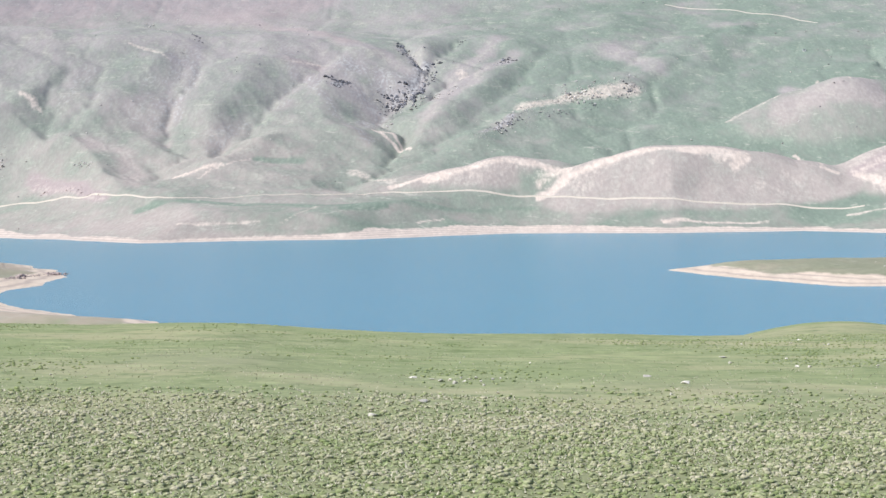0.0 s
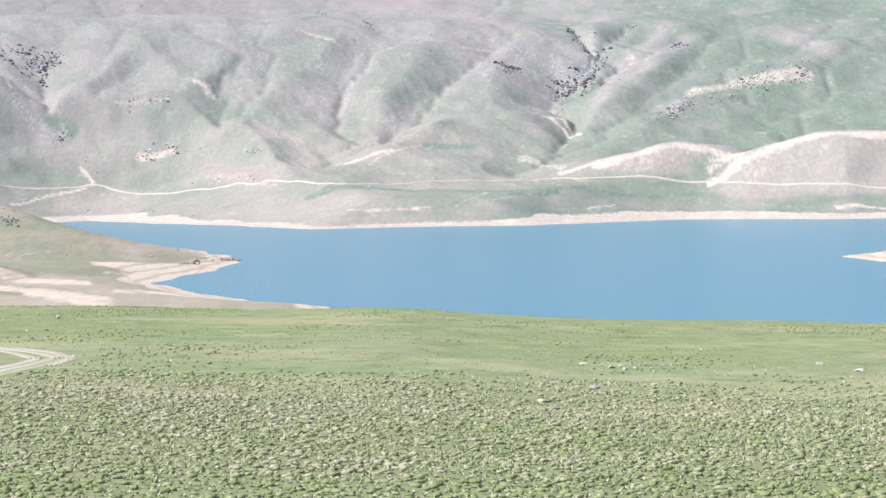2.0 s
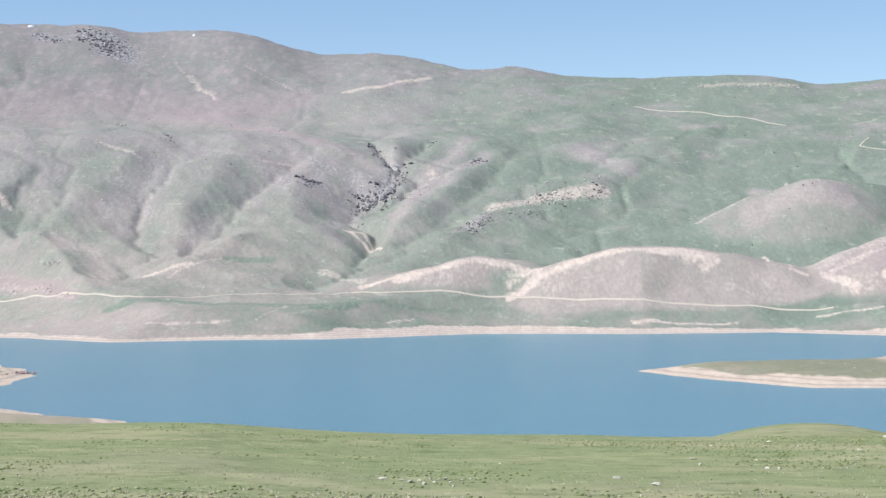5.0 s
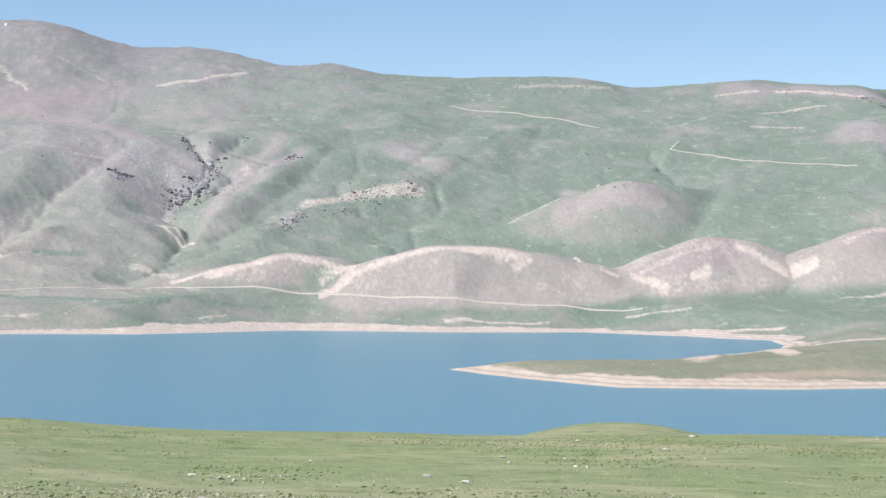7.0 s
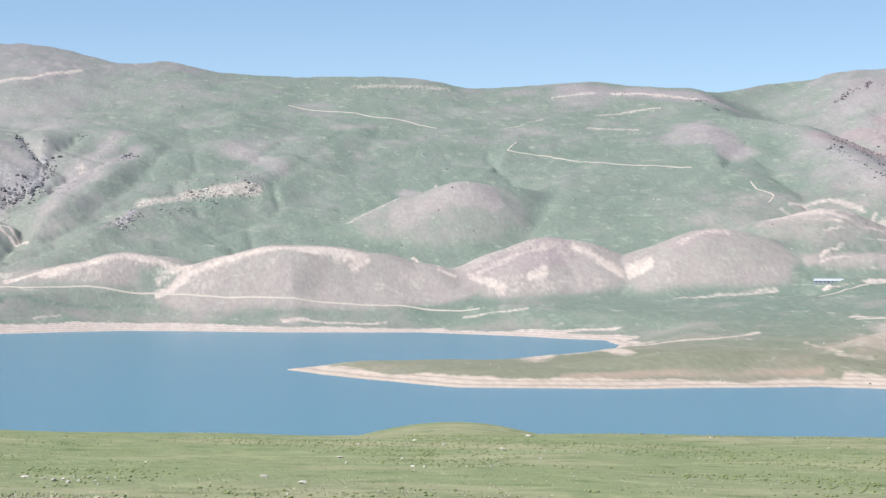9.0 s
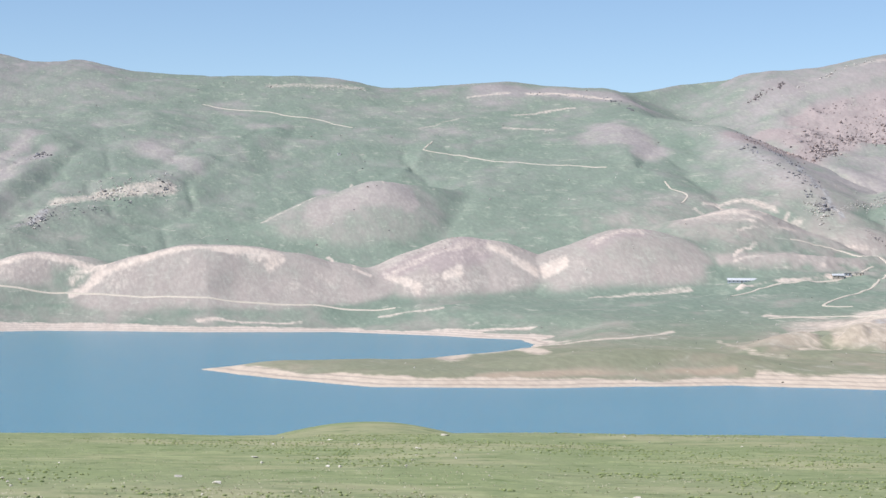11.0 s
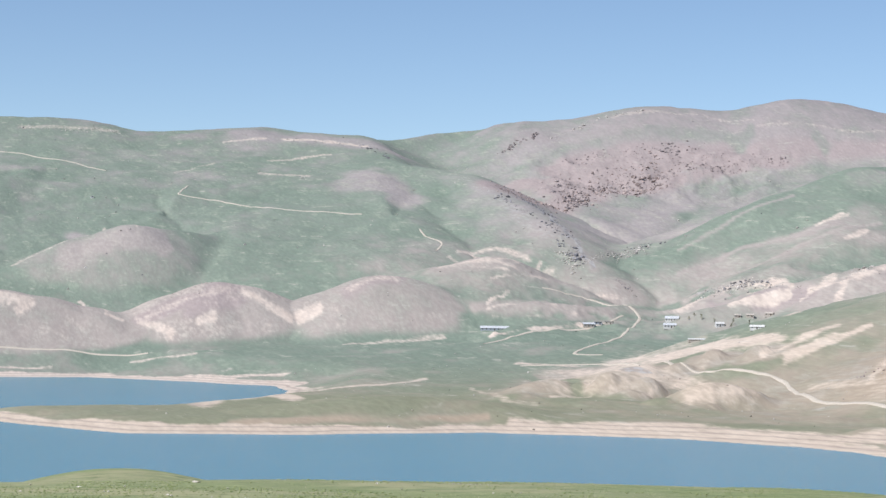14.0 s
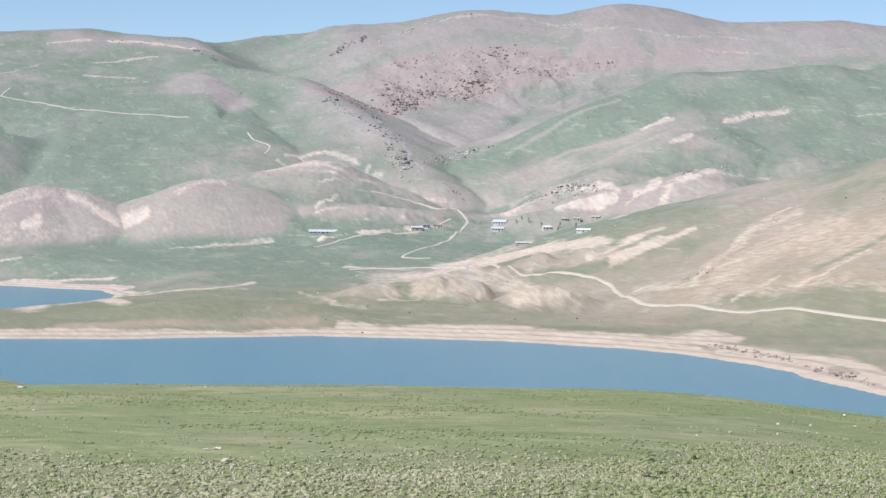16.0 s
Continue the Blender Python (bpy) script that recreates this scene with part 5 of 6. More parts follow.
def rocks_along(name, line, count, small, large, spread, mat, label, seed, category="rocks", tall=1.0):
    """One mass of broken rock along (azimuth, range) points, sunk in the slope."""
    rng = np.random.default_rng(seed)
    p = np.array(line, float)
    seg = np.hypot(np.radians(np.diff(p[:, 0])) * p[:-1, 1], 0.35 * np.diff(p[:, 1])) + 1e-6
    s = np.concatenate([[0], np.cumsum(seg)])
    q = rng.uniform(0, s[-1], count)
    clump = 0.55 + 0.6 * value_noise(q / 14.0, q * 0 + seed, seed)
    az = np.interp(q, s, p[:, 0]) + np.degrees(rng.normal(0, 0.5, count) * spread / p[:, 1].mean())
    r = np.interp(q, s, p[:, 1]) + rng.normal(0, 0.5, count) * spread * 2.6
    size = (small + (large - small) * rng.random(count) ** 2.5) * np.clip(clump, 0.35, 1.2)
    x, y = xy(az, r)
    z = ground_at(az, r)
    vs, fs, base = [], [], 0
    for k in range(count):
        v, f = ROCKS[k % len(ROCKS)]
        a = rng.uniform(0, 6.28)
        c, t = math.cos(a), math.sin(a)
        w = v * size[k] * rng.uniform(0.75, 1.3, 3) * (1, 1, tall)
        vs.append(np.stack([w[:, 0] * c - w[:, 1] * t + x[k], w[:, 0] * t + w[:, 1] * c + y[k], w[:, 2] + z[k] + 0.12 * size[k]], -1))
        fs.append(f + base)
        base += len(v)
    me = raw_mesh(name, np.concatenate(vs), np.concatenate(fs), mat, False)
    return tagged(new(name, me), label, category, kind="stuff")


def scatter_rocks(name, count, az0, az1, r0, r1, small, large, mat, label, seed):
    """Loose rocks strewn in patches over the slopes, one mass."""
    rng = np.random.default_rng(seed)
    az, r = rng.uniform(az0, az1, count * 4), rng.uniform(r0, r1, count * 4)
    x, y = xy(az, r)
    ok = fractal(x, y, 160, 3, seed) + 0.25 * rng.random(len(x)) > 0.22
    ok &= ground_at(az, r) > 1.0
    az, r, x, y = az[ok][:count], r[ok][:count], x[ok][:count], y[ok][:count]
    z = ground_at(az, r)
    size = small + (large - small) * rng.random(len(x)) ** 3
    vs, fs, base = [], [], 0
    for k in range(len(x)):
        v, f = ROCKS[k % len(ROCKS)]
        w = v * size[k] * rng.uniform(0.7, 1.35, 3)
        vs.append(w + (x[k], y[k], z[k] + 0.1 * size[k]))
        fs.append(f + base)
        base += len(v)
    return tagged(new(name, raw_mesh(name, np.concatenate(vs), np.concatenate(fs), mat, False)), label, "rocks", kind="stuff")


STONE_MESHES = []
for _k in range(6):
    _bm = rock_shape(_rng, 0.62)
    bmesh.ops.bevel(_bm, geom=_bm.edges[:], offset=0.035, segments=1, affect="EDGES")
    _me = bpy.data.meshes.new("field_stone")
    _bm.to_mesh(_me)
    _bm.free()
    _me.materials.append(M_STONE)
    STONE_MESHES.append(_me)
_stones = [0]


def stone(az, r, width, height=0.6):
    """A pale stone lying on the meadow."""
    k = _stones[0]
    _stones[0] += 1
    ob = new("field_stone", STONE_MESHES[k % len(STONE_MESHES)])
    x, y = xy(az, r)
    rng = random.Random(k)
    h = width * height * 1.5
    ob.matrix_basis = pose(x, y, float(ground_at(az, r)) + h * 0.2, rng.uniform(-8, 8), rng.uniform(-8, 8), rng.uniform(-30, 30)) @ Matrix.Diagonal((width, width * rng.uniform(0.6, 1), h, 1))
    tagged(ob, "pale flat stone half sunk in the meadow grass" if height < 0.35 else "pale rounded stone lying on the meadow grass", "stone", "stones on the meadow")


# ---- plants ----
def tufts(name, count, az0, az1, r0, r1, blades, low, high, width, label, seed, keep=None):
    """Low grass clumps: splayed pointed blades, one mesh."""
    rng = np.random.default_rng(seed)
    az = rng.uniform(az0, az1, count)
    r = np.sqrt(rng.uniform(r0 * r0, r1 * r1, count))
    if keep is not None:
        ok = keep(az, r, rng.random(count))
        az, r = az[ok], r[ok]
    count = len(az)
    x, y = xy(az, r)
    z = ground_at(az, r) - 0.01
    size = rng.uniform(low, high, count) * (0.75 + 0.5 * rng.random(count)) * (0.7 + 0.3 * step(50, 85, r))
    turn = rng.uniform(0, 6.28, (count, 1)) + np.arange(blades) * 6.28 / blades + rng.normal(0, 0.35, (count, blades))
    lean = rng.uniform(0.75, 1.42, (count, blades))
    length = size[:, None] * rng.uniform(0.7, 1.25, (count, blades))
    w = width * rng.uniform(0.7, 1.3, (count, blades))
    dx, dy = np.cos(turn), np.sin(turn)
    ox, oy = x[:, None] + dx * 0.12 * size[:, None], y[:, None] + dy * 0.12 * size[:, None]
    zz = np.broadcast_to(z[:, None], turn.shape)
    a = np.stack([ox - dy * w, oy + dx * w, zz], -1)
    b = np.stack([ox + dy * w, oy - dx * w, zz], -1)
    c = np.stack([ox + dx * length * np.sin(lean), oy + dy * length * np.sin(lean), zz + length * np.cos(lean)], -1)
    v = np.stack([a, b, c], 2).reshape(-1, 3)
    f = np.arange(len(v)).reshape(-1, 3)
    return tagged(new(name, raw_mesh(name, v, f, M_TUFT, False)), label, "grass", kind="stuff")


def hummocks(name, count, az0, az1, r0, r1, low, high, label, seed, keep):
    """Turf hummocks: low uneven cushions, wider above than at the foot, one mesh."""
    rng = np.random.default_rng(seed)
    az = rng.uniform(az0, az1, count)
    r = np.sqrt(rng.uniform(r0 * r0, r1 * r1, count))
    ok = keep(az, r, rng.random(count))
    az, r = az[ok], r[ok]
    count = len(az)
    x, y = xy(az, r)
    z = ground_at(az, r)
    size = low + (high - low) * rng.random(count) ** 1.6
    k = 7
    turn = rng.uniform(0, 6.28, (count, 1)) + np.arange(k) * 6.2832 / k
    long_, tilt = rng.uniform(1.0, 1.7, (count, 1)), rng.uniform(-0.5, 0.5, (count, 1))
    rows = []
    for reach, lift in ((0.30, -0.06), (0.52, 0.20), (0.36, 0.42)):
        u = size[:, None] * reach * rng.uniform(0.65, 1.3, (count, k))
        ex, ey = u * np.cos(turn) * long_, u * np.sin(turn)
        rows.append(np.stack([x[:, None] + ex * np.cos(tilt) - ey * np.sin(tilt), y[:, None] + ex * np.sin(tilt) + ey * np.cos(tilt),
                              z[:, None] + size[:, None] * lift * rng.uniform(0.7, 1.3, (count, k))], -1))
    top = np.stack([x, y, z + size * rng.uniform(0.4, 0.6, count)], -1)[:, None]
    v = np.concatenate(rows + [top], 1)
    f = []
    for i in range(k):
        j = (i + 1) % k
        for a in (0, k):
            f += [(a + i, a + j, a + k + j), (a + i, a + k + j, a + k + i)]
        f.append((2 * k + i, 2 * k + j, 3 * k))
    f = (np.array(f)[None] + (np.arange(count) * (3 * k + 1))[:, None, None]).reshape(-1, 3)
    return tagged(new(name, raw_mesh(name, v.reshape(-1, 3), f, M_TURF)), label, "grass", kind="stuff")


def build_tree(height, seed, leaf=0.45, clumps=240, spread=0.16):
    """A slender village tree: tapered trunk, limbs and a thin crown of small leaves."""
    rng = random.Random(seed)
    tree = new("village_tree")
    bm = bmesh.new()

    def limb(p, q, r0, r1):
        d = (q - p)
        m = d.to_track_quat("Z", "Y").to_matrix()
        rings_ = []
        for k in range(4):
            t = k / 3
            c = p + d * t
            rings_.append([bm.verts.new(c + m @ Vector((math.cos(a) * (r0 + (r1 - r0) * t), math.sin(a) * (r0 + (r1 - r0) * t), 0))) for a in (0, 1.05, 2.09, 3.14, 4.19, 5.24)])
        for u, w in zip(rings_, rings_[1:]):
            for i in range(6):
                bm.faces.new((u[i], u[(i + 1) % 6], w[(i + 1) % 6], w[i]))

    top = Vector((rng.uniform(-0.3, 0.3), rng.uniform(-0.3, 0.3), height * 0.92))
    limb(Vector((0, 0, -0.3)), top, height * 0.022, height * 0.004)
    tips = []
    for k in range(16):
        t = rng.uniform(0.2, 0.9)
        a = rng.uniform(0, 6.28)
        p = top * t
        reach = height * spread * (1.1 - t * 0.6) * rng.uniform(0.6, 1.2)
        q = p + Vector((math.cos(a) * reach, math.sin(a) * reach, height * rng.uniform(0.12, 0.22)))
        limb(p, q, height * 0.007, height * 0.002)
        tips.append((p, q))
    part("trunk", bm, M_BARK, tree)
    bm = bmesh.new()
    for k in range(clumps):
        p, q = tips[k % len(tips)]
        c = p.lerp(q, rng.uniform(0.3, 1.15)) + Vector((rng.gauss(0, 1), rng.gauss(0, 1), rng.gauss(0, 1))) * height * 0.028
        u = Vector((rng.gauss(0, 1), rng.gauss(0, 1), rng.gauss(0, 1))).normalized()
        w = u.orthogonal().normalized()
        e = leaf * rng.uniform(0.6, 1.3)
        bm.faces.new([bm.verts.new(c + o) for o in (u * e, w * e * 0.6, -u * e, -w * e * 0.6)])
    part("crown", bm, M_LEAF, tree)
    return tree


# ---- buildings ----
def place(ob, az, r, turn, sink=0.2):
    x, y = xy(az, r)
    ob.matrix_basis = pose(x, y, float(ground_at(az, r)) - sink, 0, 0, turn - az)
    return ob


def build_house(name, length, depth, height, rise, wall, roof, label, category, windows=3, door=True, base=1.5, flat=False):
    """A house with its front to -y: walls, a ridged or flat roof, door and windows."""
    house = new(name)
    a, d = length / 2, depth / 2
    bm = bmesh.new()
    pts = [(-a, -d), (a, -d), (a, d), (-a, d)]
    lo = [bm.verts.new((x, y, -base)) for x, y in pts]
    hi = [bm.verts.new((x, y, height)) for x, y in pts]
    for i in range(4):
        bm.faces.new((lo[i], lo[(i + 1) % 4], hi[(i + 1) % 4], hi[i]))
    if not flat:
        g0, g1 = bm.verts.new((-a, 0, height + rise)), bm.verts.new((a, 0, height + rise))
        bm.faces.new((hi[3], hi[0], g0))
        bm.faces.new((hi[1], hi[2], g1))
    bmesh.ops.recalc_face_normals(bm, faces=bm.faces[:])
    part("wall", bm, wall, house)
    if flat:
        part("roof", box(-a - 0.3, a + 0.3, -d - 0.3, d + 0.3, height + 0.003, height + 0.4, 0.05), roof, house)
    else:
        bm = bmesh.new()
        o, th = 0.5, 0.18
        k = rise / d
        prof = [(-d - o, height - k * o), (0, height + rise), (d + o, height - k * o)]
        rows = [[bm.verts.new((x, y, z + e)) for x in (-a - o, a + o)] for e in (0.01, th) for y, z in prof]
        for u, v in ((0, 1), (1, 2), (4, 3), (5, 4)):
            bm.faces.new((rows[u][0], rows[u][1], rows[v][1], rows[v][0]))
        for u, v in ((0, 3), (5, 2)):
            bm.faces.new((rows[u][0], rows[v][0], rows[v][1], rows[u][1]))
        for e in (0, 1):
            for u, v in ((0, 1), (1, 2)):
                bm.faces.new((rows[u][e], rows[v][e], rows[v + 3][e], rows[u + 3][e]))
        bmesh.ops.recalc_face_normals(bm, faces=bm.faces[:])
        part("roof", bm, roof, house)
    spots = [(-a + length * (i + 0.5) / (windows + door)) for i in range(windows + door)]
    for i, x in enumerate(spots):
        if door and i == len(spots) // 2:
            part("door", box(x - 0.55, x + 0.55, -d - 0.06, -d + 0.02, 0, min(2.05, height - 0.3), 0.02), M_TIMBER, house)
            continue
        w = part("window", box(x - 0.45, x + 0.45, -d - 0.05, -d + 0.02, 0.9, min(2.1, height - 0.25), 0.02), M_TIMBER, house)
        part("pane", box(x - 0.36, x + 0.36, -d - 0.07, -d - 0.052, 1.0, min(2.0, height - 0.35)), M_PANE, w)
    return tagged(house, label, category)


# ---- placed: begin ----
rocks_along("rock_outcrop", [(1.32, 2615), (2.23, 2700), (3.30, 2725), (4.44, 2775)], 430, 2, 6.5, 17, M_PALE_ROCK, "pale broken rock outcrop lying along the green slope", 11)
rocks_along("rock_outcrop", [(1.77, 2605), (2.69, 2635), (3.75, 2690), (4.48, 2755)], 110, 2, 6, 6, M_DARK_ROCK, "dark ledges under the pale outcrop", 12)
rocks_along("rock_outcrop", [(0.09, 2465), (0.70, 2545), (1.32, 2590)], 130, 1.5, 4.5, 10, M_DARK_ROCK, "broken grey rocks below the outcrop", 13)
rocks_along("rock_outcrop", [(0.25, 2470), (1.16, 2575), (1.77, 2580)], 90, 1.5, 4, 12, M_PALE_ROCK, "small pale rocks scattered below the outcrop", 81)
rocks_along("gully_crag", [(-1.96, 3035), (-1.52, 2910), (-1.27, 2815)], 60, 3, 8, 6, M_DARK_ROCK, "dark crags along the upper gully", 82)
rocks_along("gully_crag", [(-2.29, 2720), (-1.76, 2725), (-1.43, 2740), (-1.00, 2855)], 110, 3, 8.5, 8, M_DARK_ROCK, "dark crags lining the gully bend", 83)
rocks_along("gully_crag", [(-2.14, 2680), (-1.31, 2720), (-0.41, 2745)], 70, 2, 6, 9, M_PALE_ROCK, "pale broken rock beside the gully", 84)
rocks_along("gully_crag", [(-16.69, 2765), (-16.10, 2765), (-15.50, 2770)], 90, 3, 8, 9, M_DARK_ROCK, "dark crags at the head of the gully", 85)
rocks_along("gully_crag", [(-15.94, 2785), (-15.96, 2705)], 40, 2.5, 6, 6, M_DARK_ROCK, "dark crags down the gully", 86)
rocks_along("gully_crag", [(-15.80, 2765), (-15.28, 2730), (-14.82, 2745)], 60, 2, 6, 8, M_PALE_ROCK, "pale crags beside the gully", 87)
rocks_along("hill_rocks", [(-13.87, 2605), (-13.34, 2605), (-12.58, 2600)], 80, 1.5, 4.5, 5, M_PALE_ROCK, "pale rocks on the spur crest", 88)
rocks_along("hill_rocks", [(-13.22, 2515), (-12.84, 2515), (-12.46, 2515)], 70, 1.5, 4.5, 8, M_PALE_ROCK, "pale rock knob on the lower slope", 89)
rocks_along("hill_rocks", [(-10.53, 2425), (-10.03, 2365)], 45, 1.5, 4, 5, M_PALE_ROCK, "pale rocks on the lower slope", 90)
rocks_along("hill_rocks", [(-17.94, 2470), (-17.27, 2475)], 60, 2, 5, 6, M_DARK_ROCK, "dark rocks at the foot of the spur", 91)
rocks_along("hill_rocks", [(-17.86, 2465), (-17.23, 2475)], 45, 1.5, 4, 7, M_PALE_ROCK, "pale rocks at the foot of the spur", 92)
rocks_along("hill_rocks", [(-9.59, 2990), (-8.68, 3415), (-7.93, 2855)], 90, 1.5, 4.5, 14, M_PALE_ROCK, "pale rocks on the upper slope", 93)
rocks_along("hill_rocks", [(-3.70, 2755), (-3.25, 2755)], 30, 3, 7, 4, M_DARK_ROCK, "dark crag on the grey spur", 94)
rocks_along("gully_crag", [(-2.44, 2695), (-2.06, 2745), (-1.67, 2775), (-1.32, 2825), (-1.10, 2905)], 130, 2, 7, 16.5, M_DARK_ROCK, "dark crags lining the mountain gully", 14)
rocks_along("gully_crag", [(-2.60, 2560), (-1.98, 2710), (-1.29, 2805)], 70, 1.2, 4, 7.3, M_PALE_ROCK, "pale broken rock in the gully bed", 15)
rocks_along("gully_crag", [(-3.80, 2755), (-3.50, 2730)], 18, 3, 8, 5.9, M_DARK_ROCK, "dark crag on the grey spur", 16)
rocks_along("gully_crag", [(-1.96, 2980), (-1.54, 2925)], 26, 2, 6, 7.1, M_DARK_ROCK, "dark rocks at the head of the gully", 17)
rocks_along("gully_crag", [(0.62, 2875), (1.23, 2910)], 22, 2, 5, 4.6, M_DARK_ROCK, "dark rocks on the upper slope", 18)
rocks_along("gully_crag", [(-7.49, 2985), (-7.27, 2960)], 8, 3, 6, 3.2, M_DARK_ROCK, "dark rocks below the front crest", 19)
rocks_along("gully_crag", [(-0.36, 3035), (-0.05, 3055)], 10, 2, 5, 4.0, M_DARK_ROCK, "dark rocks on the upper slope", 20)
rocks_along("summit_crag", [(-9.64, 3995), (-8.67, 3930), (-8.45, 3825)], 150, 3, 9, 27.0, M_DARK_ROCK, "dark broken crag below the summit ridge", 21)
rocks_along("summit_crag", [(-9.64, 3975), (-9.12, 3910), (-8.67, 3855)], 90, 3, 8, 27.0, M_PALE_ROCK, "pale scree beside the summit crag", 22)
rocks_along("summit_crag", [(-10.83, 3970), (-10.02, 3910)], 36, 3, 7, 10.5, M_DARK_ROCK, "dark rocks under the mountain top", 23)
rocks_along("gully_crag", [(-17.23, 2820), (-16.57, 2780), (-15.90, 2775), (-15.98, 2725)], 110, 2, 7, 14.8, M_DARK_ROCK, "dark crags in the mountain gully", 24)
rocks_along("gully_crag", [(-15.82, 2555), (-15.26, 2570)], 44, 1.5, 5, 5.4, M_DARK_ROCK, "dark rocks at the mouth of the gully", 25)
rocks_along("gully_crag", [(-13.97, 2605), (-12.75, 2605)], 44, 1.2, 4, 6.2, M_PALE_ROCK, "pale rocks on the spur", 26)
rocks_along("rock_outcrop", [(-13.39, 2515), (-12.55, 2510)], 70, 1.2, 4.5, 8.0, M_PALE_ROCK, "pale rock patch at the foot of the slope", 27)
rocks_along("rock_outcrop", [(-18.34, 2450), (-17.30, 2475)], 44, 1.2, 4, 5.9, M_DARK_ROCK, "dark rocks at the mountain foot", 28)
rocks_along("rock_pile", [(-18.44, 1338), (-17.70, 1329), (-16.91, 1320)], 260, 1.8, 4.6, 8.5, M_DARK_ROCK, "dark boulder field on the low grassy hill", 29)
rocks_along("rock_pile", [(-18.52, 1338), (-16.88, 1320)], 90, 1.4, 3.2, 8.5, M_PALE_ROCK, "pale stones among the dark boulder field", 30)
rocks_along("bush_row", [(-17.65, 1416), (-16.80, 1390)], 40, 1.0, 2.2, 1.5, M_BUSH, "dark low bushes along the hill crest", 31, "bushes", 1.2)
rocks_along("scree", [(19.75, 2920), (20.59, 2945), (21.66, 3130), (22.87, 3235), (24.23, 3280)], 620, 2.5, 8, 24, M_RED_ROCK, "dark red scree on the mountain face", 32)
rocks_along("scree", [(21.20, 3225), (22.86, 3305), (24.38, 3360), (25.89, 3380)], 260, 2.5, 7, 26, M_RED_ROCK, "dark red rocks on the reddish mountain face", 33)
rocks_along("scree", [(21.49, 3365), (22.86, 3400), (24.52, 3410)], 110, 2.5, 8, 9, M_RED_ROCK, "dark red ledges on the mountain face", 34)
rocks_along("scree", [(24.99, 3305), (26.19, 3355), (27.39, 3365)], 130, 2.5, 7, 10, M_RED_ROCK, "dark red rocks on the reddish mountain face", 35)
rocks_along("scree", [(19.75, 2920), (20.59, 2945), (21.66, 3130), (22.87, 3235), (24.23, 3280)], 520, 3, 9, 22, M_PINK_ROCK, "reddish broken crags on the mountain face", 36)
rocks_along("scree", [(21.20, 3225), (22.86, 3305), (24.38, 3360), (25.89, 3380)], 300, 3, 8, 26, M_PINK_ROCK, "reddish ledges on the mountain face", 37)
rocks_along("gully_crag", [(-2.56, 2760), (-2.18, 2750), (-1.75, 2780)], 24, 4, 9, 5.9, M_DARK_ROCK, "large dark crags at the gully bend", 38)
rocks_along("gully_crag", [(-3.92, 2770), (-3.54, 2740)], 14, 4, 9, 4.4, M_DARK_ROCK, "dark crag on the grey spur", 39)
rocks_along("gully_crag", [(-7.56, 2945), (-7.16, 2935)], 8, 3, 7, 3.1, M_DARK_ROCK, "dark rocks below the front crest", 40)
rocks_along("gully_crag", [(0.57, 2870), (1.03, 2935)], 20, 2, 6, 3.8, M_DARK_ROCK, "dark ledge on the green slope", 41)
rocks_along("crest_rocks", [(13.88, 3460), (15.40, 3435), (16.31, 3395)], 50, 1.5, 4.5, 3.6, M_PALE_ROCK, "pale ledge below the skyline", 42)
rocks_along("crest_rocks", [(16.01, 3425), (16.78, 3295)], 22, 2, 6, 3.5, M_DARK_ROCK, "dark rocks below the skyline", 43)
rocks_along("rock_outcrop", [(25.92, 2285), (26.81, 2285), (27.55, 2150)], 50, 1.2, 4.5, 4.8, M_PALE_ROCK, "pale rocks on the foothill crest", 44)
rocks_along("gully_crag", [(21.34, 2535), (21.70, 2490), (22.04, 2450)], 40, 2, 6, 3.6, M_DARK_ROCK, "dark crags at the valley mouth", 45)
rocks_along("gully_crag", [(21.96, 2450), (22.34, 2495), (22.64, 2550)], 36, 2, 6, 3.5, M_PALE_ROCK, "pale crags at the valley mouth", 46)
rocks_along("gully_crag", [(22.88, 2400), (23.34, 2370)], 18, 1.5, 5, 2.6, M_DARK_ROCK, "dark rocks beside the valley road", 47)
rocks_along("rock_outcrop", [(25.07, 2325), (25.67, 2310), (27.02, 2275)], 40, 1, 3.5, 2.4, M_DARK_ROCK, "dark ledges along the foothill crest", 48)
rocks_along("gully_crag", [(-4.03, 2740), (-3.58, 2710)], 16, 3, 7, 4.4, M_DARK_ROCK, "dark crag on the grey spur", 49)
rocks_along("gully_crag", [(-2.61, 2735), (-2.01, 2720), (-1.48, 2735)], 30, 2, 7, 5.9, M_PALE_ROCK, "pale crags at the gully bend", 50)
rocks_along("gully_crag", [(-16.35, 2755), (-15.60, 2785), (-14.99, 2770)], 30, 2, 6, 5.9, M_PALE_ROCK, "pale crags above the gully", 51)
rocks_along("gully_crag", [(20.15, 2925), (21.14, 2675), (21.99, 2465)], 90, 1.5, 5, 10.2, M_DARK_ROCK, "dark rocks along the valley side", 52)
rocks_along("gully_crag", [(21.99, 2450), (22.89, 2560), (23.87, 2585)], 70, 1.2, 4.5, 8.3, M_PALE_ROCK, "pale broken rock at the valley mouth", 53)
rocks_along("gully_crag", [(23.12, 2615), (23.87, 2630)], 22, 1.5, 4, 4.2, M_DARK_ROCK, "dark rocks at the valley mouth", 54)
rocks_along("bush_row", [(22.98, 2385), (23.43, 2365)], 22, 1.2, 3, 3.2, M_BUSH, "dark bushes at the valley mouth", 55, "bushes", 1.2)
rocks_along("rock_outcrop", [(24.63, 2305), (26.19, 2280), (27.23, 2270)], 80, 1.2, 4, 7.2, M_PALE_ROCK, "pale rocks along the foothill crest", 56)
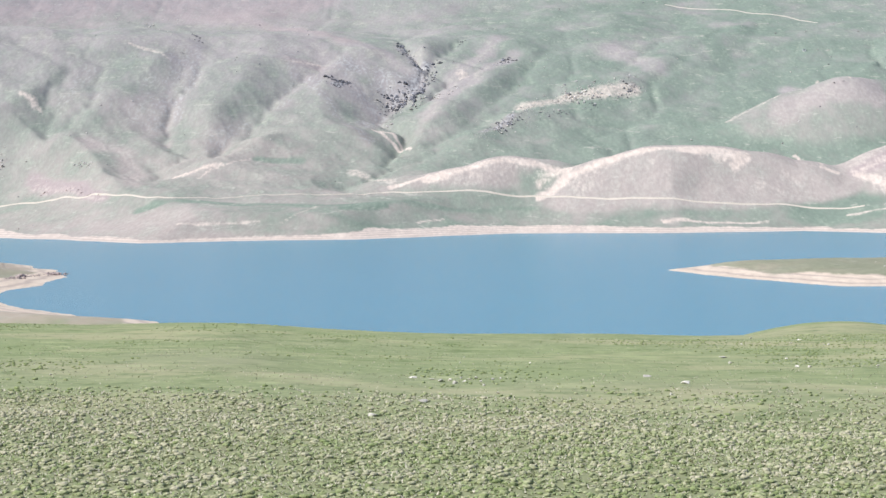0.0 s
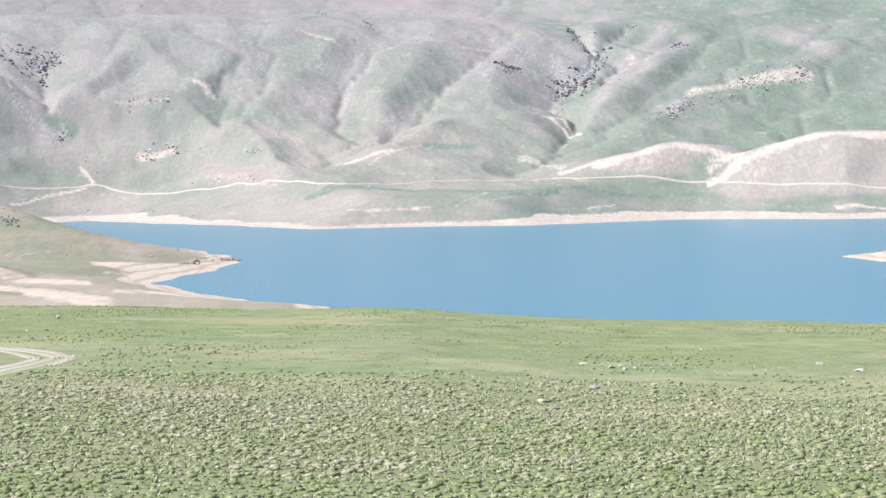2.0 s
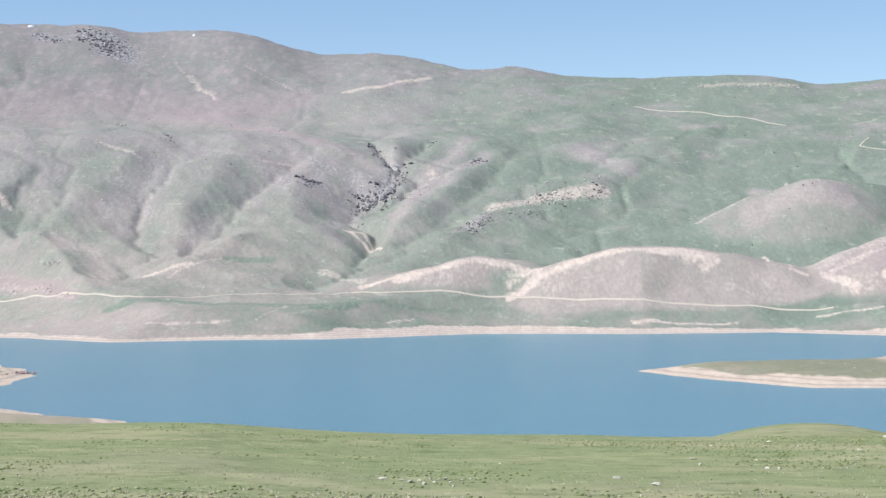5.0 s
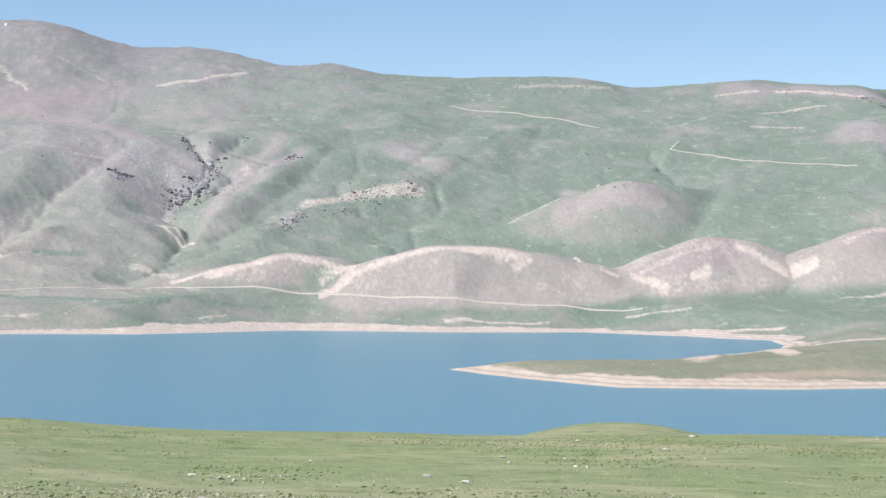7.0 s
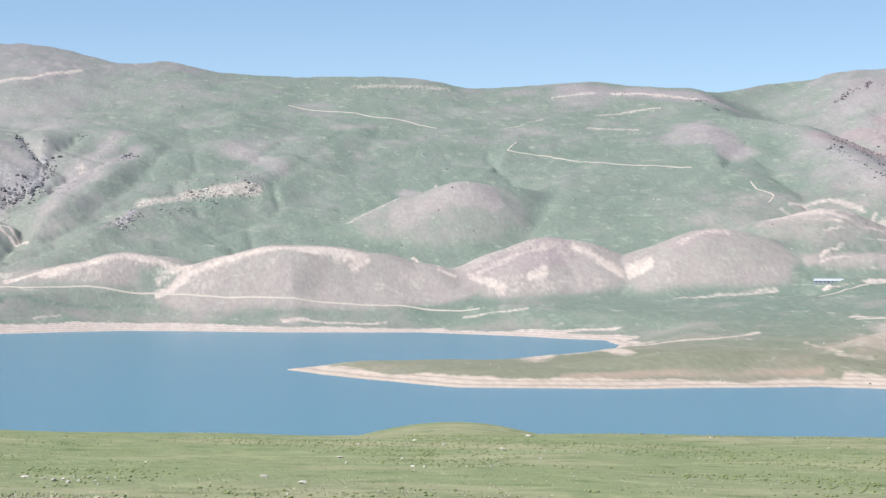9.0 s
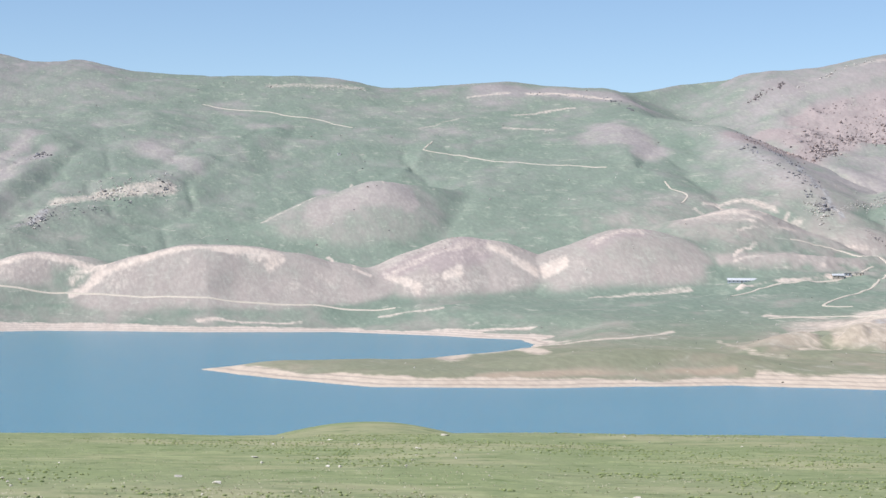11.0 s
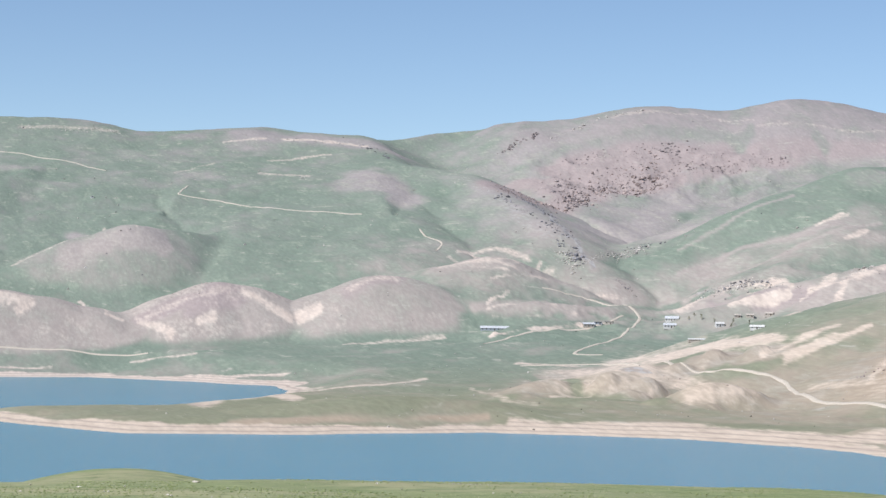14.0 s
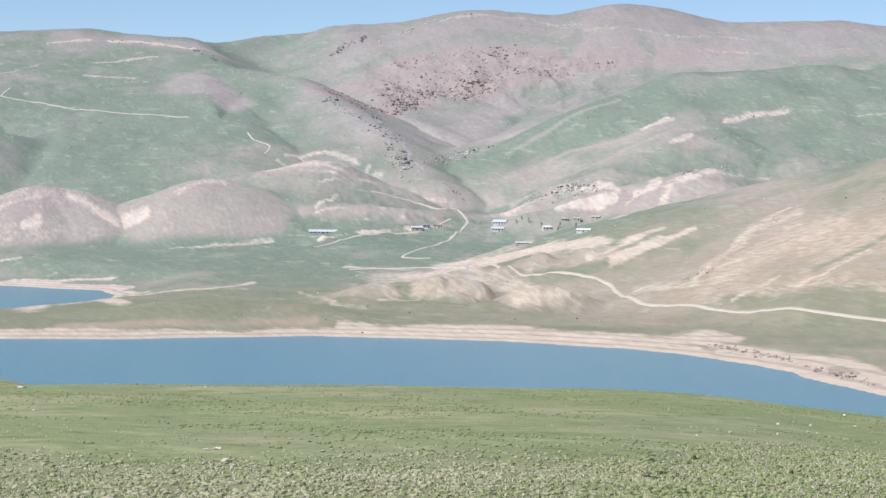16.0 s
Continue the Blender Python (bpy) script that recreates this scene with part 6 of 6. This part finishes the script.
rocks_along("bush_row", [(27.67, 2140), (27.84, 2130)], 9, 1.5, 3, 1.8, M_BUSH, "dark bush on the foothill", 57, "bushes", 1.2)
rocks_along("shore_rocks", [(-12.53, 1175), (-11.62, 1240), (-10.68, 1289)], 170, 0.8, 4, 3.0, M_PINK_ROCK, "pinkish shore rocks on the low headland", 58)
rocks_along("shore_rocks", [(-13.74, 1210), (-12.53, 1255), (-11.31, 1398)], 40, 0.6, 2.0, 1.7, M_PALE_ROCK, "pale stones on the headland shore", 59)
rocks_along("shore_rocks", [(30.14, 1000), (32.24, 909), (34.38, 787)], 200, 0.6, 3.2, 3.3, M_PINK_ROCK, "pinkish rock slabs along the shore", 60)
rocks_along("crest_rocks", [(6.97, 3520), (8.18, 3510), (9.48, 3520)], 90, 1.5, 5, 8.4, M_PALE_ROCK, "pale rocks along the mountain crest", 61)
rocks_along("crest_rocks", [(13.72, 3130), (14.58, 3085)], 22, 1.2, 4, 4.1, M_PALE_ROCK, "pale rocks on the green shoulder", 62)
rocks_along("crest_rocks", [(13.94, 3445), (15.29, 3410)], 34, 1.2, 4, 4.5, M_PALE_ROCK, "pale rocks below the skyline", 63)
rocks_along("crest_rocks", [(15.44, 3420), (16.48, 3385), (16.86, 3305)], 36, 1.5, 4, 5.3, M_DARK_ROCK, "dark rocks below the skyline", 64)
rocks_along("crest_rocks", [(30.50, 2530), (32.29, 2565)], 44, 1.2, 4, 3.4, M_PALE_ROCK, "pale rocks on the green spur", 65)
rocks_along("rock_outcrop", [(25.10, 2325), (27.07, 2270)], 60, 1.0, 3.5, 6.1, M_PALE_ROCK, "pale rocks on the sandy foothill", 66)
rocks_along("rock_outcrop", [(28.88, 2100), (30.52, 2340), (31.35, 2310)], 60, 1.0, 3.5, 5.4, M_PALE_ROCK, "pale rocks on the sandy foothill", 67)
rocks_along("hill_rocks", [(29.37, 1330), (30.11, 1373), (31.15, 1477), (32.18, 1515)], 110, 0.6, 2.2, 8.3, M_PINK_ROCK, "small stones on the sandy hillside", 68)
rocks_along("hill_rocks", [(21.61, 2170), (22.54, 1947), (23.45, 1918)], 10, 0.6, 1.5, 10.7, M_PALE_ROCK, "a few pale stones on the valley floor", 69)
rocks_along("hill_rocks", [(21.73, 1683), (23.23, 1510), (25.03, 1440)], 70, 0.6, 2.2, 6.6, M_PINK_ROCK, "stones on the eroded bank above the shore", 70)
rocks_along("shore_rocks", [(-11.89, 2390), (-10.52, 2295), (-9.84, 2210)], 50, 1, 3.2, 5.5, M_PINK_ROCK, "reddish stones on the landslip scar", 71)
rocks_along("hill_rocks", [(9.81, 2190), (10.80, 2230), (12.61, 2250)], 60, 0.8, 2.5, 6.1, M_PINK_ROCK, "pinkish stones on the bare mound", 72)
rocks_along("hill_rocks", [(-10.64, 2905), (-6.15, 2775), (-3.10, 3020)], 60, 1, 3.2, 46.3, M_DARK_ROCK, "scattered dark stones on the grey slopes", 73)
rocks_along("edge_stones", [(18.33, 282), (19.70, 281)], 40, 0.15, 0.6, 0.2, M_PALE_ROCK, "pale stones along the meadow brow", 74)
rocks_along("edge_stones", [(27.75, 302), (30.02, 300), (32.26, 699)], 40, 0.12, 0.45, 0.5, M_PALE_ROCK, "pale stones along the meadow brow", 75)
rocks_along("edge_stones", [(7.25, 755), (7.79, 769), (8.39, 781)], 44, 0.15, 0.6, 1.0, M_PALE_ROCK, "pale stones on the knoll by the water", 76)
rocks_along("meadow_pebbles", [(-4.51, 130), (1.42, 209), (7.49, 181), (13.54, 213), (19.00, 182)], 260, 0.05, 0.22, 2.9, M_PALE_ROCK, "small pale pebbles sprinkled over the meadow", 77)
rocks_along("meadow_pebbles", [(11.19, 175), (18.64, 189), (26.25, 155), (34.74, 193)], 220, 0.05, 0.2, 2.4, M_PALE_ROCK, "small pale pebbles sprinkled over the meadow", 78)
rocks_along("meadow_pebbles", [(-20.95, 174), (-13.49, 158), (-5.87, 152)], 180, 0.05, 0.2, 1.7, M_PALE_ROCK, "small pale pebbles sprinkled over the meadow", 79)
rocks_along("track_bank", [(-20.98, 106), (-20.10, 111), (-19.21, 120), (-18.16, 126)], 90, 0.15, 0.5, 0.2, M_DARK_ROCK, "dark clods along the cut bank of the track", 80)
rocks_along("crest_rocks", [(-9.52, 3945), (-8.78, 3860), (-8.19, 3890)], 170, 4, 10, 24, M_DARK_ROCK, "dark crags below the summit ridge", 95)
rocks_along("crest_rocks", [(-10.85, 3965), (-9.97, 3890)], 50, 3, 8, 8, M_DARK_ROCK, "dark rocks below the summit ridge", 96)
rocks_along("crest_rocks", [(21.03, 3480), (22.39, 3540), (23.60, 3540)], 80, 2, 5.5, 5, M_PALE_ROCK, "pale ledges along the reddish crest", 97)
rocks_along("crest_rocks", [(19.74, 3450), (20.27, 3485), (20.75, 3505)], 60, 3, 7, 6, M_RED_ROCK, "dark red ledge on the mountain shoulder", 98)
rocks_along("gully_crag", [(22.97, 2600), (23.80, 2585), (24.18, 2580)], 40, 2, 6, 5, M_DARK_ROCK, "dark crags on the lower spur", 99)
rocks_along("gully_crag", [(22.82, 2520), (23.12, 2565), (23.65, 2580)], 80, 2, 5.5, 10, M_PALE_ROCK, "pale broken crags on the lower spur", 100)
rocks_along("gully_crag", [(21.25, 2505), (21.53, 2485), (21.91, 2435)], 90, 2, 6, 8, M_PALE_ROCK, "pale crags at the valley mouth", 101)
rocks_along("gully_crag", [(19.68, 2835), (20.60, 2680), (21.37, 2570), (21.98, 2460)], 90, 2, 6.5, 8, M_DARK_ROCK, "dark rocks along the valley edge", 102)
rocks_along("rock_outcrop", [(24.73, 2275), (25.48, 2300), (26.69, 2280), (27.29, 2150)], 130, 1.5, 4.5, 7, M_PALE_ROCK, "pale rocks on the foothill crest", 103)
rocks_along("rock_outcrop", [(24.81, 2310), (25.63, 2295), (26.91, 2275)], 60, 1.5, 4.5, 4, M_DARK_ROCK, "dark ledges along the foothill crest", 104)
rocks_along("rock_outcrop", [(28.04, 2120), (29.67, 2135), (30.40, 2330), (31.44, 2155)], 140, 1.5, 4.5, 7, M_PALE_ROCK, "pale rocks on the sandy foothill", 105)
rocks_along("crest_rocks", [(30.46, 2520), (31.12, 2545), (32.00, 2555)], 60, 1.5, 4.5, 5, M_PALE_ROCK, "pale rocks on the green spur", 106)
stone(8.63, 166.9, 0.49)
stone(8.93, 166.9, 0.40)
stone(4.57, 146.1, 1.01, 0.25)
stone(5.71, 136.2, 1.01, 0.3)
stone(10.90, 187.5, 0.40)
stone(10.72, 169.7, 0.32)
stone(11.01, 223.0, 0.47)
stone(11.08, 219.3, 0.41)
stone(11.58, 207.3, 0.39)
stone(12.07, 190.1, 0.40)
stone(12.59, 252.3, 0.40)
stone(9.86, 265.2, 0.42)
stone(8.34, 197.8, 0.42)
stone(6.83, 180.8, 0.38)
stone(9.31, 239.2, 0.51, 0.3)
stone(9.45, 236.8, 0.44)
stone(8.46, 248.1, 0.40)
stone(7.39, 277.9, 0.44)
stone(7.15, 241.6, 0.39)
stone(5.26, 123.6, 0.26)
stone(12.95, 148.0, 0.31, 0.4)
stone(10.10, 167.4, 0.27)
stone(10.72, 163.6, 0.26)
stone(6.65, 199.8, 1.06, 0.2)
stone(8.70, 260.8, 0.97, 0.2)
stone(11.73, 283.5, 1.66, 0.2)
stone(30.66, 162.5, 0.56)
stone(33.69, 271.5, 0.79)
stone(31.45, 189.4, 0.35)
stone(31.35, 178.4, 0.33)
stone(31.95, 197.8, 0.42)
stone(31.94, 176.0, 0.37)
stone(32.71, 188.2, 0.50)
stone(32.99, 189.4, 0.35)
stone(31.83, 139.4, 0.22)
stone(32.98, 125.7, 0.33, 0.4)
stone(33.95, 225.3, 0.48)
stone(32.80, 207.9, 0.50, 0.4)
stone(31.68, 237.6, 0.38)
stone(16.59, 277.0, 0.59)
stone(19.77, 173.1, 0.23)
stone(17.24, 262.6, 0.35)
stone(19.71, 247.3, 0.33)
stone(17.15, 110.0, 0.82, 0.3)
stone(17.33, 106.8, 0.68, 0.3)
stone(16.99, 118.8, 0.82, 0.25)
stone(16.66, 118.4, 0.57, 0.25)
stone(19.75, 116.4, 0.43, 0.3)
stone(18.85, 98.6, 0.26)
stone(29.12, 95.0, 0.18)
stone(27.87, 109.7, 0.20)
stone(28.21, 107.1, 0.17)
stone(20.46, 248.9, 0.40)
stone(17.82, 254.0, 0.34)
stone(29.81, 154.1, 0.25)
stone(-19.34, 138.5, 0.59)
stone(-15.74, 230.6, 0.92)
stone(-16.54, 197.8, 0.47)
stone(-13.49, 140.3, 0.34)
stone(-16.05, 200.5, 0.53, 0.4)
stone(-15.34, 138.5, 0.29)
stone(-2.83, 101.2, 0.70, 0.3)
stone(-1.47, 110.8, 0.88, 0.25)
stone(-1.64, 144.1, 1.00, 0.15)
stone(-1.16, 140.8, 0.60, 0.3)
stone(-0.95, 137.6, 0.44)
stone(-0.67, 139.9, 0.37)
stone(-0.57, 135.7, 0.43)
stone(-0.41, 144.6, 0.38)
stone(-0.27, 136.6, 0.44)
stone(-0.15, 141.3, 0.34)
stone(0.00, 143.6, 0.38)
stone(0.15, 137.6, 0.29)
stone(0.22, 133.1, 0.28)
stone(0.45, 141.3, 0.38)
stone(0.69, 142.7, 0.30)
stone(-8.26, 96.3, 0.31)
stone(-11.37, 137.1, 0.25)
stone(-12.77, 134.8, 0.25)
stone(-14.51, 81.0, 0.34, 0.5)
stone(-19.45, 85.1, 0.20)
stone(-17.58, 82.1, 0.22)
stone(-10.45, 135.3, 0.22)
stone(0.59, 122.8, 0.29)
stone(1.49, 179.0, 0.29)
stone(-0.41, 180.2, 0.24)

# village
place(build_house("long_barn", 28, 8, 2.4, 2.0, M_BLOCK, M_SHEET, "long low barn with a pale sheet-metal roof", "barn", 6), 19.67, 2129, 0)
place(build_house("farmhouse", 11, 7, 2.8, 1.5, M_MUD, M_SHEET, "small farmhouse with mud walls and a pale roof", "house", 2), 22.18, 2154, 12)
place(build_house("farm_shed", 8, 6, 2.6, 0, M_MUD, M_DARK_ROOF, "small shed with a dark flat roof", "shed", 1, flat=True), 22.74, 2161, -8)
place(build_house("farm_shed", 7, 5, 2.4, 0, M_BLOCK, M_DARK_ROOF, "grey block shed with a dark flat roof", "shed", 1, flat=True), 22.44, 2163, 10)
place(build_house("farmhouse", 13, 7, 2.8, 2.2, M_PLASTER, M_SHEET, "whitewashed farmhouse with a bluish sheet-metal roof", "house", 4), 24.42, 2117, -6)
place(build_house("farmhouse", 12, 6, 2.6, 1.8, M_PLASTER, M_SHEET, "whitewashed house with a pale metal roof", "house", 3), 24.36, 2100, 4)
place(build_house("white_house", 8, 6, 2.8, 1.6, M_PLASTER, M_PLASTER, "small whitewashed house with a pale roof", "house", 2), 25.68, 2067, 15)
place(build_house("sheep_shed", 11, 4, 1.7, 1.2, M_PLASTER, M_PLASTER, "low sheep shed with a pale sloping roof", "shed", 2), 26.68, 1686, -8)
place(build_house("village_house", 6, 4, 2.2, 1.0, M_MUD, M_MUD, "mud-walled village house with an earthen roof", "house", 1), 26.15, 2086, 6)
place(build_house("village_house", 7, 4, 2.2, 1.0, M_MUD, M_MUD, "pale mud-walled house with an earthen roof", "house", 1), 26.49, 2086, -4)
place(build_house("village_house", 8, 5, 2.2, 1.2, M_MUD, M_MUD, "low mud-walled house with an earthen roof", "house", 1), 26.99, 2087, -10)
place(build_house("sheep_pen", 17, 4, 0.9, 0.7, M_MUD, M_PLASTER, "low pale mud sheep shelter by the track", "pen", 0, door=False), 25.13, 1770, 8)
place(build_house("white_hut", 4.5, 3.5, 2.4, 0, M_PLASTER, M_PLASTER, "small white hut alone on the green slope", "hut", 1, door=False, flat=True), 8.85, 2964, 5)

poplar = tagged(build_tree(6.5, 3, 0.3, 150), "slender young-leaved tree among the village houses", "tree", "village trees")
place(poplar, 25.20, 2090, 0)
for spot in ((25.55, 2072), (26.04, 2067), (26.47, 1767)):
    place(copy_thing(poplar, Matrix()), *spot, (spot[1] * 37) % 360)
round_tree = tagged(build_tree(4.5, 9, 0.32, 170, 0.26), "small spreading tree beside the village houses", "tree", "village trees")
place(round_tree, 25.99, 1812, 0)
for spot in ((25.01, 2103), (24.86, 2100)):
    place(copy_thing(round_tree, Matrix()), *spot, (spot[1] * 53) % 360)


def snow_patch(az, r, width, depth, seed):
    """Old snow lying in a hollow, with an uneven rim."""
    x0, y0 = xy(az, r)
    rng = random.Random(seed)
    bm = bmesh.new()
    c = bm.verts.new((x0, y0, float(ground_at(az, r)) + 2.2))
    rims = []
    for ring, lift in ((0.6, 1.8), (1.0, 0.2)):
        row = []
        for k in range(20):
            a = k * 2 * math.pi / 20
            w = ring * rng.uniform(0.8, 1.1)
            x, y = x0 + math.cos(a) * width / 2 * w, y0 + math.sin(a) * depth / 2 * w
            row.append(bm.verts.new((x, y, float(ground_at(math.degrees(math.atan2(x, y)), math.hypot(x, y))) + lift)))
        rims.append(row)
    for k in range(20):
        j = (k + 1) % 20
        bm.faces.new((c, rims[0][k], rims[0][j]))
        bm.faces.new((rims[0][k], rims[1][k], rims[1][j], rims[0][j]))
    me = bpy.data.meshes.new("snow_patch")
    bm.to_mesh(me)
    bm.free()
    me.materials.append(M_SNOW)
    tagged(new("snow_patch", me), "last white snow patch under the summit ridge", "snow")


snow_patch(-10.93, 4077, 14, 30, 1)
snow_patch(-6.63, 3961, 7, 16, 2)


# foreground plants
def on_steppe(az, r, u):
    x, y = xy(az, r)
    n = fractal(x, y, 14, 3, 91)
    limit = along(az, [(-24, 118), (-16, 122), (-8, 118), (10, 112), (26, 116), (30, 135), (36, 190)], 1.5)
    road, _ = to_segments(x, y, TRACK)
    thin = 1 - step(0.72, 1.08, r / limit + 0.18 * n)
    return (u < thin * (0.95 + 0.5 * n)) & (road > 2.2)


def on_turf(az, r, u):
    x, y = xy(az, r)
    n = fractal(x, y, 3.0, 3, 93)
    return on_steppe(az, r, u * (1.5 + 1.2 * step(85, 125, r)) / np.clip(0.75 + 0.9 * n, 0.15, 1.5))


def on_hummocky_meadow(az, r, u):
    x, y = xy(az, r)
    road, _ = to_segments(x, y, TRACK)
    n = fractal(x, y * 0.45, 16, 4, 94)
    return (u < 0.55 * step(0.0, 0.5, n + 0.1)) & (road > 2.5) & (ground_at(az, r) > 20)


def on_meadow(az, r, u):
    x, y = xy(az, r)
    road, _ = to_segments(x, y, TRACK)
    return (u < 0.45 + 0.9 * fractal(x, y, 20, 3, 92)) & (road > 2.0)


hummocks("turf_hummocks", 170000, -22.4, 36.8, 46, 190, 0.10, 0.27, "straw and green turf hummocks on the near slope", 4, on_turf)
tufts("steppe_tufts", 150000, -22.4, 36.8, 46, 190, 7, 0.12, 0.23, 0.042, "coarse straw and green grass clumps on the near slope", 1, on_steppe)
hummocks("meadow_hummocks", 70000, -22.4, 36.8, 100, 340, 0.07, 0.24, "low turf hummocks scattered over the green meadow", 6, on_hummocky_meadow)
tufts("meadow_grass", 50000, -22.4, 36.8, 105, 345, 3, 0.08, 0.15, 0.05, "short green meadow grass", 2, on_meadow)
tufts("hill_grass", 4000, -60, 60, 3, 46, 7, 0.15, 0.3, 0.03, "grass clumps on the knoll underfoot", 3)
scatter_rocks("loose_rocks", 900, -22, 36, 2150, 3650, 0.8, 3.6, M_PALE_ROCK, "pale loose rocks strewn over the mountain slopes", 201)
scatter_rocks("loose_rocks", 130, -22, 36, 2200, 3650, 0.8, 3.2, M_DARK_ROCK, "dark loose rocks strewn over the mountain slopes", 202)
scatter_rocks("loose_rocks", 420, 10, 36, 1080, 2150, 0.4, 1.8, M_PALE_ROCK, "pale stones strewn over the valley floor", 203)
scatter_rocks("low_bushes", 90, 12, 36, 1080, 2150, 0.5, 1.6, M_BUSH, "dark low bushes dotted over the valley floor", 204)
scatter_rocks("loose_rocks", 160, -22, -11, 1000, 1900, 0.4, 1.6, M_PALE_ROCK, "pale stones strewn over the low foreland", 205)
scatter_rocks("herb_clumps", 420, 28.5, 36.6, 62, 125, 0.10, 0.42, M_HERB, "dark green herb clumps on the near slope", 206)

# ---- placed: end ----
